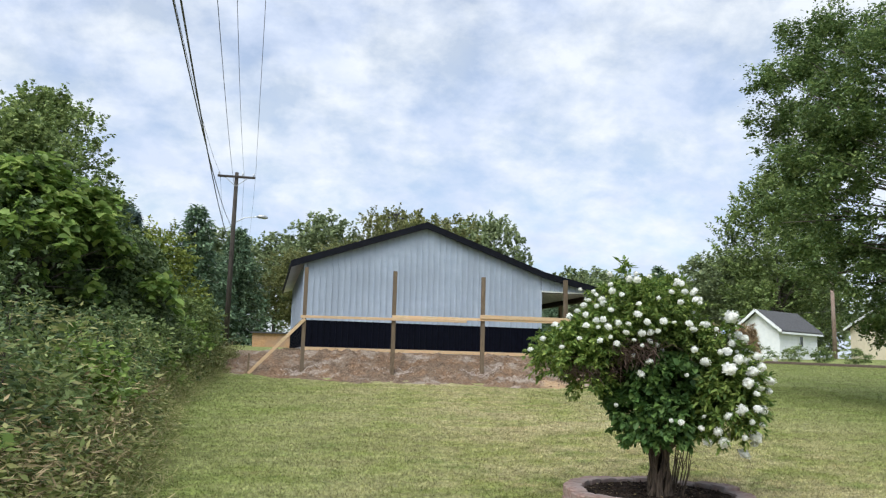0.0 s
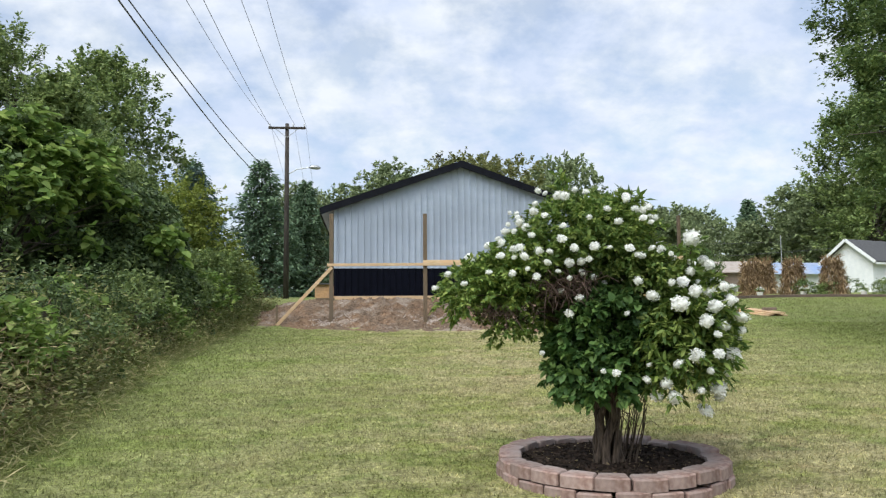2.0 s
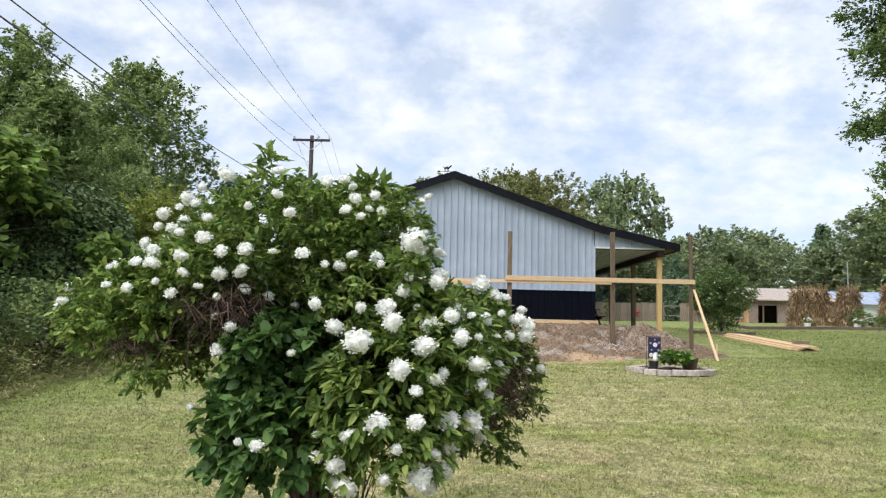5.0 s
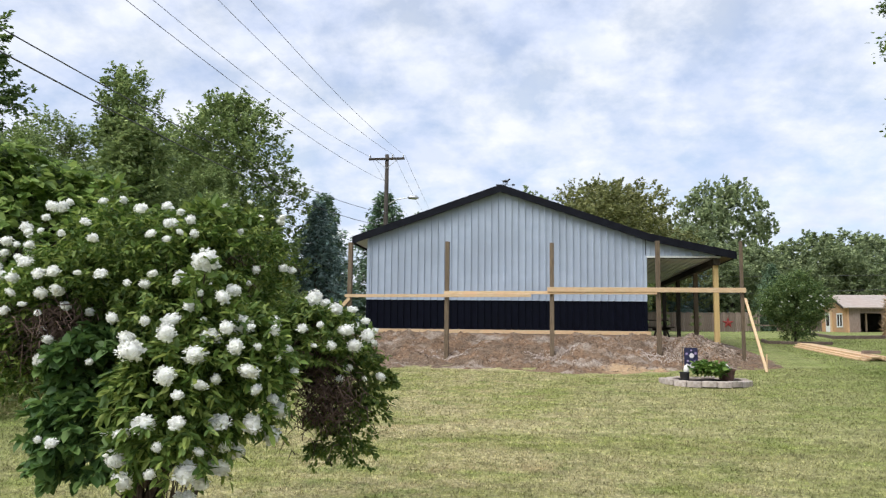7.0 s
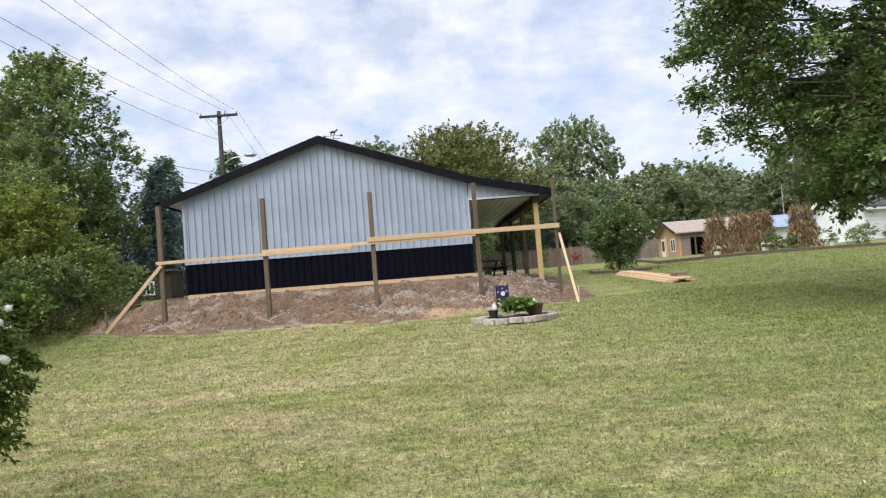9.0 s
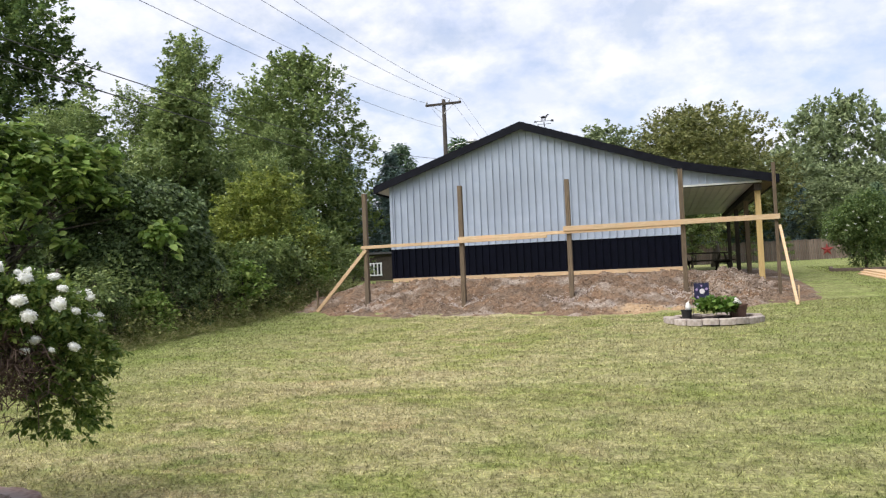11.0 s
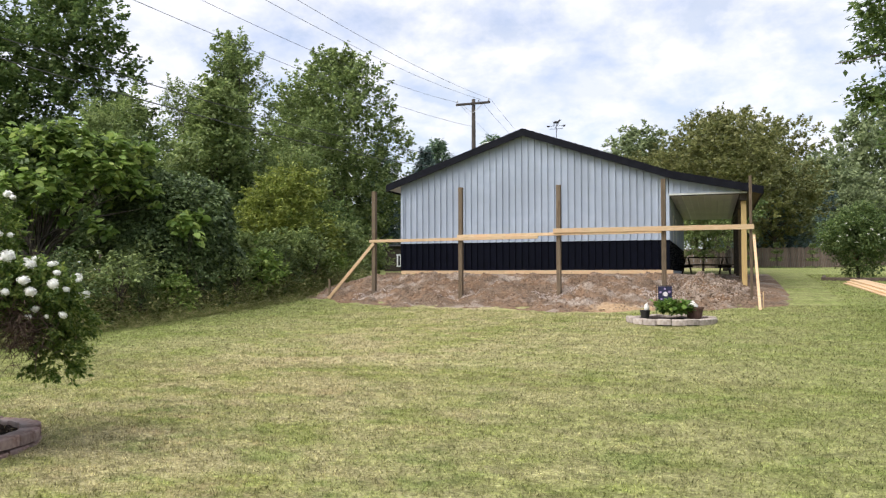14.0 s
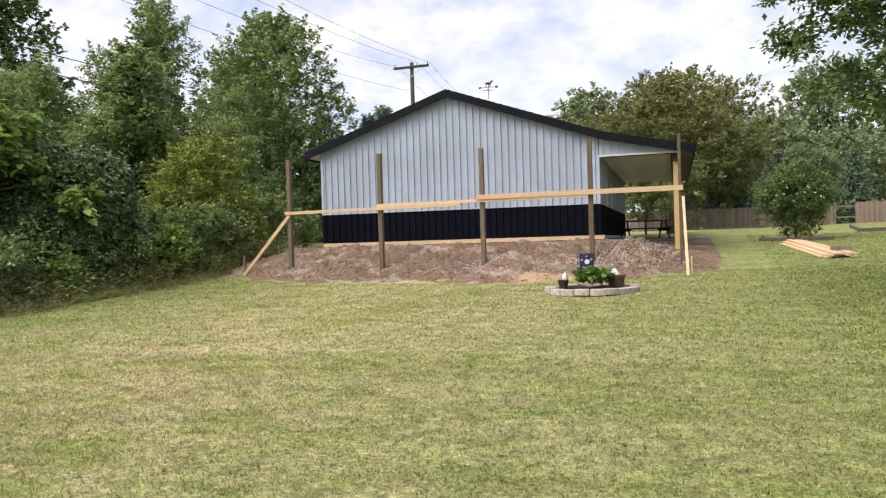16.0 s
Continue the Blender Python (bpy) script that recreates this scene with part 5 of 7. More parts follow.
def tree(name, x, y, h, r, low, n, per, leaf, material, label, seed, clump=None, lobes=None, trunk=None, category="tree", width=0.55, shell=0.6, sink=0.0, bark=None, nl=9, shoot=0.0, squash=0.3, gap=0.0):
    rng = np.random.default_rng(seed)
    lobes = lobes or crown_lobes(h, r, low, rng, nl)
    t = thing(name, x, y, gz(x, y) - sink, rng.uniform(0, 360) if trunk is None else 0, label, category)
    bm = bmesh.new()
    limbs(bm, max(low * 1.3, h * 0.35), lobes, trunk or h * 0.016 + 0.03, rng, 2 * len(lobes))
    part("trunk", bm, bark or TREE_BARK, t, smooth=True)
    p, o = clumps(lobes, n, per, clump or r * 0.14, rng, shell, -0.8, shoot, squash, gap)
    mesh_object("crown", leaves("crown", p, o, leaf, rng, width, 0.25, 0.9), material, t)
    return t


def full_tree(name, x, y, h, r, low, prof, n, per, length, leaf, material, label, seed, lift=0.5, nl=26, size=0.34, width=0.75, lobes=None, category="tree", core=0.2, wide=0.7, sag=0.15, shell=0.6, trunk=None):
    """A tree whose crown is made of leafy shoots."""
    rng = np.random.default_rng(seed)
    lobes = lobes or profile_lobes(h, low, r, prof, rng, nl, size)
    t = thing(name, x, y, gz(x, y), 0, label, category)
    bm = bmesh.new()
    limbs(bm, max(low * 1.3, h * 0.4), lobes, trunk or h * 0.012 + 0.03, rng, len(lobes) // 2)
    part("trunk", bm, TREE_BARK, t, smooth=True)
    p, o = sprays(lobes, n, per, length, rng, lift, shell, -0.6, wide, core, sag)
    mesh_object("crown", leaves("crown", p, o, leaf, rng, width, 0.2, 0.35), material, t)
    return t


def vine_shrub(name, x, y, lobes, n, leaf, material, label, seed):
    """A mound of overlapping hanging vine leaves over a dark inside."""
    rng = np.random.default_rng(seed)
    t = thing(name, x, y, gz(x, y), 0, label, "shrub")
    bm = bmesh.new()
    limbs(bm, 1.8, lobes, 0.09, rng, len(lobes))
    part("trunk", bm, TREE_BARK, t, smooth=True)
    area = np.array([r[0] * r[1] + r[0] * r[2] for c, r in lobes])
    which = rng.choice(len(lobes), n, p=area / area.sum())
    C, R = np.array([c for c, r in lobes], float)[which], np.array([r for c, r in lobes], float)[which]
    d = unit(rng.normal(size=(n, 3)))
    wave = np.sin(d[:, 0] * 7 + which) * np.sin(d[:, 1] * 8 + 2 * which) * np.sin(d[:, 2] * 9)
    p = C + d * R * (0.94 + 0.07 * wave + 0.035 * rng.normal(size=n))[:, None]
    keep = p[:, 2] > 0.05
    for c, r in lobes:
        keep &= np.linalg.norm((p - np.array(c)) / np.array(r), axis=1) > 0.84
    p, d = p[keep], d[keep]
    o = d * [0.75, 0.75, 0.3] + [0, 0, -0.55] + rng.normal(size=p.shape) * 0.18
    mesh_object("crown", leaves("crown", p, o, leaf, rng, 0.85, 0.0, 0.12, 0.15, 1.0), material, t)
    q, o = sprays(lobes, 500, 14, 0.3, rng, 0.0, 0.75, -0.6, 0.7, 0.8)
    mesh_object("inner_leaves", leaves("inner_leaves", q, o, leaf, rng, 0.8, 0.25, 0.35), material, t)
    q, o = sprays(lobes, 60, 9, 0.45, rng, 0.7, 0.95, 0.1, 0.7, 0.0)
    tagged(mesh_object("shoot_fringe", leaves("shoot_fringe", q, o, leaf, rng, 0.7, 0.2, 0.3), material, t, "fresh shoots above the mound"), kind="stuff")
    return t


def whorl_shrub(name, x, y, lobes, n, leaf, material, label, seed, large=True):
    """A shrub with large drooping leaves in whorls at the tips of its shoots, over bare limbs."""
    rng = np.random.default_rng(seed)
    t = thing(name, x, y, gz(x, y), 0, label, "shrub")
    bm = bmesh.new()
    for k in range(3 if large else 1):
        limbs(bm, 1.6 + 0.3 * k, lobes, 0.11 if large else 0.025, rng, len(lobes), (0.7 * k - 0.7, 0.5 * math.sin(k * 2.0), -0.3) if large else (0, 0, -0.3))
    part("trunk", bm, TREE_BARK, t, smooth=True)
    base, d = sprays(lobes, n, 1, 0.1, rng, 0.3, 0.74, -0.35, 0.0, 0.1)
    per = 13
    a = rng.uniform(0, 6.2832, (n, per))
    rad = np.stack((np.cos(a), np.sin(a), rng.uniform(-0.55, 0.35, (n, per))), -1)
    tilt = unit(d)[:, None] * 0.45
    p = np.repeat(base, per, 0) + rng.normal(size=(n * per, 3)) * [0.05, 0.05, 0.10] * (leaf / 0.25)
    mesh_object("crown", leaves("crown", p, (rad + tilt).reshape(-1, 3), leaf, rng, 0.72, 0.30, 0.15, 0.22, 0.9, True), material, t)
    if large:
        # inner leaves take the darker vine green, shade put into their colour
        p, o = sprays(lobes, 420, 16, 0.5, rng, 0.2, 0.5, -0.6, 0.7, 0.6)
        mesh_object("inner_leaves", leaves("inner_leaves", p, o, leaf * 0.6, rng, 0.7, 0.25, 0.35), LEAF_VINE_SHADE, t, "inner leaves coloured darker to stand for shade")
    return t


def conifer(name, x, y, h, r, n, leaf, material, label, seed, low=0.4):
    rng = np.random.default_rng(seed)
    t = thing(name, x, y, gz(x, y), 0, label, "conifer")
    bm = bmesh.new(); add_tube(bm, [(0, 0, -0.2), (0, 0, h * 0.5), (0, 0, h * 0.97)], [h * 0.02, h * 0.012, 0.02], 7)
    k = 0
    P_, O_ = [], []
    z = low
    while z < h * 0.97:
        q = r * (1 - (z - low) / (h - low)) ** 0.8 * (1 + 0.14 * math.sin(z * 2.7)) + 0.12
        m_ = max(5, int(q * 6))
        for i in range(m_):
            a = 6.2832 * (i + 0.5 * (k % 2)) / m_ + rng.uniform(-0.3, 0.3)
            L = q * rng.uniform(0.62, 1.15)
            d = np.array([math.cos(a), math.sin(a), 0])
            tt = rng.random(n) ** 0.7
            side = np.array([-d[1], d[0], 0])
            pts = d * (tt * L)[:, None] + side * ((rng.random(n) - 0.5) * 0.5 * L * (1.05 - tt) + rng.normal(size=n) * 0.04)[:, None]
            pts[:, 2] = z - 0.22 * L * tt + 0.10 * L * tt ** 2 + rng.normal(size=n) * (0.05 + 0.013 * h)
            P_.append(pts); O_.append(np.tile(d * 0.9, (n, 1)))
            if z < h * 0.8:
                add_tube(bm, [(0, 0, z), tuple(d * L * 0.8 + [0, 0, z - 0.16 * L])], [0.035, 0.01], 4, False)
        z += 0.42 + 0.25 * (1 - z / h)
        k += 1
    part("trunk", bm, TREE_BARK, t)
    mesh_object("crown", leaves("crown", np.concatenate(P_), np.concatenate(O_), leaf, rng, 0.4, 0.35, 0.7), material, t)
    return t


def again(src, x, y, s, rz, sz=None, label=""):
    c = copy_thing(src, Matrix.LocRotScale((x, y, gz(x, y)), Euler((0, 0, radians(rz))), Vector((s, s, sz or s))))
    if label:
        c["label"] = label
    return c


# left side: undergrowth along the lawn
rng = np.random.default_rng(77)
WX, WY = [-1.35, -1.55, -1.95, -2.35, -2.35, -2.1, -1.7], [2, 8, 12, 16, 20, 24, 28]


def weed_band(count, inner, outer, hmin, hmax, size, material, name, label, width=0.4, per=10, far=29):
    y = rng.uniform(2.5, far, count)
    t = rng.random(count)
    x = np.interp(y, WY, WX) - inner - t * (outer - inner) + rng.normal(size=count) * 0.12
    h = (hmin + (hmax - hmin) * (0.35 + 0.65 * t)) * rng.uniform(0.45, 1.2, count)
    k = np.repeat(np.arange(count), per)
    f = rng.random(len(k)) ** 0.8
    lean = rng.normal(size=(count, 2)) * 0.22
    p = np.stack((x[k] + lean[k, 0] * f * h[k] + rng.normal(size=len(k)) * 0.05, y[k] + lean[k, 1] * f * h[k] + rng.normal(size=len(k)) * 0.05, ground_z(x, y)[k] + f * h[k]), 1)
    o = rng.normal(size=(len(k), 3)) * [1, 1, 0.4] + [0, 0, 0.5]
    ob = mesh_object(name, leaves(name, p, o, size, rng, width, 0.1, 0.5), material)
    return tagged(ob, label, "undergrowth", kind="stuff")


weed_band(5200, 0.0, 2.2, 0.25, 1.25, 0.085, WEED, "weeds", "tangled green weeds and brambles along the lawn edge", 0.42, 12)
weed_band(2600, 0.6, 3.4, 0.6, 1.35, 0.10, LEAF_MID, "brambles", "leafy green brambles behind the weeds", 0.5, 14)
weed_band(900, 0.05, 1.7, 0.5, 1.35, 0.15, DRYWEED, "dry_stalks", "dry brown grass stalks among the weeds", 0.07, 7)
weed_band(2200, -0.3, 0.35, 0.05, 0.28, 0.17, BLADE, "long_grass", "uncut long grass at the edge of the lawn", 0.07, 9)
weed_band(420, 0.0, 1.1, 0.5, 1.2, 0.11, DRYWEED, "seed_stalks", "brown seed heads and stalks among the nearest weeds", 0.10, 9, 11)
weed_band(330, 0.5, 2.3, 1.3, 2.0, 0.115, WEED, "tall_weeds", "tall leafy weed stems standing above the brambles", 0.36, 30, 17)
weed_band(260, 0.3, 2.0, 0.9, 1.7, 0.10, DRYWEED, "brown_weeds", "brown dying weed stems among the green", 0.22, 14, 18)
# shrubs and trees of the hedgerow
BROAD = [((0, 0, 3.9), (1.5, 1.5, 1.1)), ((-1.6, -0.9, 3.7), (1.3, 1.2, 1.0)), ((1.1, 0.9, 3.9), (1.1, 1.1, 0.9)), ((0.9, -0.9, 3.0), (1.0, 1.0, 0.8)), ((-0.6, 1.4, 4.3), (1.2, 1.1, 0.9)), ((-2.6, 0.4, 4.0), (1.3, 1.3, 1.0)), ((0.4, 0.4, 4.7), (0.8, 0.8, 0.6)), ((-1.2, 0.2, 4.6), (0.9, 0.9, 0.6)), ((-1.4, -1.6, 2.6), (0.9, 0.8, 0.7)), ((1.7, 0.2, 2.3), (0.5, 0.6, 0.4)), ((1.2, 1.8, 4.3), (0.9, 0.9, 0.7)), ((0.2, 2.6, 4.6), (1.0, 1.0, 0.7)), ((1.8, 1.5, 3.4), (0.6, 0.7, 0.5))]
whorl_shrub("broad_leaved_shrub", -6.3, 17.9, BROAD, 430, 0.25, LEAF_BROAD, "large shrub with broad bright drooping leaves over dark limbs", 11)
VINE = [((0, 0, 2.2), (1.6, 1.8, 1.9)), ((0.3, -1.2, 1.3), (1.1, 1.1, 1.3)), ((0.5, 0.8, 1.2), (1.2, 1.3, 1.2)), ((0.8, 0, 0.7), (0.9, 1.7, 0.8)), ((-0.6, -0.5, 3.2), (1.2, 1.2, 1.0)), ((0.2, 0.7, 3.1), (1.0, 1.1, 0.95)), ((-1.5, 0.2, 2.6), (1.3, 1.4, 1.4))]
vine_shrub("vine_covered_shrub", -4.7, 21.4, VINE, 42000, 0.125, LEAF_VINE_SHADE, "shrub smothered in dark small-leaved vines", 13)
full_tree("vine_covered_shrub", -5.9, 14.6, 2.9, 1.7, 0.05, ((0, 0.7), (0.4, 1), (0.8, 0.8), (1, 0.3)), 700, 20, 0.34, 0.11, LEAF_VINE_SHADE, "low dark vine-covered shrub in the hedgerow", 14, -0.3, 12, 0.4, 0.8, category="shrub", shell=0.8)
YEL = [((0, 0, 2.6), (1.5, 1.4, 1.5)), ((-1.0, 0.3, 2.2), (1.1, 1.1, 1.2)), ((1.0, -0.2, 2.0), (1.0, 1.0, 1.1)), ((0.3, 0, 3.7), (1.0, 1.0, 0.8)), ((-0.8, 0, 3.4), (0.8, 0.8, 0.7)), ((1.5, -0.3, 1.4), (0.8, 0.8, 0.8)), ((-0.2, -0.8, 1.5), (1.2, 0.8, 1.0))]
full_tree("yellow_green_shrub", -5.0, 27.8, 4.9, 2.5, 0.4, None, 850, 20, 0.5, 0.135, LEAF_YEL, "upright yellow-green leafy shrub", 15, 0.25, lobes=YEL, category="shrub", width=0.6, shell=0.6)
LS = full_tree("leafy_shrub", -3.3, 25.4, 2.0, 1.3, 0.1, ((0, 0.8), (0.4, 1), (0.8, 0.7), (1, 0.3)), 330, 18, 0.38, 0.11, LEAF_MID, "low leafy green shrub by the lawn edge", 16, 0.4, 10, 0.4, category="shrub")
# low bushes that break up the weeds
WB = [tree("weed_bush", -2.9, 9.0, 1.7, 0.95, 0.05, 90, 26, 0.10, LEAF_MID, "leafy weed bush at the lawn edge", 21, 0.2, nl=7, category="weed", shell=0.5, gap=1.0),
      tree("weed_bush", -3.1, 13.2, 1.9, 1.0, 0.05, 100, 26, 0.09, LEAF_VINE_SHADE, "dark leafy weed bush at the lawn edge", 22, 0.2, nl=7, category="weed", shell=0.5, gap=1.0),
      tree("weed_bush", -2.8, 11.2, 1.5, 0.8, 0.05, 70, 20, 0.14, LEAF_BROAD, "broad-leaved weed bush at the lawn edge", 23, 0.2, nl=6, category="weed", shell=0.5, width=0.7, gap=1.0)]
for k, y, off, sc in ((1, 16.2, 1.1, 1.0), (0, 17.6, 0.9, 1.1), (2, 19.4, 0.7, 0.8), (1, 20.6, 1.0, 1.0), (0, 22.0, 0.8, 0.95), (2, 23.4, 1.0, 1.15), (1, 24.6, 0.9, 0.9), (0, 26.2, 1.0, 1.2), (2, 27.8, 1.3, 1.0), (0, 14.8, 0.9, 0.85),
                      (1, 7.4, 1.3, 0.9), (2, 6.2, 1.0, 0.8), (0, 5.0, 1.4, 0.9), (1, 10.2, 1.6, 1.1), (2, 15.4, 1.5, 1.2), (1, 27.2, 1.8, 1.2), (0, 19.0, 1.7, 1.3), (1, 18.2, 0.6, 0.6), (0, 12.2, 0.7, 0.7)):
    again(WB[k], float(np.interp(y, WY, WX)) - off, y, sc, y * 77 % 360)
whorl_shrub("broad_leaved_sapling", -3.25, 20.3, [((0, 0, 2.55), (0.42, 0.42, 0.30)), ((0.15, -0.25, 2.15), (0.3, 0.3, 0.2))], 15, 0.24, LEAF_BROAD, "sapling with large fresh green leaves growing out of the vines", 24, False)
DOME = ((0, 0.55), (0.2, 0.9), (0.45, 1.0), (0.7, 0.85), (0.88, 0.55), (1, 0.2))
SPIRE = ((0, 0.7), (0.25, 1.0), (0.55, 0.75), (0.8, 0.4), (1, 0.08))
T1 = full_tree("deciduous_tree", -16.2, 52.0, 15.6, 5.5, 0.6, DOME, 2300, 20, 1.2, 0.25, LEAF_MID, "tall dense deciduous tree with upright leafy shoots", 41, 0.9, 40, 0.30)
T2 = full_tree("deciduous_tree", -23.8, 34.6, 16.2, 4.9, 0.8, DOME, 2000, 20, 0.9, 0.25, LEAF_DARK, "tall dark green deciduous tree behind the hedge", 42, 0.5, 34, 0.32)
T5 = full_tree("slim_tree", -18.6, 42.2, 14.6, 2.5, 0.8, SPIRE, 800, 20, 0.75, 0.22, LEAF_MID, "slim upright deciduous tree in the hedgerow", 45, 0.8, 24, 0.36, core=0.1)
TY = full_tree("slim_tree", -10.2, 30.5, 8.6, 2.3, 0.6, SPIRE, 800, 18, 0.65, 0.20, LEAF_MID, "slim tree with fresh green leaves", 46, 0.6, 22, 0.36)
ROUND = ((0, 0.5), (0.25, 0.95), (0.5, 1.0), (0.75, 0.85), (0.9, 0.55), (1, 0.2))
T3 = full_tree("deciduous_tree", 9.9, 56.0, 9.5, 4.7, 2.2, ROUND, 1000, 18, 0.75, 0.24, LEAF_OLIVE, "broad deciduous tree with brownish green foliage", 43, 0.4, 24, 0.32)
T4 = full_tree("deciduous_tree", 3.0, 74.0, 12.6, 5.0, 2.4, ROUND, 950, 16, 0.9, 0.35, LEAF_HAZED, "tall green tree far behind the barn, haze put into its pale colour", 44, 0.4, 22, 0.32)
T5 = tree("slim_tree", -17.3, 41.5, 14.0, 2.6, 0.8, 230, 40, 0.22, LEAF_MID, "slim upright deciduous tree in the hedgerow", 45, 0.28, nl=13, shoot=1.1)
TY = tree("slim_tree", -10.2, 30.5, 8.6, 2.4, 0.6, 230, 36, 0.22, LEAF_MID, "slim tree with fresh green leaves", 46, 0.3, nl=12, shoot=0.9)
again(T2, -28.0, 31.0, 1.0, 70)
for x, y, s, rz in ((-22.0, 58.0, 0.9, 50), (43.5, 61.5, 1.06, 210)):
    again(T1, x, y, s, rz)
for x, y, s, rz in ((-13.4, 35.5, 0.62, 120), (-22.5, 43.0, 0.88, 200), (-10.6, 24.5, 0.5, 30), (-12.0, 40.5, 0.62, 75), (-25.5, 40.0, 0.8, 20)):
    again(T5, x, y, s, rz)
for x, y, s, rz in ((-13.6, 33.0, 0.9, 30), (-9.4, 36.0, 0.75, 140), (-10.5, 20.5, 0.62, 250), (-12.2, 26.0, 0.8, 310), (-15.0, 30.0, 1.0, 40)):
    again(TY, x, y, s, rz)
for x, y, s, rz in ((-4.2, 30.6, 1.1, 80), (-3.8, 27.0, 0.9, 300), (-4.4, 24.2, 1.0, 30), (-3.9, 33.0, 0.75, 150), (-5.2, 12.0, 0.9, 120), (-5.4, 9.4, 0.85, 10)):
    again(LS, x, y, s, rz)
FS = full_tree("leafy_shrub", -8.0, 14.6, 3.5, 2.2, 0.1, ((0, 0.8), (0.4, 1), (0.8, 0.7), (1, 0.3)), 420, 18, 0.5, 0.18, LEAF_DARK, "dense dark green shrub under the trees", 47, 0.4, 14, 0.4, category="shrub")
for x, y, s, rz in ((-6.9, 24.6, 0.85, 15), (-7.2, 29.2, 0.8, 120), (-8.8, 19.8, 1.0, 40), (-8.6, 24.8, 1.0, 100), (-9.6, 32.5, 1.1, 170), (-10.5, 39.5, 1.1, 310), (-6.8, 32.8, 0.8, 60), (-12.8, 45.0, 1.1, 10), (-16.5, 36.0, 1.3, 130), (-20.0, 48.0, 1.4, 200), (-20, 30, 1.4, 260), (-16, 24, 1.3, 50)):
    again(FS, x, y, s, rz)
# behind the barn and far left
S1 = conifer("blue_spruce", -11.3, 57.0, 9.6, 3.9, 54, 0.34, NEEDLE, "dense blue-grey spruce behind the barn", 51)
D1 = conifer("dark_spruce", -7.6, 63.0, 11.5, 4.4, 48, 0.40, PINE, "tall dark green spruce", 52)
for x, y, s, rz in ((-13.8, 66, 1.05, 40), (-4.6, 68, 0.92, 90), (-17, 61, 0.95, 10)):
    again(D1, x, y, s, rz)
for x, y, s, rz in ((-1.5, 84, 0.95, 30), (7.5, 80, 0.88, 120), (-8, 92, 1.05, 70)):
    again(T4, x, y, s, rz)
again(T3, 9.8, 73.7, 1.0, 80, 1.4)
again(T3, 14.5, 92.0, 1.25, 20, 1.6)
for x, y, s, rz in ((5.5, 66, 0.95, 80), (13.6, 60, 0.78, 190), (0.5, 70, 0.86, 300)):
    again(T3, x, y, s, rz)
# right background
T6 = full_tree("deciduous_tree", 30.2, 77.7, 8.7, 4.6, 1.2, ROUND, 900, 16, 0.8, 0.33, LEAF_HAZED, "broad green tree in the far tree line", 61, 0.4, 22, 0.32)
T7 = full_tree("deciduous_tree", 17.5, 70.0, 8.6, 4.4, 0.6, ROUND, 850, 16, 0.8, 0.32, LEAF_HAZED, "green tree in the far tree line", 62, 0.4, 22, 0.34)
for x, y, s, rz in ((22, 68, 0.78, 30), (30, 72, 0.82, 80), (34.6, 80, 0.9, 150), (13, 72, 0.8, 220), (27, 84, 0.95, 10), (48, 66, 0.95, 60), (19.5, 64, 0.62, 110)):
    again(T7, x, y, s, rz)
for x, y, s, rz in ((45.0, 73.0, 1.2, 40), (41.5, 66.0, 1.0, 260), (41.5, 94.3, 1.2, 100), (40, 76, 0.8, 100), (47, 76, 0.95, 170), (19, 92, 0.95, 190), (52, 68, 1.0, 220)):
    again(T6, x, y, s, rz)
again(T6, 28.1, 108, 1.45, 50, 2.2)
W1 = conifer("white_pine", 61.0, 118.5, 15.6, 5.0, 44, 0.62, PINE, "tall feathery pine in the tree line", 63, 1.5)
again(W1, 14.0, 64.0, 0.42, 50)
again(W1, 10.8, 66.0, 0.41, 150)
again(D1, 22, 62, 0.45, 20)
for x, y, s, rz in ((14.3, 63.0, 0.62, 20), (11.2, 64.2, 0.66, 140), (17.6, 64.8, 0.6, 250)):
    again(S1, x, y, s, rz)
# far woods all round, one belt
frng = np.random.default_rng(9)
ang = frng.uniform(0, 6.2832, 900)
dist = frng.uniform(105, 190, 900)
fc = np.stack((dist * np.sin(ang), dist * np.cos(ang), frng.uniform(0.5, 9, 900)), 1)
pts = np.repeat(fc, 26, 0) + frng.normal(size=(900 * 26, 3)) * [2.6, 2.6, 1.9]
pts[:, 2] = np.abs(pts[:, 2]) + ground_z(pts[:, 0], pts[:, 1])
woods = mesh_object("far_woods", leaves("far_woods", pts, frng.normal(size=pts.shape), 1.3, frng, 0.7), LEAF_HAZED)
tagged(woods, "continuous belt of dark green woods at the horizon", "woods", kind="stuff")

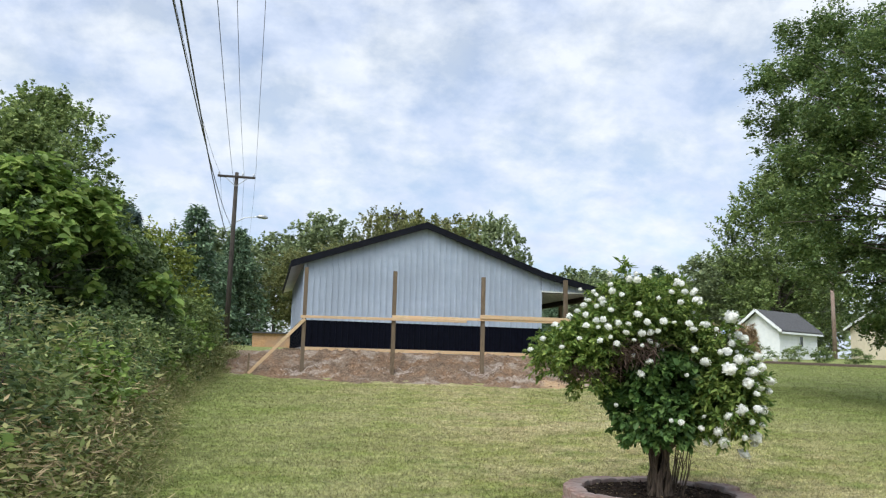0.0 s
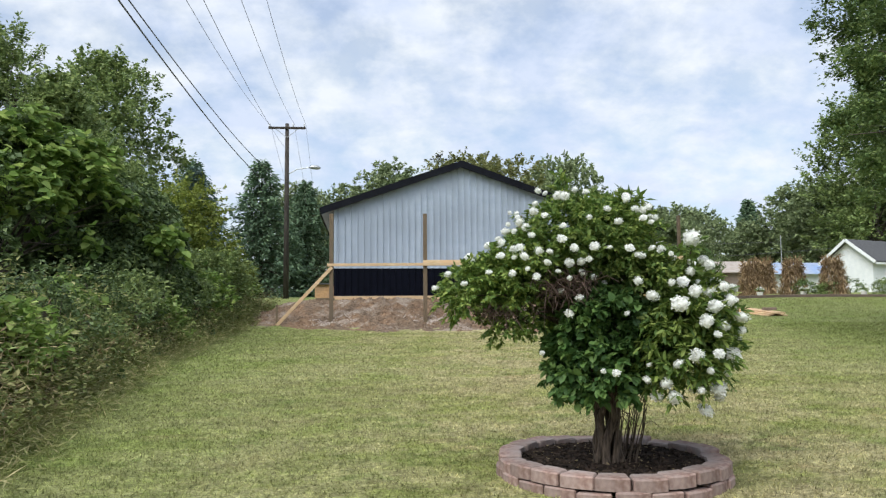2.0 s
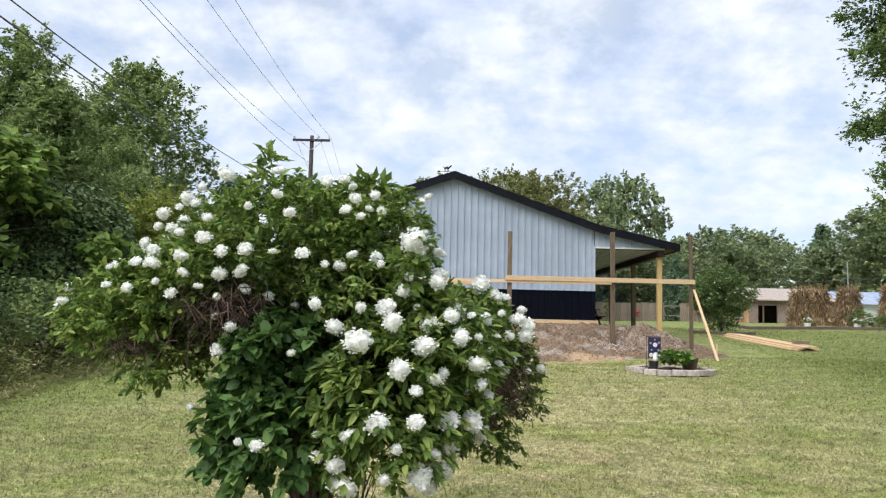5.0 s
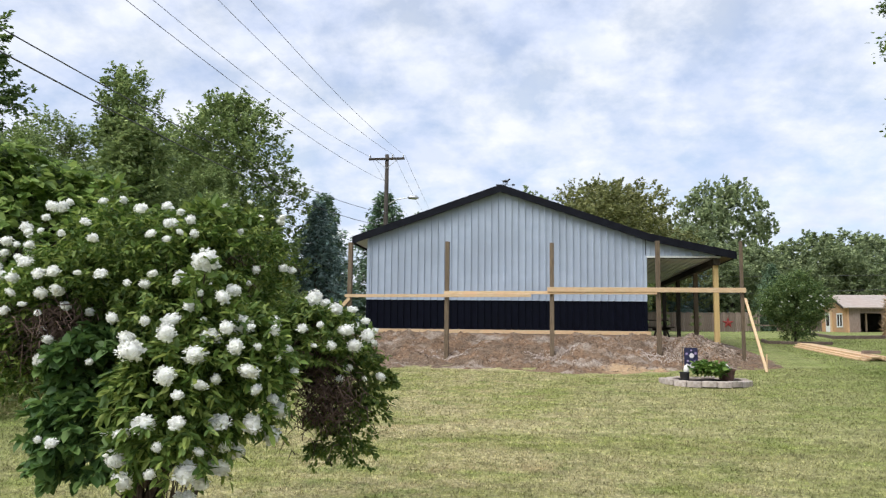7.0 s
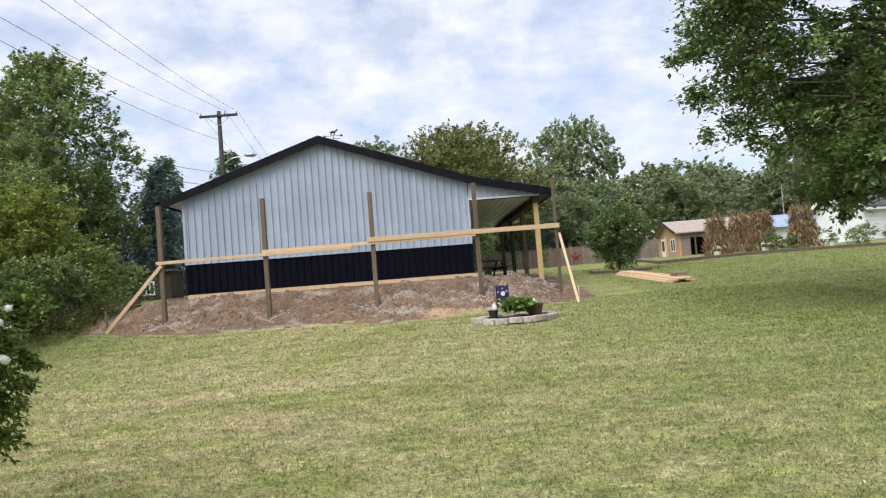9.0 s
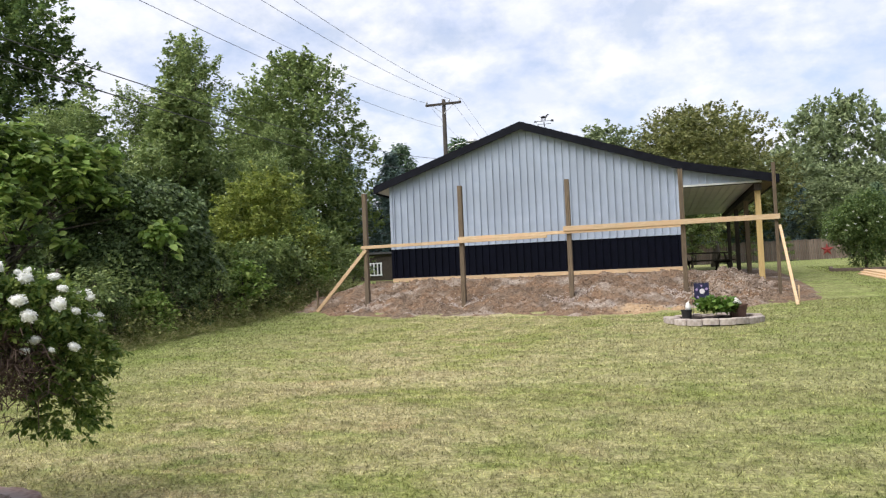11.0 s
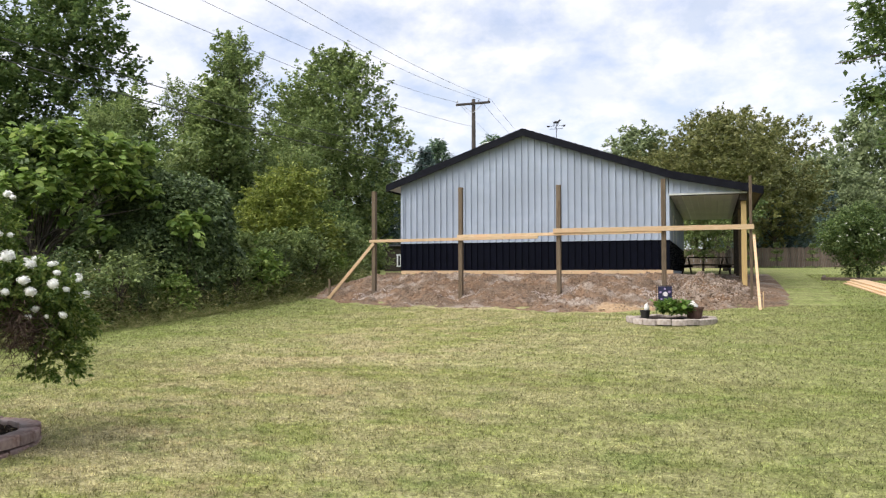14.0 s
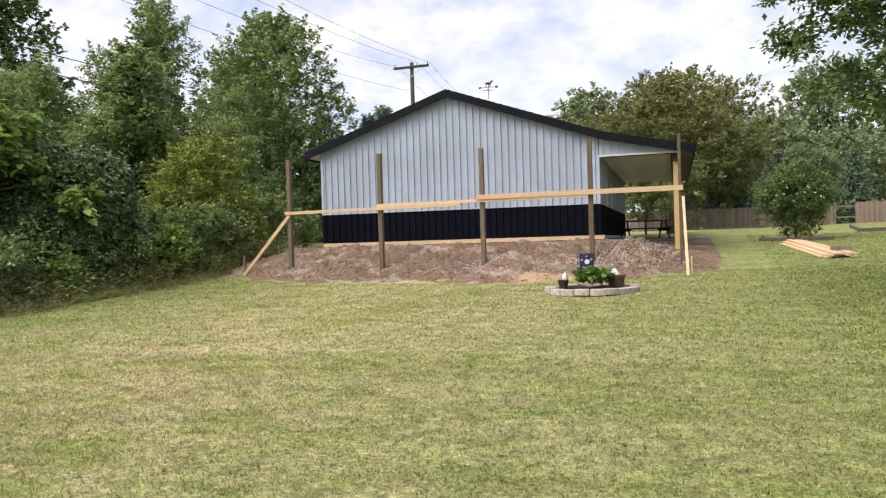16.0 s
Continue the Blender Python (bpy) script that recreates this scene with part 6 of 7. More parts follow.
# the large tree whose branches hang into the way, trunk off to the side
orng = np.random.default_rng(88)
OAK = [((0, 0, 9.0), (2.6, 2.6, 2.6))]
for k in range(13):
    a = orng.uniform(0, 6.2832)
    t_ = orng.random()
    q = (5.6 * (1 - 0.55 * t_)) * orng.uniform(0.75, 1.05)
    OAK.append(((q * math.cos(a) + 0.4, q * math.sin(a) - 0.8, 4.4 + 8.5 * t_), (1.4, 1.4, 0.75)))
for c, r in (((-7.8, 2.0, 6.2), 0.8), ((-7.7, 2.2, 5.3), 0.6), ((-7.2, 1.6, 6.9), 0.9), ((-7.6, 1.8, 8.0), 0.9), ((-6.6, 1.5, 5.6), 0.9), ((-5.4, 0.9, 6.1), 1.0), ((-5.4, 1.3, 4.5), 0.9),
             ((-5.9, 1.8, 3.8), 0.7), ((-5.1, 1.6, 3.1), 0.8), ((-4.3, 0.8, 3.5), 1.0), ((-4.2, 0.4, 4.9), 1.1), ((-6.6, 1.4, 10.2), 1.2), ((-5.6, 1.0, 11.4), 1.4), ((-7.2, 1.6, 9.2), 0.9), ((-4.6, 0.6, 9.8), 1.4), ((-4.4, 0.6, 12.8), 1.5), ((-5.2, 2.4, 8.6), 1.2), ((-6.3, 1.0, 9.0), 1.2), ((-6.7, 2.8, 4.6), 0.6), ((-7.2, 0.8, 7.4), 0.9),
             ((-5.8, 1.0, 7.6), 1.2), ((-4.4, 0.0, 6.6), 1.2), ((-4.2, 2.6, 2.6), 0.8), ((-3.0, 1.0, 3.0), 1.1), ((-2.8, 0.2, 4.4), 1.2), ((-3.2, 3.6, 3.6), 1.0), ((-4.8, 2.8, 5.2), 1.0), ((-3.4, 2.0, 5.8), 1.2)):
    OAK.append(((c[0] + 0.22, c[1], c[2]), (1.1 * r, 1.1 * r, 0.62 * r)))
OAK = [(tuple(0.82 * v for v in c), tuple(0.82 * v for v in r)) for c, r in OAK]
OAK += [(c, (r, r, 0.62 * r)) for c, r in (((-5.0, 4.2, 10.0), 0.9), ((-4.2, 4.6, 8.8), 1.2), ((-5.0, 4.2, 6.0), 0.8), ((-4.3, 4.4, 7.4), 1.1), ((-3.2, 5.0, 6.2), 1.3), ((-3.4, 4.8, 10.8), 1.4), ((-2.5, 5.0, 8.0), 1.5), ((-3.6, 4.6, 4.8), 1.0), ((-2.4, 4.8, 12.0), 1.5), ((-1.5, 5.5, 4.6), 1.2), ((-2.0, 5.0, 10.0), 1.5))]
tree("oak_tree", 19.5, 16.2, 11.0, 5.0, 2.9, 2450, 74, 0.115, LEAF_DARK, "large spreading shade tree with drooping leafy branches", 71, 0.20, OAK, 0.17, shell=0.1, width=0.6, squash=0.58, gap=1.3)

# ---------------------------------------------------------------- round-headed flowering bush, its border
tree("rose_of_sharon", 15.0, 32.3, 2.6, 1.25, 0.35, 900, 30, 0.085, LEAF_DARK, "dark green vase-shaped bush with small pale pink flowers", 81, 0.16, [((0, 0, 1.25), (0.95, 0.95, 0.75)), ((-0.65, 0, 1.35), (0.6, 0.6, 0.5)), ((0.65, 0.1, 1.45), (0.6, 0.6, 0.55)), ((0.2, 0, 1.95), (0.6, 0.6, 0.45)), ((-0.35, 0.1, 1.8), (0.4, 0.4, 0.4)), ((0, 0, 0.7), (0.7, 0.7, 0.5)), ((0.05, -0.1, 0.25), (0.42, 0.42, 0.3))], 0.05, category="shrub", shell=0.35, shoot=0.3)
bs = bpy.data.objects["rose_of_sharon"]
d = unit(orng.normal(size=(60, 3)))
d[:, 2] = np.abs(d[:, 2]) * 0.9 - 0.15
tagged(mesh_object("flowers", leaves("flowers", np.repeat(np.array([0, 0, 1.3]) + d * [1.12, 1.12, 1.05], 6, 0), np.repeat(d, 6, 0), 0.055, orng, 0.9, 0, 1.2), PETAL, bs, "small pale flowers"), kind="stuff")
edge = thing("timber_edging", 0, 0, 0, 0, "dark landscape timbers laid round the bush", "garden edging")
for a, b in (((13.85, 31.75), (14.9, 31.35)), ((14.9, 31.35), (16.0, 31.6)), ((13.85, 31.75), (14.0, 32.9))):
    part("timber", beam((*a, gz(*a) + 0.05), (*b, gz(*b) + 0.05), 0.12, 0.12, 0.015), TIMBER, edge)

# ---------------------------------------------------------------- low tan outbuilding
def window_set(parent, x0, x1, y, z0, z1, frame_mat, panes=2):
    """A window in a wall that faces -y: frame, panes set back."""
    w = part("window", box(x0 - 0.06, x1 + 0.06, y - 0.03, y + 0.02, z1, z1 + 0.07, 0.004), frame_mat, parent, "white framed window")
    part("frame_sill", box(x0 - 0.06, x1 + 0.06, y - 0.04, y + 0.02, z0 - 0.07, z0, 0.004), frame_mat, w)
    for i in range(panes + 1):
        xx = x0 + (x1 - x0) * i / panes
        part("frame_stile", box(xx - 0.04, xx + 0.04, y - 0.028, y + 0.018, z0, z1, 0.004), frame_mat, w)
    for i in range(panes):
        part("pane", box(x0 + (x1 - x0) * i / panes + 0.04, x0 + (x1 - x0) * (i + 1) / panes - 0.04, y - 0.005, y + 0.005, z0, z1), GLASS, w)
    return w


shed = thing("outbuilding", 23.9, 52.8, 2.12, 0, "long low outbuilding, bare sheathing gable, tan metal roof, dark doorway", "outbuilding")
SL, SD, SH_, SA = 5.8, 4.6, 1.72, 2.45
bm = bmesh.new()
f = [bm.verts.new(c) for c in ((0, 0, -0.2), (0, SD, -0.2), (0, SD, SH_), (0, SD / 2, SA), (0, 0, SH_))]
b = [bm.verts.new(v.co + Vector((0.12, 0, 0))) for v in f]
bm.faces.new(f); bm.faces.new(b[::-1])
for i in range(5):
    bm.faces.new((f[i], f[(i + 1) % 5], b[(i + 1) % 5], b[i]))
bmesh.ops.recalc_face_normals(bm, faces=bm.faces[:])
part("gable_wall", bm, OSB, shed, "bare orange sheathing boards")
for x0, x1, z0, z1 in ((0.12, 0.75, -0.2, SH_), (2.0, SL, -0.2, SH_), (0.75, 2.0, 1.32, SH_)):
    part("front_wall", box(x0, x1, 0.0, 0.12, z0, z1), GREYWOOD, shed, "weathered grey boards")
part("back_wall", box(0.12, SL, SD - 0.12, SD, -0.2, SH_), GREYWOOD, shed)
# dark sheet added behind the doorway, the shade inside put into its colour
part("inner_partition", box(0.12, SL, 2.2, 2.3, -0.2, SH_), DARKIN, shed)
part("door_post", box(1.05, 1.13, -0.02, 0.1, -0.1, 1.32, 0.005), WOOD_OLD, shed)
for s in (0, 1):
    bm = bmesh.new()
    ya, yb, za, zb = (-0.35, SD / 2, SH_ - 0.10, SA + 0.05) if s == 0 else (SD + 0.35, SD / 2, SH_ - 0.10, SA + 0.05)
    v = [bm.verts.new(c) for c in ((-0.3, ya, za), (SL + 0.1, ya, za), (SL + 0.1, yb, zb), (-0.3, yb, zb), (-0.3, ya, za + 0.07), (SL + 0.1, ya, za + 0.07), (SL + 0.1, yb, zb + 0.07), (-0.3, yb, zb + 0.07))]
    for q in ((0, 1, 2, 3), (4, 5, 6, 7), (0, 1, 5, 4), (1, 2, 6, 5), (2, 3, 7, 6), (3, 0, 4, 7)):
        bm.faces.new([v[i] for i in q])
    bmesh.ops.recalc_face_normals(bm, faces=bm.faces[:])
    part("roof_slope", bm, ROOF_TAN, shed)
part("barge_board", beam((-0.33, -0.35, SH_ - 0.09), (-0.33, SD / 2, SA + 0.06), 0.04, 0.14), WOOD_DARK, shed)
part("barge_board", beam((-0.33, SD + 0.35, SH_ - 0.09), (-0.33, SD / 2, SA + 0.06), 0.04, 0.14), WOOD_DARK, shed)
# gable window and door, facing the lawn side
wn_ = part("window", box(-0.03, 0.0, 0.75, 1.75, 1.28, 1.36, 0.004), WHITE_PAINT, shed, "white framed window")
for y0 in (0.75, 1.2, 1.67):
    part("frame_stile", box(-0.03, 0.0, y0, y0 + 0.08, 0.55, 1.28, 0.004), WHITE_PAINT, wn_)
part("frame_sill", box(-0.04, 0.0, 0.75, 1.75, 0.47, 0.55, 0.004), WHITE_PAINT, wn_)
part("pane", box(-0.012, -0.004, 0.83, 1.67, 0.55, 1.28), GLASS, wn_)
dr = part("door", box(-0.04, 0.0, 2.9, 3.75, -0.1, 1.45, 0.006), WHITE_PAINT, shed, "white door with glazed upper half")
part("pane", box(-0.048, -0.042, 3.05, 3.6, 0.6, 1.3), GLASS, dr)
part("door_frame", box(-0.05, 0.0, 2.6, 2.88, -0.1, 1.55, 0.006), WOOD_NEW, shed)

low2 = thing("outbuilding", 29.9, 53.6, 2.12, 0, "low outbuilding with blue-grey metal roof joined to its neighbour", "outbuilding")
part("wall", box(0, 6.2, 0, 4.0, -0.2, 1.6), WHITE_PAINT, low2)
bm = bmesh.new()
v = [bm.verts.new(c) for c in ((-0.1, -0.45, 1.55), (6.4, -0.45, 1.55), (6.4, 2.2, 2.5), (-0.1, 2.2, 2.5), (-0.1, 4.4, 1.55), (6.4, 4.4, 1.55))]
for q in ((0, 1, 2, 3), (3, 2, 5, 4), (0, 3, 4), (1, 5, 2), (0, 4, 5, 1)):
    bm.faces.new([v[i] for i in q])
bmesh.ops.recalc_face_normals(bm, faces=bm.faces[:])
part("roof", bm, TARP, low2)

# ---------------------------------------------------------------- white garage, cream house
def gable_house(name, x, y, z, rz, length, depth, eave, ridge, wall_mat, label, boards=True):
    g = thing(name, x, y, z, rz, label, "house")
    bm = bmesh.new()
    f = [bm.verts.new(c) for c in ((0, 0, -0.4), (0, depth, -0.4), (0, depth, eave), (0, depth / 2, ridge), (0, 0, eave))]
    b = [bm.verts.new(v.co + Vector((length, 0, 0))) for v in f]
    bm.faces.new(f); bm.faces.new(b[::-1])
    for i in range(5):
        bm.faces.new((f[i], f[(i + 1) % 5], b[(i + 1) % 5], b[i]))
    bmesh.ops.recalc_face_normals(bm, faces=bm.faces[:])
    part("wall", bm, wall_mat, g)
    if boards:
        zz = 0.0
        while zz < eave - 0.1:
            bm = bmesh.new()
            vv = [bm.verts.new(c) for c in ((-0.02, -0.035, zz), (length + 0.02, -0.035, zz), (length + 0.02, -0.008, zz + 0.2), (-0.02, -0.008, zz + 0.2), (-0.02, 0.01, zz), (length + 0.02, 0.01, zz))]
            bm.faces.new(vv[:4]); bm.faces.new((vv[0], vv[4], vv[5], vv[1]))
            part("clapboard", bm, wall_mat, g)
            zz += 0.205
    for s in (0, 1):
        ya, yb = (-0.35, depth / 2) if s == 0 else (depth + 0.35, depth / 2)
        k = (ridge - eave) / (depth / 2)
        za = eave - 0.35 * k
        bm = bmesh.new()
        v = [bm.verts.new(c) for c in ((-0.35, ya, za + 0.02), (length + 0.3, ya, za + 0.02), (length + 0.3, yb, ridge + 0.02), (-0.35, yb, ridge + 0.02), (-0.35, ya, za + 0.14), (length + 0.3, ya, za + 0.14), (length + 0.3, yb, ridge + 0.14), (-0.35, yb, ridge + 0.14))]
        for q in ((0, 1, 2, 3), (4, 5, 6, 7), (0, 1, 5, 4), (1, 2, 6, 5), (2, 3, 7, 6), (3, 0, 4, 7)):
            bm.faces.new([v[i] for i in q])
        bmesh.ops.recalc_face_normals(bm, faces=bm.faces[:])
        part("roof_slope", bm, SHINGLE, g)
        part("barge_board", beam((-0.37, ya, za + 0.05), (-0.37, depth / 2, ridge + 0.07), 0.03, 0.18), WHITE_PAINT, g, "white barge board")
    part("eave_board", box(-0.3, length + 0.25, -0.36, -0.33, eave - 0.35 * (ridge - eave) / (depth / 2) - 0.08, eave - 0.35 * (ridge - eave) / (depth / 2) + 0.04), WHITE_PAINT, g)
    return g


garage = gable_house("garage", 31.5, 44.6, 2.3, 26.6, 5.0, 2.9, 1.95, 3.1, WHITE_PAINT, "small white clapboard garage with dark grey shingle roof")
window_set(garage, 2.5, 3.0, -0.04, 0.8, 1.5, WHITE_PAINT, 1)
house2 = gable_house("house", 45.0, 46.5, 2.4, 0, 12, 8, 2.6, 4.3, CREAM, "cream house partly hidden behind the shade tree", False)
window_set(house2, 2.0, 3.2, -0.02, 0.9, 1.9, WHITE_PAINT, 2)

# plywood shed far behind the barn corner, and a dark hut with a small window by the hedge
sh2 = thing("plywood_shed", -2.2, 50.0, gz(-1.5, 50.0), 0, "low plywood shed with a flat dark roof", "shed")
part("wall", box(0, 4.2, 0, 2.4, -0.2, 0.86), OSB, sh2)
part("roof", box(-0.15, 4.35, -0.18, 2.5, 0.86, 0.95, 0.01), SHINGLE, sh2)
hut = thing("garden_hut", -8.7, 44.4, gz(-7.5, 44.4), 0, "dark wooden hut with a small white window", "shed")
part("wall", box(0, 2.4, 0, 2.0, -0.2, 1.5), WOOD_DARK, hut)
part("roof", box(-0.15, 2.55, -0.2, 2.2, 1.5, 1.6, 0.01), SHINGLE, hut)
window_set(hut, 0.85, 1.5, -0.01, 0.35, 0.95, WHITE_PAINT, 3)

# ---------------------------------------------------------------- corn shocks
def corn_shock(x, y, h, r, seed, label):
    rng = np.random.default_rng(seed)
    c = thing("corn_shock", x, y, gz(x, y), 0, label, "corn shock", "corn shocks along the garden edge")
    bm = bmesh.new()
    for k in range(70):
        a, q = rng.uniform(0, 6.2832), r * rng.uniform(0.45, 1.0)
        b0 = Vector((q * math.cos(a), q * math.sin(a), -0.03))
        t = Vector((q * 0.48 * math.cos(a + 0.3), q * 0.48 * math.sin(a + 0.3), h * rng.uniform(0.85, 1.02)))
        add_tube(bm, [b0, b0.lerp(t, 0.5) * 0.95, t], [0.016, 0.013, 0.008], 4, False)
    tagged(part("sheaf", bm, CORN, c), kind="stuff")
    n = 1500
    a, z = rng.uniform(0, 6.2832, n), h * rng.random(n) ** 0.9
    q = r * (1 - 0.48 * (z / h)) * rng.uniform(0.8, 1.1, n)
    p = np.stack((q * np.cos(a), q * np.sin(a), z), 1)
    o = np.stack((np.cos(a) * 0.35, np.sin(a) * 0.35, rng.choice([-1.0, 0.9], n, p=[0.7, 0.3])), 1)
    mesh_object("husk_leaves", leaves("husk_leaves", p, o, 0.34, rng, 0.13, 0.1, 0.28, 0.4), CORN, c)
    bm = bmesh.new()
    add_tube(bm, [(r * 0.66 * math.cos(k * 0.5236), r * 0.66 * math.sin(k * 0.5236), h * 0.62) for k in range(13)], [0.012] * 13, 4, False)
    part("tie", bm, TWIG, c)
    return c


corn_shock(22.0, 41.0, 1.85, 0.58, 1, "bound shock of dry brown corn stalks")
corn_shock(24.6, 44.5, 2.05, 0.66, 2, "bound shock of dry brown corn stalks")
corn_shock(23.7, 39.7, 1.95, 0.62, 3, "tall bound shock of dry brown corn stalks")
corn_shock(24.9, 38.1, 1.95, 0.62, 4, "bound shock of dry corn stalks beside the flower border")
# timbers along the garden, pots and border plants
timb = thing("timber_edging", 0, 0, 0, 0, "long row of dark landscape timbers edging the garden", "garden edging")
EP = [(17.6, 36.2), (19.6, 36.6), (21.6, 37.0), (23.6, 36.4), (25.6, 35.5), (27.6, 34.4), (29.8, 33.2), (32.2, 32.0), (35.0, 30.8)]
for a, b in zip(EP, EP[1:]):
    part("timber", beam((*a, gz(*a) + 0.06), (*b, gz(*b) + 0.06), 0.14, 0.15, 0.015), TIMBER, timb)
part("timber", beam((17.6, 36.2, gz(17.6, 36.2) + 0.06), (18.3, 42, gz(18.3, 42) + 0.06), 0.14, 0.15, 0.015), TIMBER, timb)
brng = np.random.default_rng(15)
for i in range(16):
    t = 0.3 + i / 16 * 6.0
    k = int(t)
    bx, by = np.array(EP[2 + min(k, 5)]) * (1 - (t - k)) + np.array(EP[3 + min(k, 5)]) * (t - k)
    s = brng.uniform(0.32, 0.6)
    tree("border_plant", bx + 1.0 + brng.uniform(-0.3, 0.5), by + 1.6 + brng.uniform(-0.4, 0.6), s * 1.6, s, 0.05, 30, 22, 0.11, LEAF_MID if i % 3 else LEAF_DARK, "leafy green plant in the garden border", 100 + i, 0.14, [((0, 0, s * 0.8), (s, s, s * 0.75))], 0.02, category="plant")
for x, y in ((25.2, 36.1), (30.2, 33.4), (20.6, 37.3), (22.6, 36.9)):
    pot("flower_pot", x, y, gz(x, y) + 0.0, 0.15, 0.27, POT_WHITE, "white flower pot standing behind the timbers")
    pp, oo = clumps([((0, 0, 0.42), (0.2, 0.2, 0.13))], 20, 9, 0.05, brng, 0.3)
    fl = mesh_object("potted_flowers", leaves("potted_flowers", pp, oo, 0.09, brng, 0.6), LEAF_MID)
    fl.matrix_basis = pose(x, y, gz(x, y) - 0.08)
    tagged(fl, "small leafy flowering plant growing in a white pot", "plant")
    pp, oo = clumps([((0, 0, 0.47), (0.18, 0.18, 0.1))], 12, 5, 0.05, brng, 0.6, 0.0)
    mesh_object("blossoms", leaves("blossoms", pp, oo, 0.07, brng, 0.9), PETAL, fl)

# ---------------------------------------------------------------- fence, small cone shrubs, yard pole
fence = thing("board_fence", 0, 0, 0, 0, "grey-brown vertical board fence across the back of the yard", "fence")
fb = bpy.data.meshes.new("fence_board")
bm = box(-0.068, 0.068, -0.012, 0.012, 0.0, 1.35, 0.004); bm.to_mesh(fb); bm.free(); fb.materials.append(FENCE)
fx = 6.0
while fx < 40:
    if not 20.3 < fx < 21.6:
        shared("board", fb, fence, pose(fx, 59.5 + 0.01 * math.sin(fx * 40), gz(fx, 59.5) + 0.02 * math.sin(fx * 13), 0, 0.4 * math.sin(fx * 29), 0))
    fx += 0.145
for fx in np.arange(6, 40, 2.4):
    part("fence_post", box(fx - 0.05, fx + 0.05, 59.53, 59.63, gz(fx, 59.5) - 0.2, gz(fx, 59.5) + 1.4, 0.006), FENCE, fence)
for zz in (0.35, 1.05):
    part("fence_rail", beam((6, 59.55, gz(6, 59.5) + zz), (40, 59.55, gz(40, 59.5) + zz), 0.04, 0.09), FENCE, fence)
A1 = conifer("cone_shrub", 11.9, 55.6, 1.9, 0.62, 60, 0.15, LEAF_MID, "small cone-shaped evergreen before the fence", 91, 0.05)
for x, y, s in ((13.5, 56.0, 0.85), (15.6, 56.4, 0.8), (19.2, 56.2, 0.7)):
    again(A1, x, y, s, x * 40)
star = thing("wall_star", 18.3, 59.46, gz(18.3, 59.5) + 0.62, 0, "dark red metal star hung on the board fence", "ornament")
bm = bmesh.new()
rim = [bm.verts.new((q * math.sin(k * math.pi / 5), 0.0, q * math.cos(k * math.pi / 5))) for k, q in ((k, 0.42 if k % 2 == 0 else 0.17) for k in range(10))]
tip = bm.verts.new((0, -0.07, 0))
for k in range(10):
    bm.faces.new((rim[k], rim[(k + 1) % 10], tip))
bm.faces.new(rim)
part("star_plate", bm, STAR_RED, star)
yp = thing("yard_pole", 34.5, 60.5, gz(34.5, 60.5), 0, "thin pale pole standing behind the outbuilding", "pole")
bm = bmesh.new(); add_tube(bm, [(0, 0, -0.2), (0, 0, 4.6)], [0.045, 0.04], 8); part("shaft", bm, GALV, yp)
up = thing("utility_pole", 41.5, 52.0, gz(41.5, 52), 0, "plain grey wooden utility pole by the garage", "utility pole")
bm = bmesh.new(); add_tube(bm, [(0, 0, -0.3), (0, 0, 7.5)], [0.17, 0.13], 10); part("shaft", bm, GREYWOOD, up, smooth=True)
cable((34.5, 60.5, 6.6), (-3.5, 66, 7.5), 0.5, 0.012, "thin black service cable across the yard")
cable((41.5, 52, 6.2), (10, 62, 5.2), 0.6, 0.012, "thin black service cable across the yard")
# gnarled tree and table beyond the porch
tree("garden_tree", 10.6, 42.5, 3.8, 1.9, 1.4, 130, 30, 0.13, LEAF_DARK, "small gnarled tree with forked trunk behind the porch", 95, 0.26, [((0, 0, 2.9), (1.6, 1.4, 0.8)), ((-0.8, 0, 2.5), (0.9, 0.9, 0.6)), ((0.8, 0, 3.2), (0.8, 0.8, 0.6))], 0.17, category="tree")
tree("leafy_shrub", 9.6, 41.0, 3.2, 0.8, 0.1, 240, 30, 0.12, LEAF_MID, "upright green shrub behind the porch", 96, 0.18, [((-0.25, 0, 1.6), (0.6, 0.65, 1.35)), ((0.75, 0.2, 1.7), (0.6, 0.6, 1.2)), ((0.2, 0, 2.2), (0.6, 0.6, 0.7))], 0.05, category="shrub")
tb = thing("picnic_table", 9.95, 35.0, gz(9.95, 35.0), 20, "dark wooden picnic table standing under the porch", "table")
for k in range(5):
    part("plank", box(-0.9, 0.9, -0.36 + k * 0.146, -0.225 + k * 0.146, 0.72, 0.76, 0.004), WOOD_DARK, tb)
for s in (-0.75, 0.75):
    for q in (-1, 1):
        part("bench", box(-0.9, 0.9, q * 0.72 - 0.12, q * 0.72 + 0.12, 0.43, 0.47, 0.004), WOOD_DARK, tb) if s < 0 else None
        part("leg", beam((s, q * 0.7, 0.0), (s, q * 0.2, 0.72), 0.04, 0.09), WOOD_DARK, tb)
    part("leg_brace", beam((s, -0.75, 0.39), (s, 0.75, 0.39), 0.04, 0.09), WOOD_DARK, tb)

# ---------------------------------------------------------------- gravel, clods and grass
srng = np.random.default_rng(123)


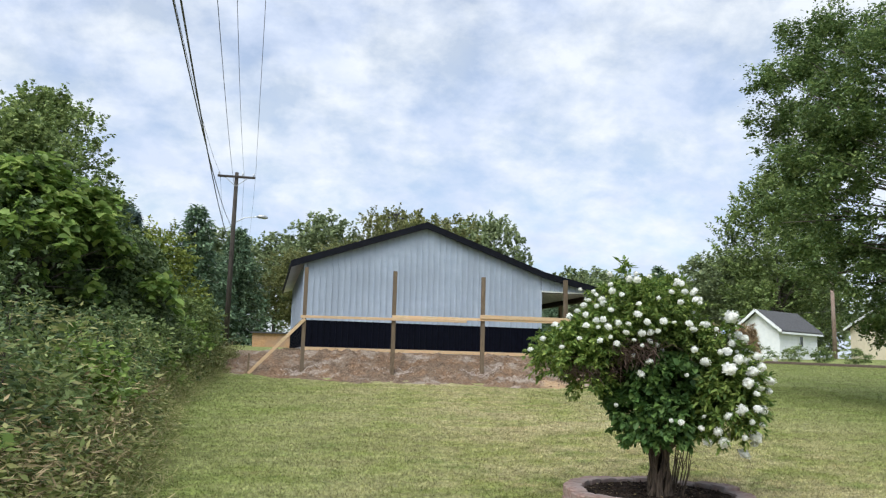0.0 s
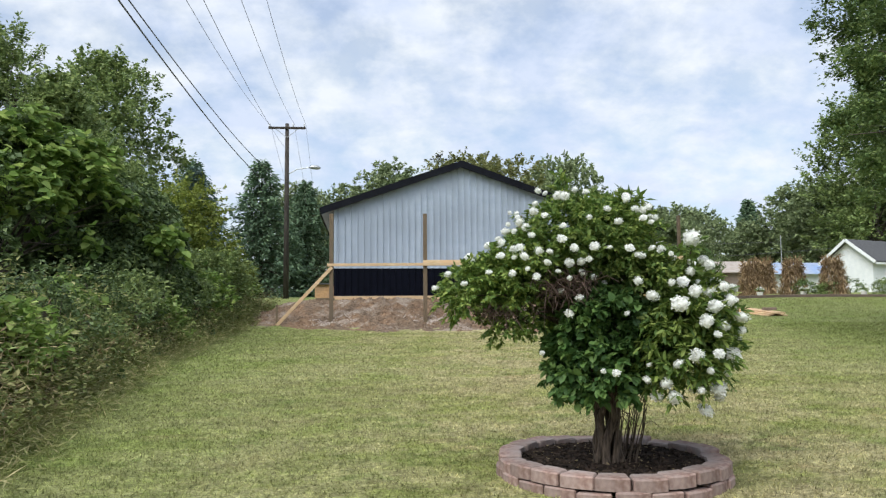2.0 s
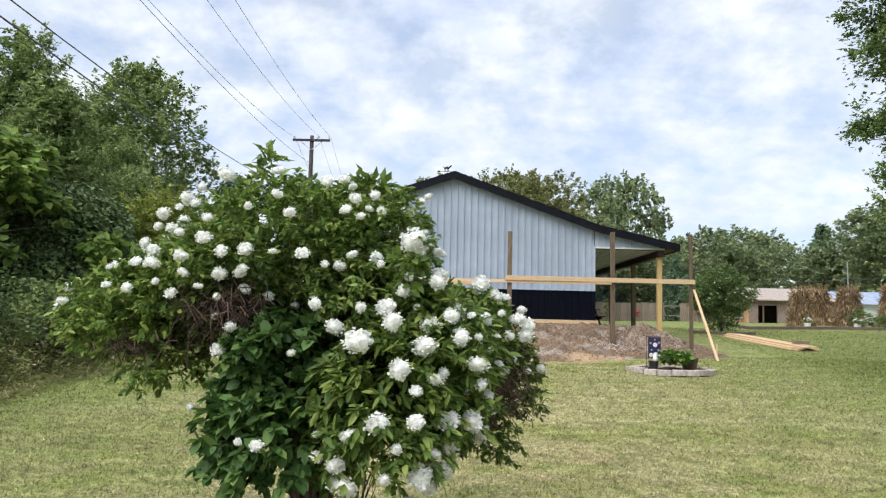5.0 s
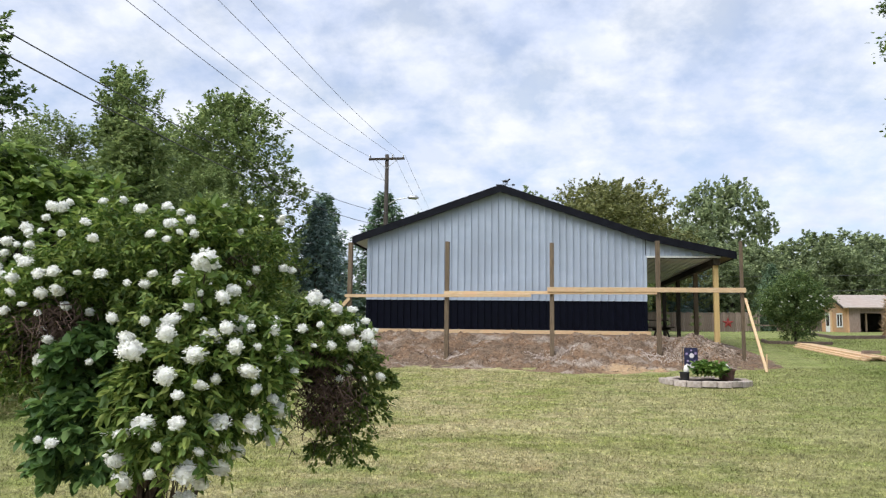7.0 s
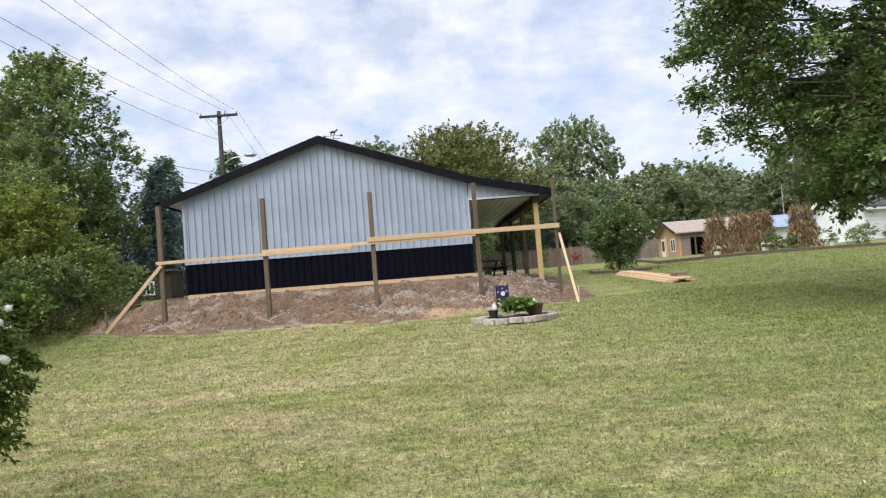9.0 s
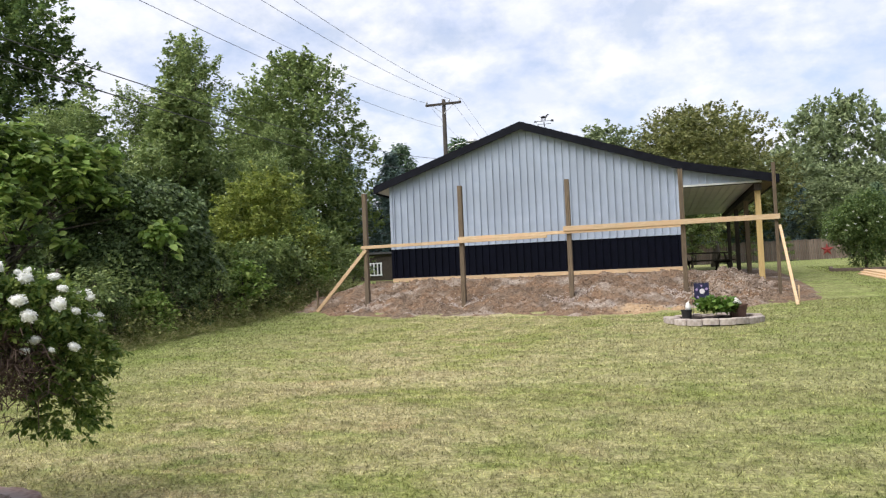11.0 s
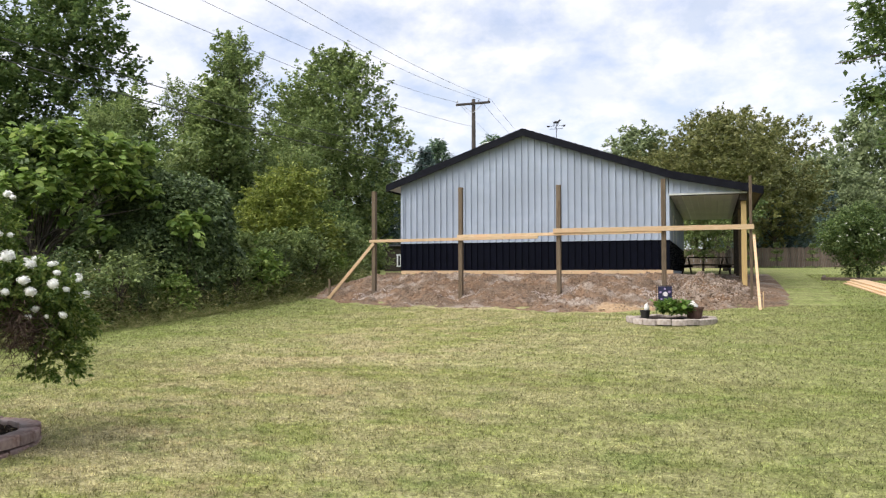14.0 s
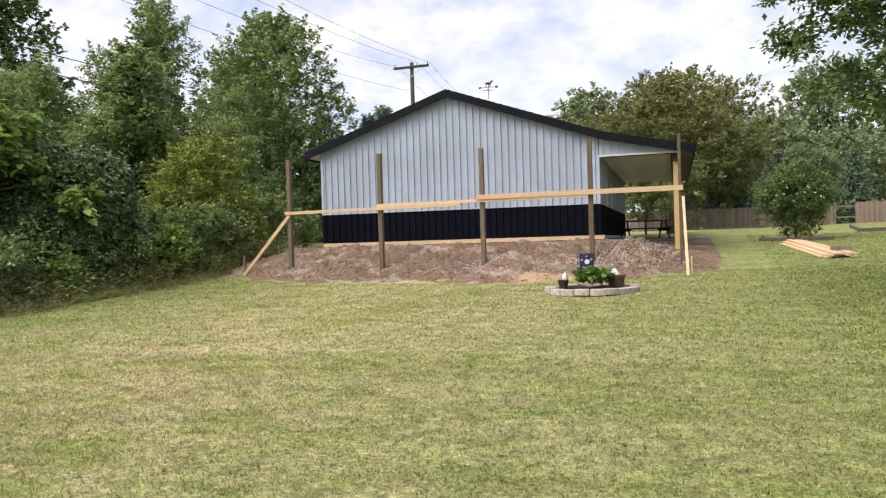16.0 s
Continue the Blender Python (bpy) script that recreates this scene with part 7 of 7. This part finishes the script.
def scatter(name, n, size, material, label, xr, yr, keep):
    x, y = srng.uniform(*xr, n), srng.uniform(*yr, n)
    ok = keep(x, y)
    x, y = x[ok], y[ok]
    z = bank_z(x, y)
    n = len(x)
    s = (size * srng.uniform(0.4, 1.0, n) ** 1.6)[:, None]
    base = np.stack((x, y, z + s[:, 0] * 0.25), 1)
    ax = [unit(srng.normal(size=(n, 3))) for _ in range(2)]
    e1, e2 = ax[0], unit(np.cross(ax[0], ax[1]))
    e3 = np.cross(e1, e2)
    c = [base + e * s * k for e, k in ((e1, 1.0), (e1, -1.0), (e2, 0.75), (e2, -0.75), (e3, 0.6), (e3, -0.6))]
    i = np.arange(n)[:, None] * 6
    f_ = [(0, 2, 4), (2, 1, 4), (1, 3, 4), (3, 0, 4), (2, 0, 5), (1, 2, 5), (3, 1, 5), (0, 3, 5)]
    me = raw_mesh(name, np.stack(c, 1).reshape(-1, 3), np.concatenate([i + list(q) for q in f_], 1).reshape(-1, 3))
    return tagged(mesh_object(name, me, material), label, "stones", kind="stuff")


def on_bank(x, y):
    return (bank_z(x, y) > ground_z(x, y) + 0.03)


scatter("gravel", 5200, 0.030, STONES, "pale gravel stones scattered on the dirt bank", (-2.2, 12.2), (22, 26.5), on_bank)
scatter("gravel_heap", 5200, 0.045, STONES, "heap of mixed gravel beside the porch", (9.0, 11.8), (24.0, 26.3), lambda x, y: ((x - 10.35) / 1.3) ** 2 + ((y - 25.1) / 1.0) ** 2 < srng.random(len(x)) + 0.25)
scatter("dirt_clods", 4200, 0.034, CLODS, "brown clods of dug soil on the bank", (-2.2, 11.5), (22.2, 26.4), on_bank)


for px_, py_, _ in POSTS[:4]:
    scatter("pale_gravel", 2200, 0.030, PALE, "pale gravel and concrete crumbs tamped round a post", (px_ - 0.8, px_ + 0.8), (py_ - 0.75, py_ + 0.2), lambda x, y: ((x - px_) / 0.8) ** 2 + ((y - py_ + 0.25) / 0.5) ** 2 < srng.random(len(x)))


def grass(name, n, xr, yr, h, w, label):
    x, y = srng.uniform(*xr, n), srng.uniform(*yr, n)
    ok = (x > np.interp(y, WY, WX) - 0.3) & ((x - BX) ** 2 + (y - BY) ** 2 > 1.03) & ((x - RX) ** 2 + (y - RY) ** 2 > 0.98) & ((y < np.interp(x, EDGE_X, EDGE_Y) + 0.1) | (x > 13.6))
    x, y = x[ok], y[ok]
    n = len(x)
    z = ground_z(x, y)
    a = srng.uniform(0, 6.2832, n)
    hh, ww = h * srng.uniform(0.5, 1.3, n), w * srng.uniform(0.6, 1.3, n)
    lean = srng.normal(size=(n, 2)) * 0.75
    b0 = np.stack((x - np.cos(a) * ww, y - np.sin(a) * ww, z), 1)
    b1 = np.stack((x + np.cos(a) * ww, y + np.sin(a) * ww, z), 1)
    t = np.stack((x + lean[:, 0] * hh, y + lean[:, 1] * hh, z + hh), 1)
    me = raw_mesh(name, np.stack((b0, b1, t), 1).reshape(-1, 3), np.arange(n * 3).reshape(-1, 3))
    return tagged(mesh_object(name, me, GRASS), label, "grass", kind="stuff")


grass("lawn_grass", 230000, (-1.8, 16.5), (4.5, 13.5), 0.032, 0.0048, "short mown grass blades, green and straw-coloured")
grass("lawn_grass_far", 110000, (-2, 18), (13.5, 24), 0.034, 0.0075, "short mown grass blades further off")
grass("lawn_grass_distant", 90000, (13.6, 30), (10, 36), 0.036, 0.010, "short mown grass blades on the far lawn")
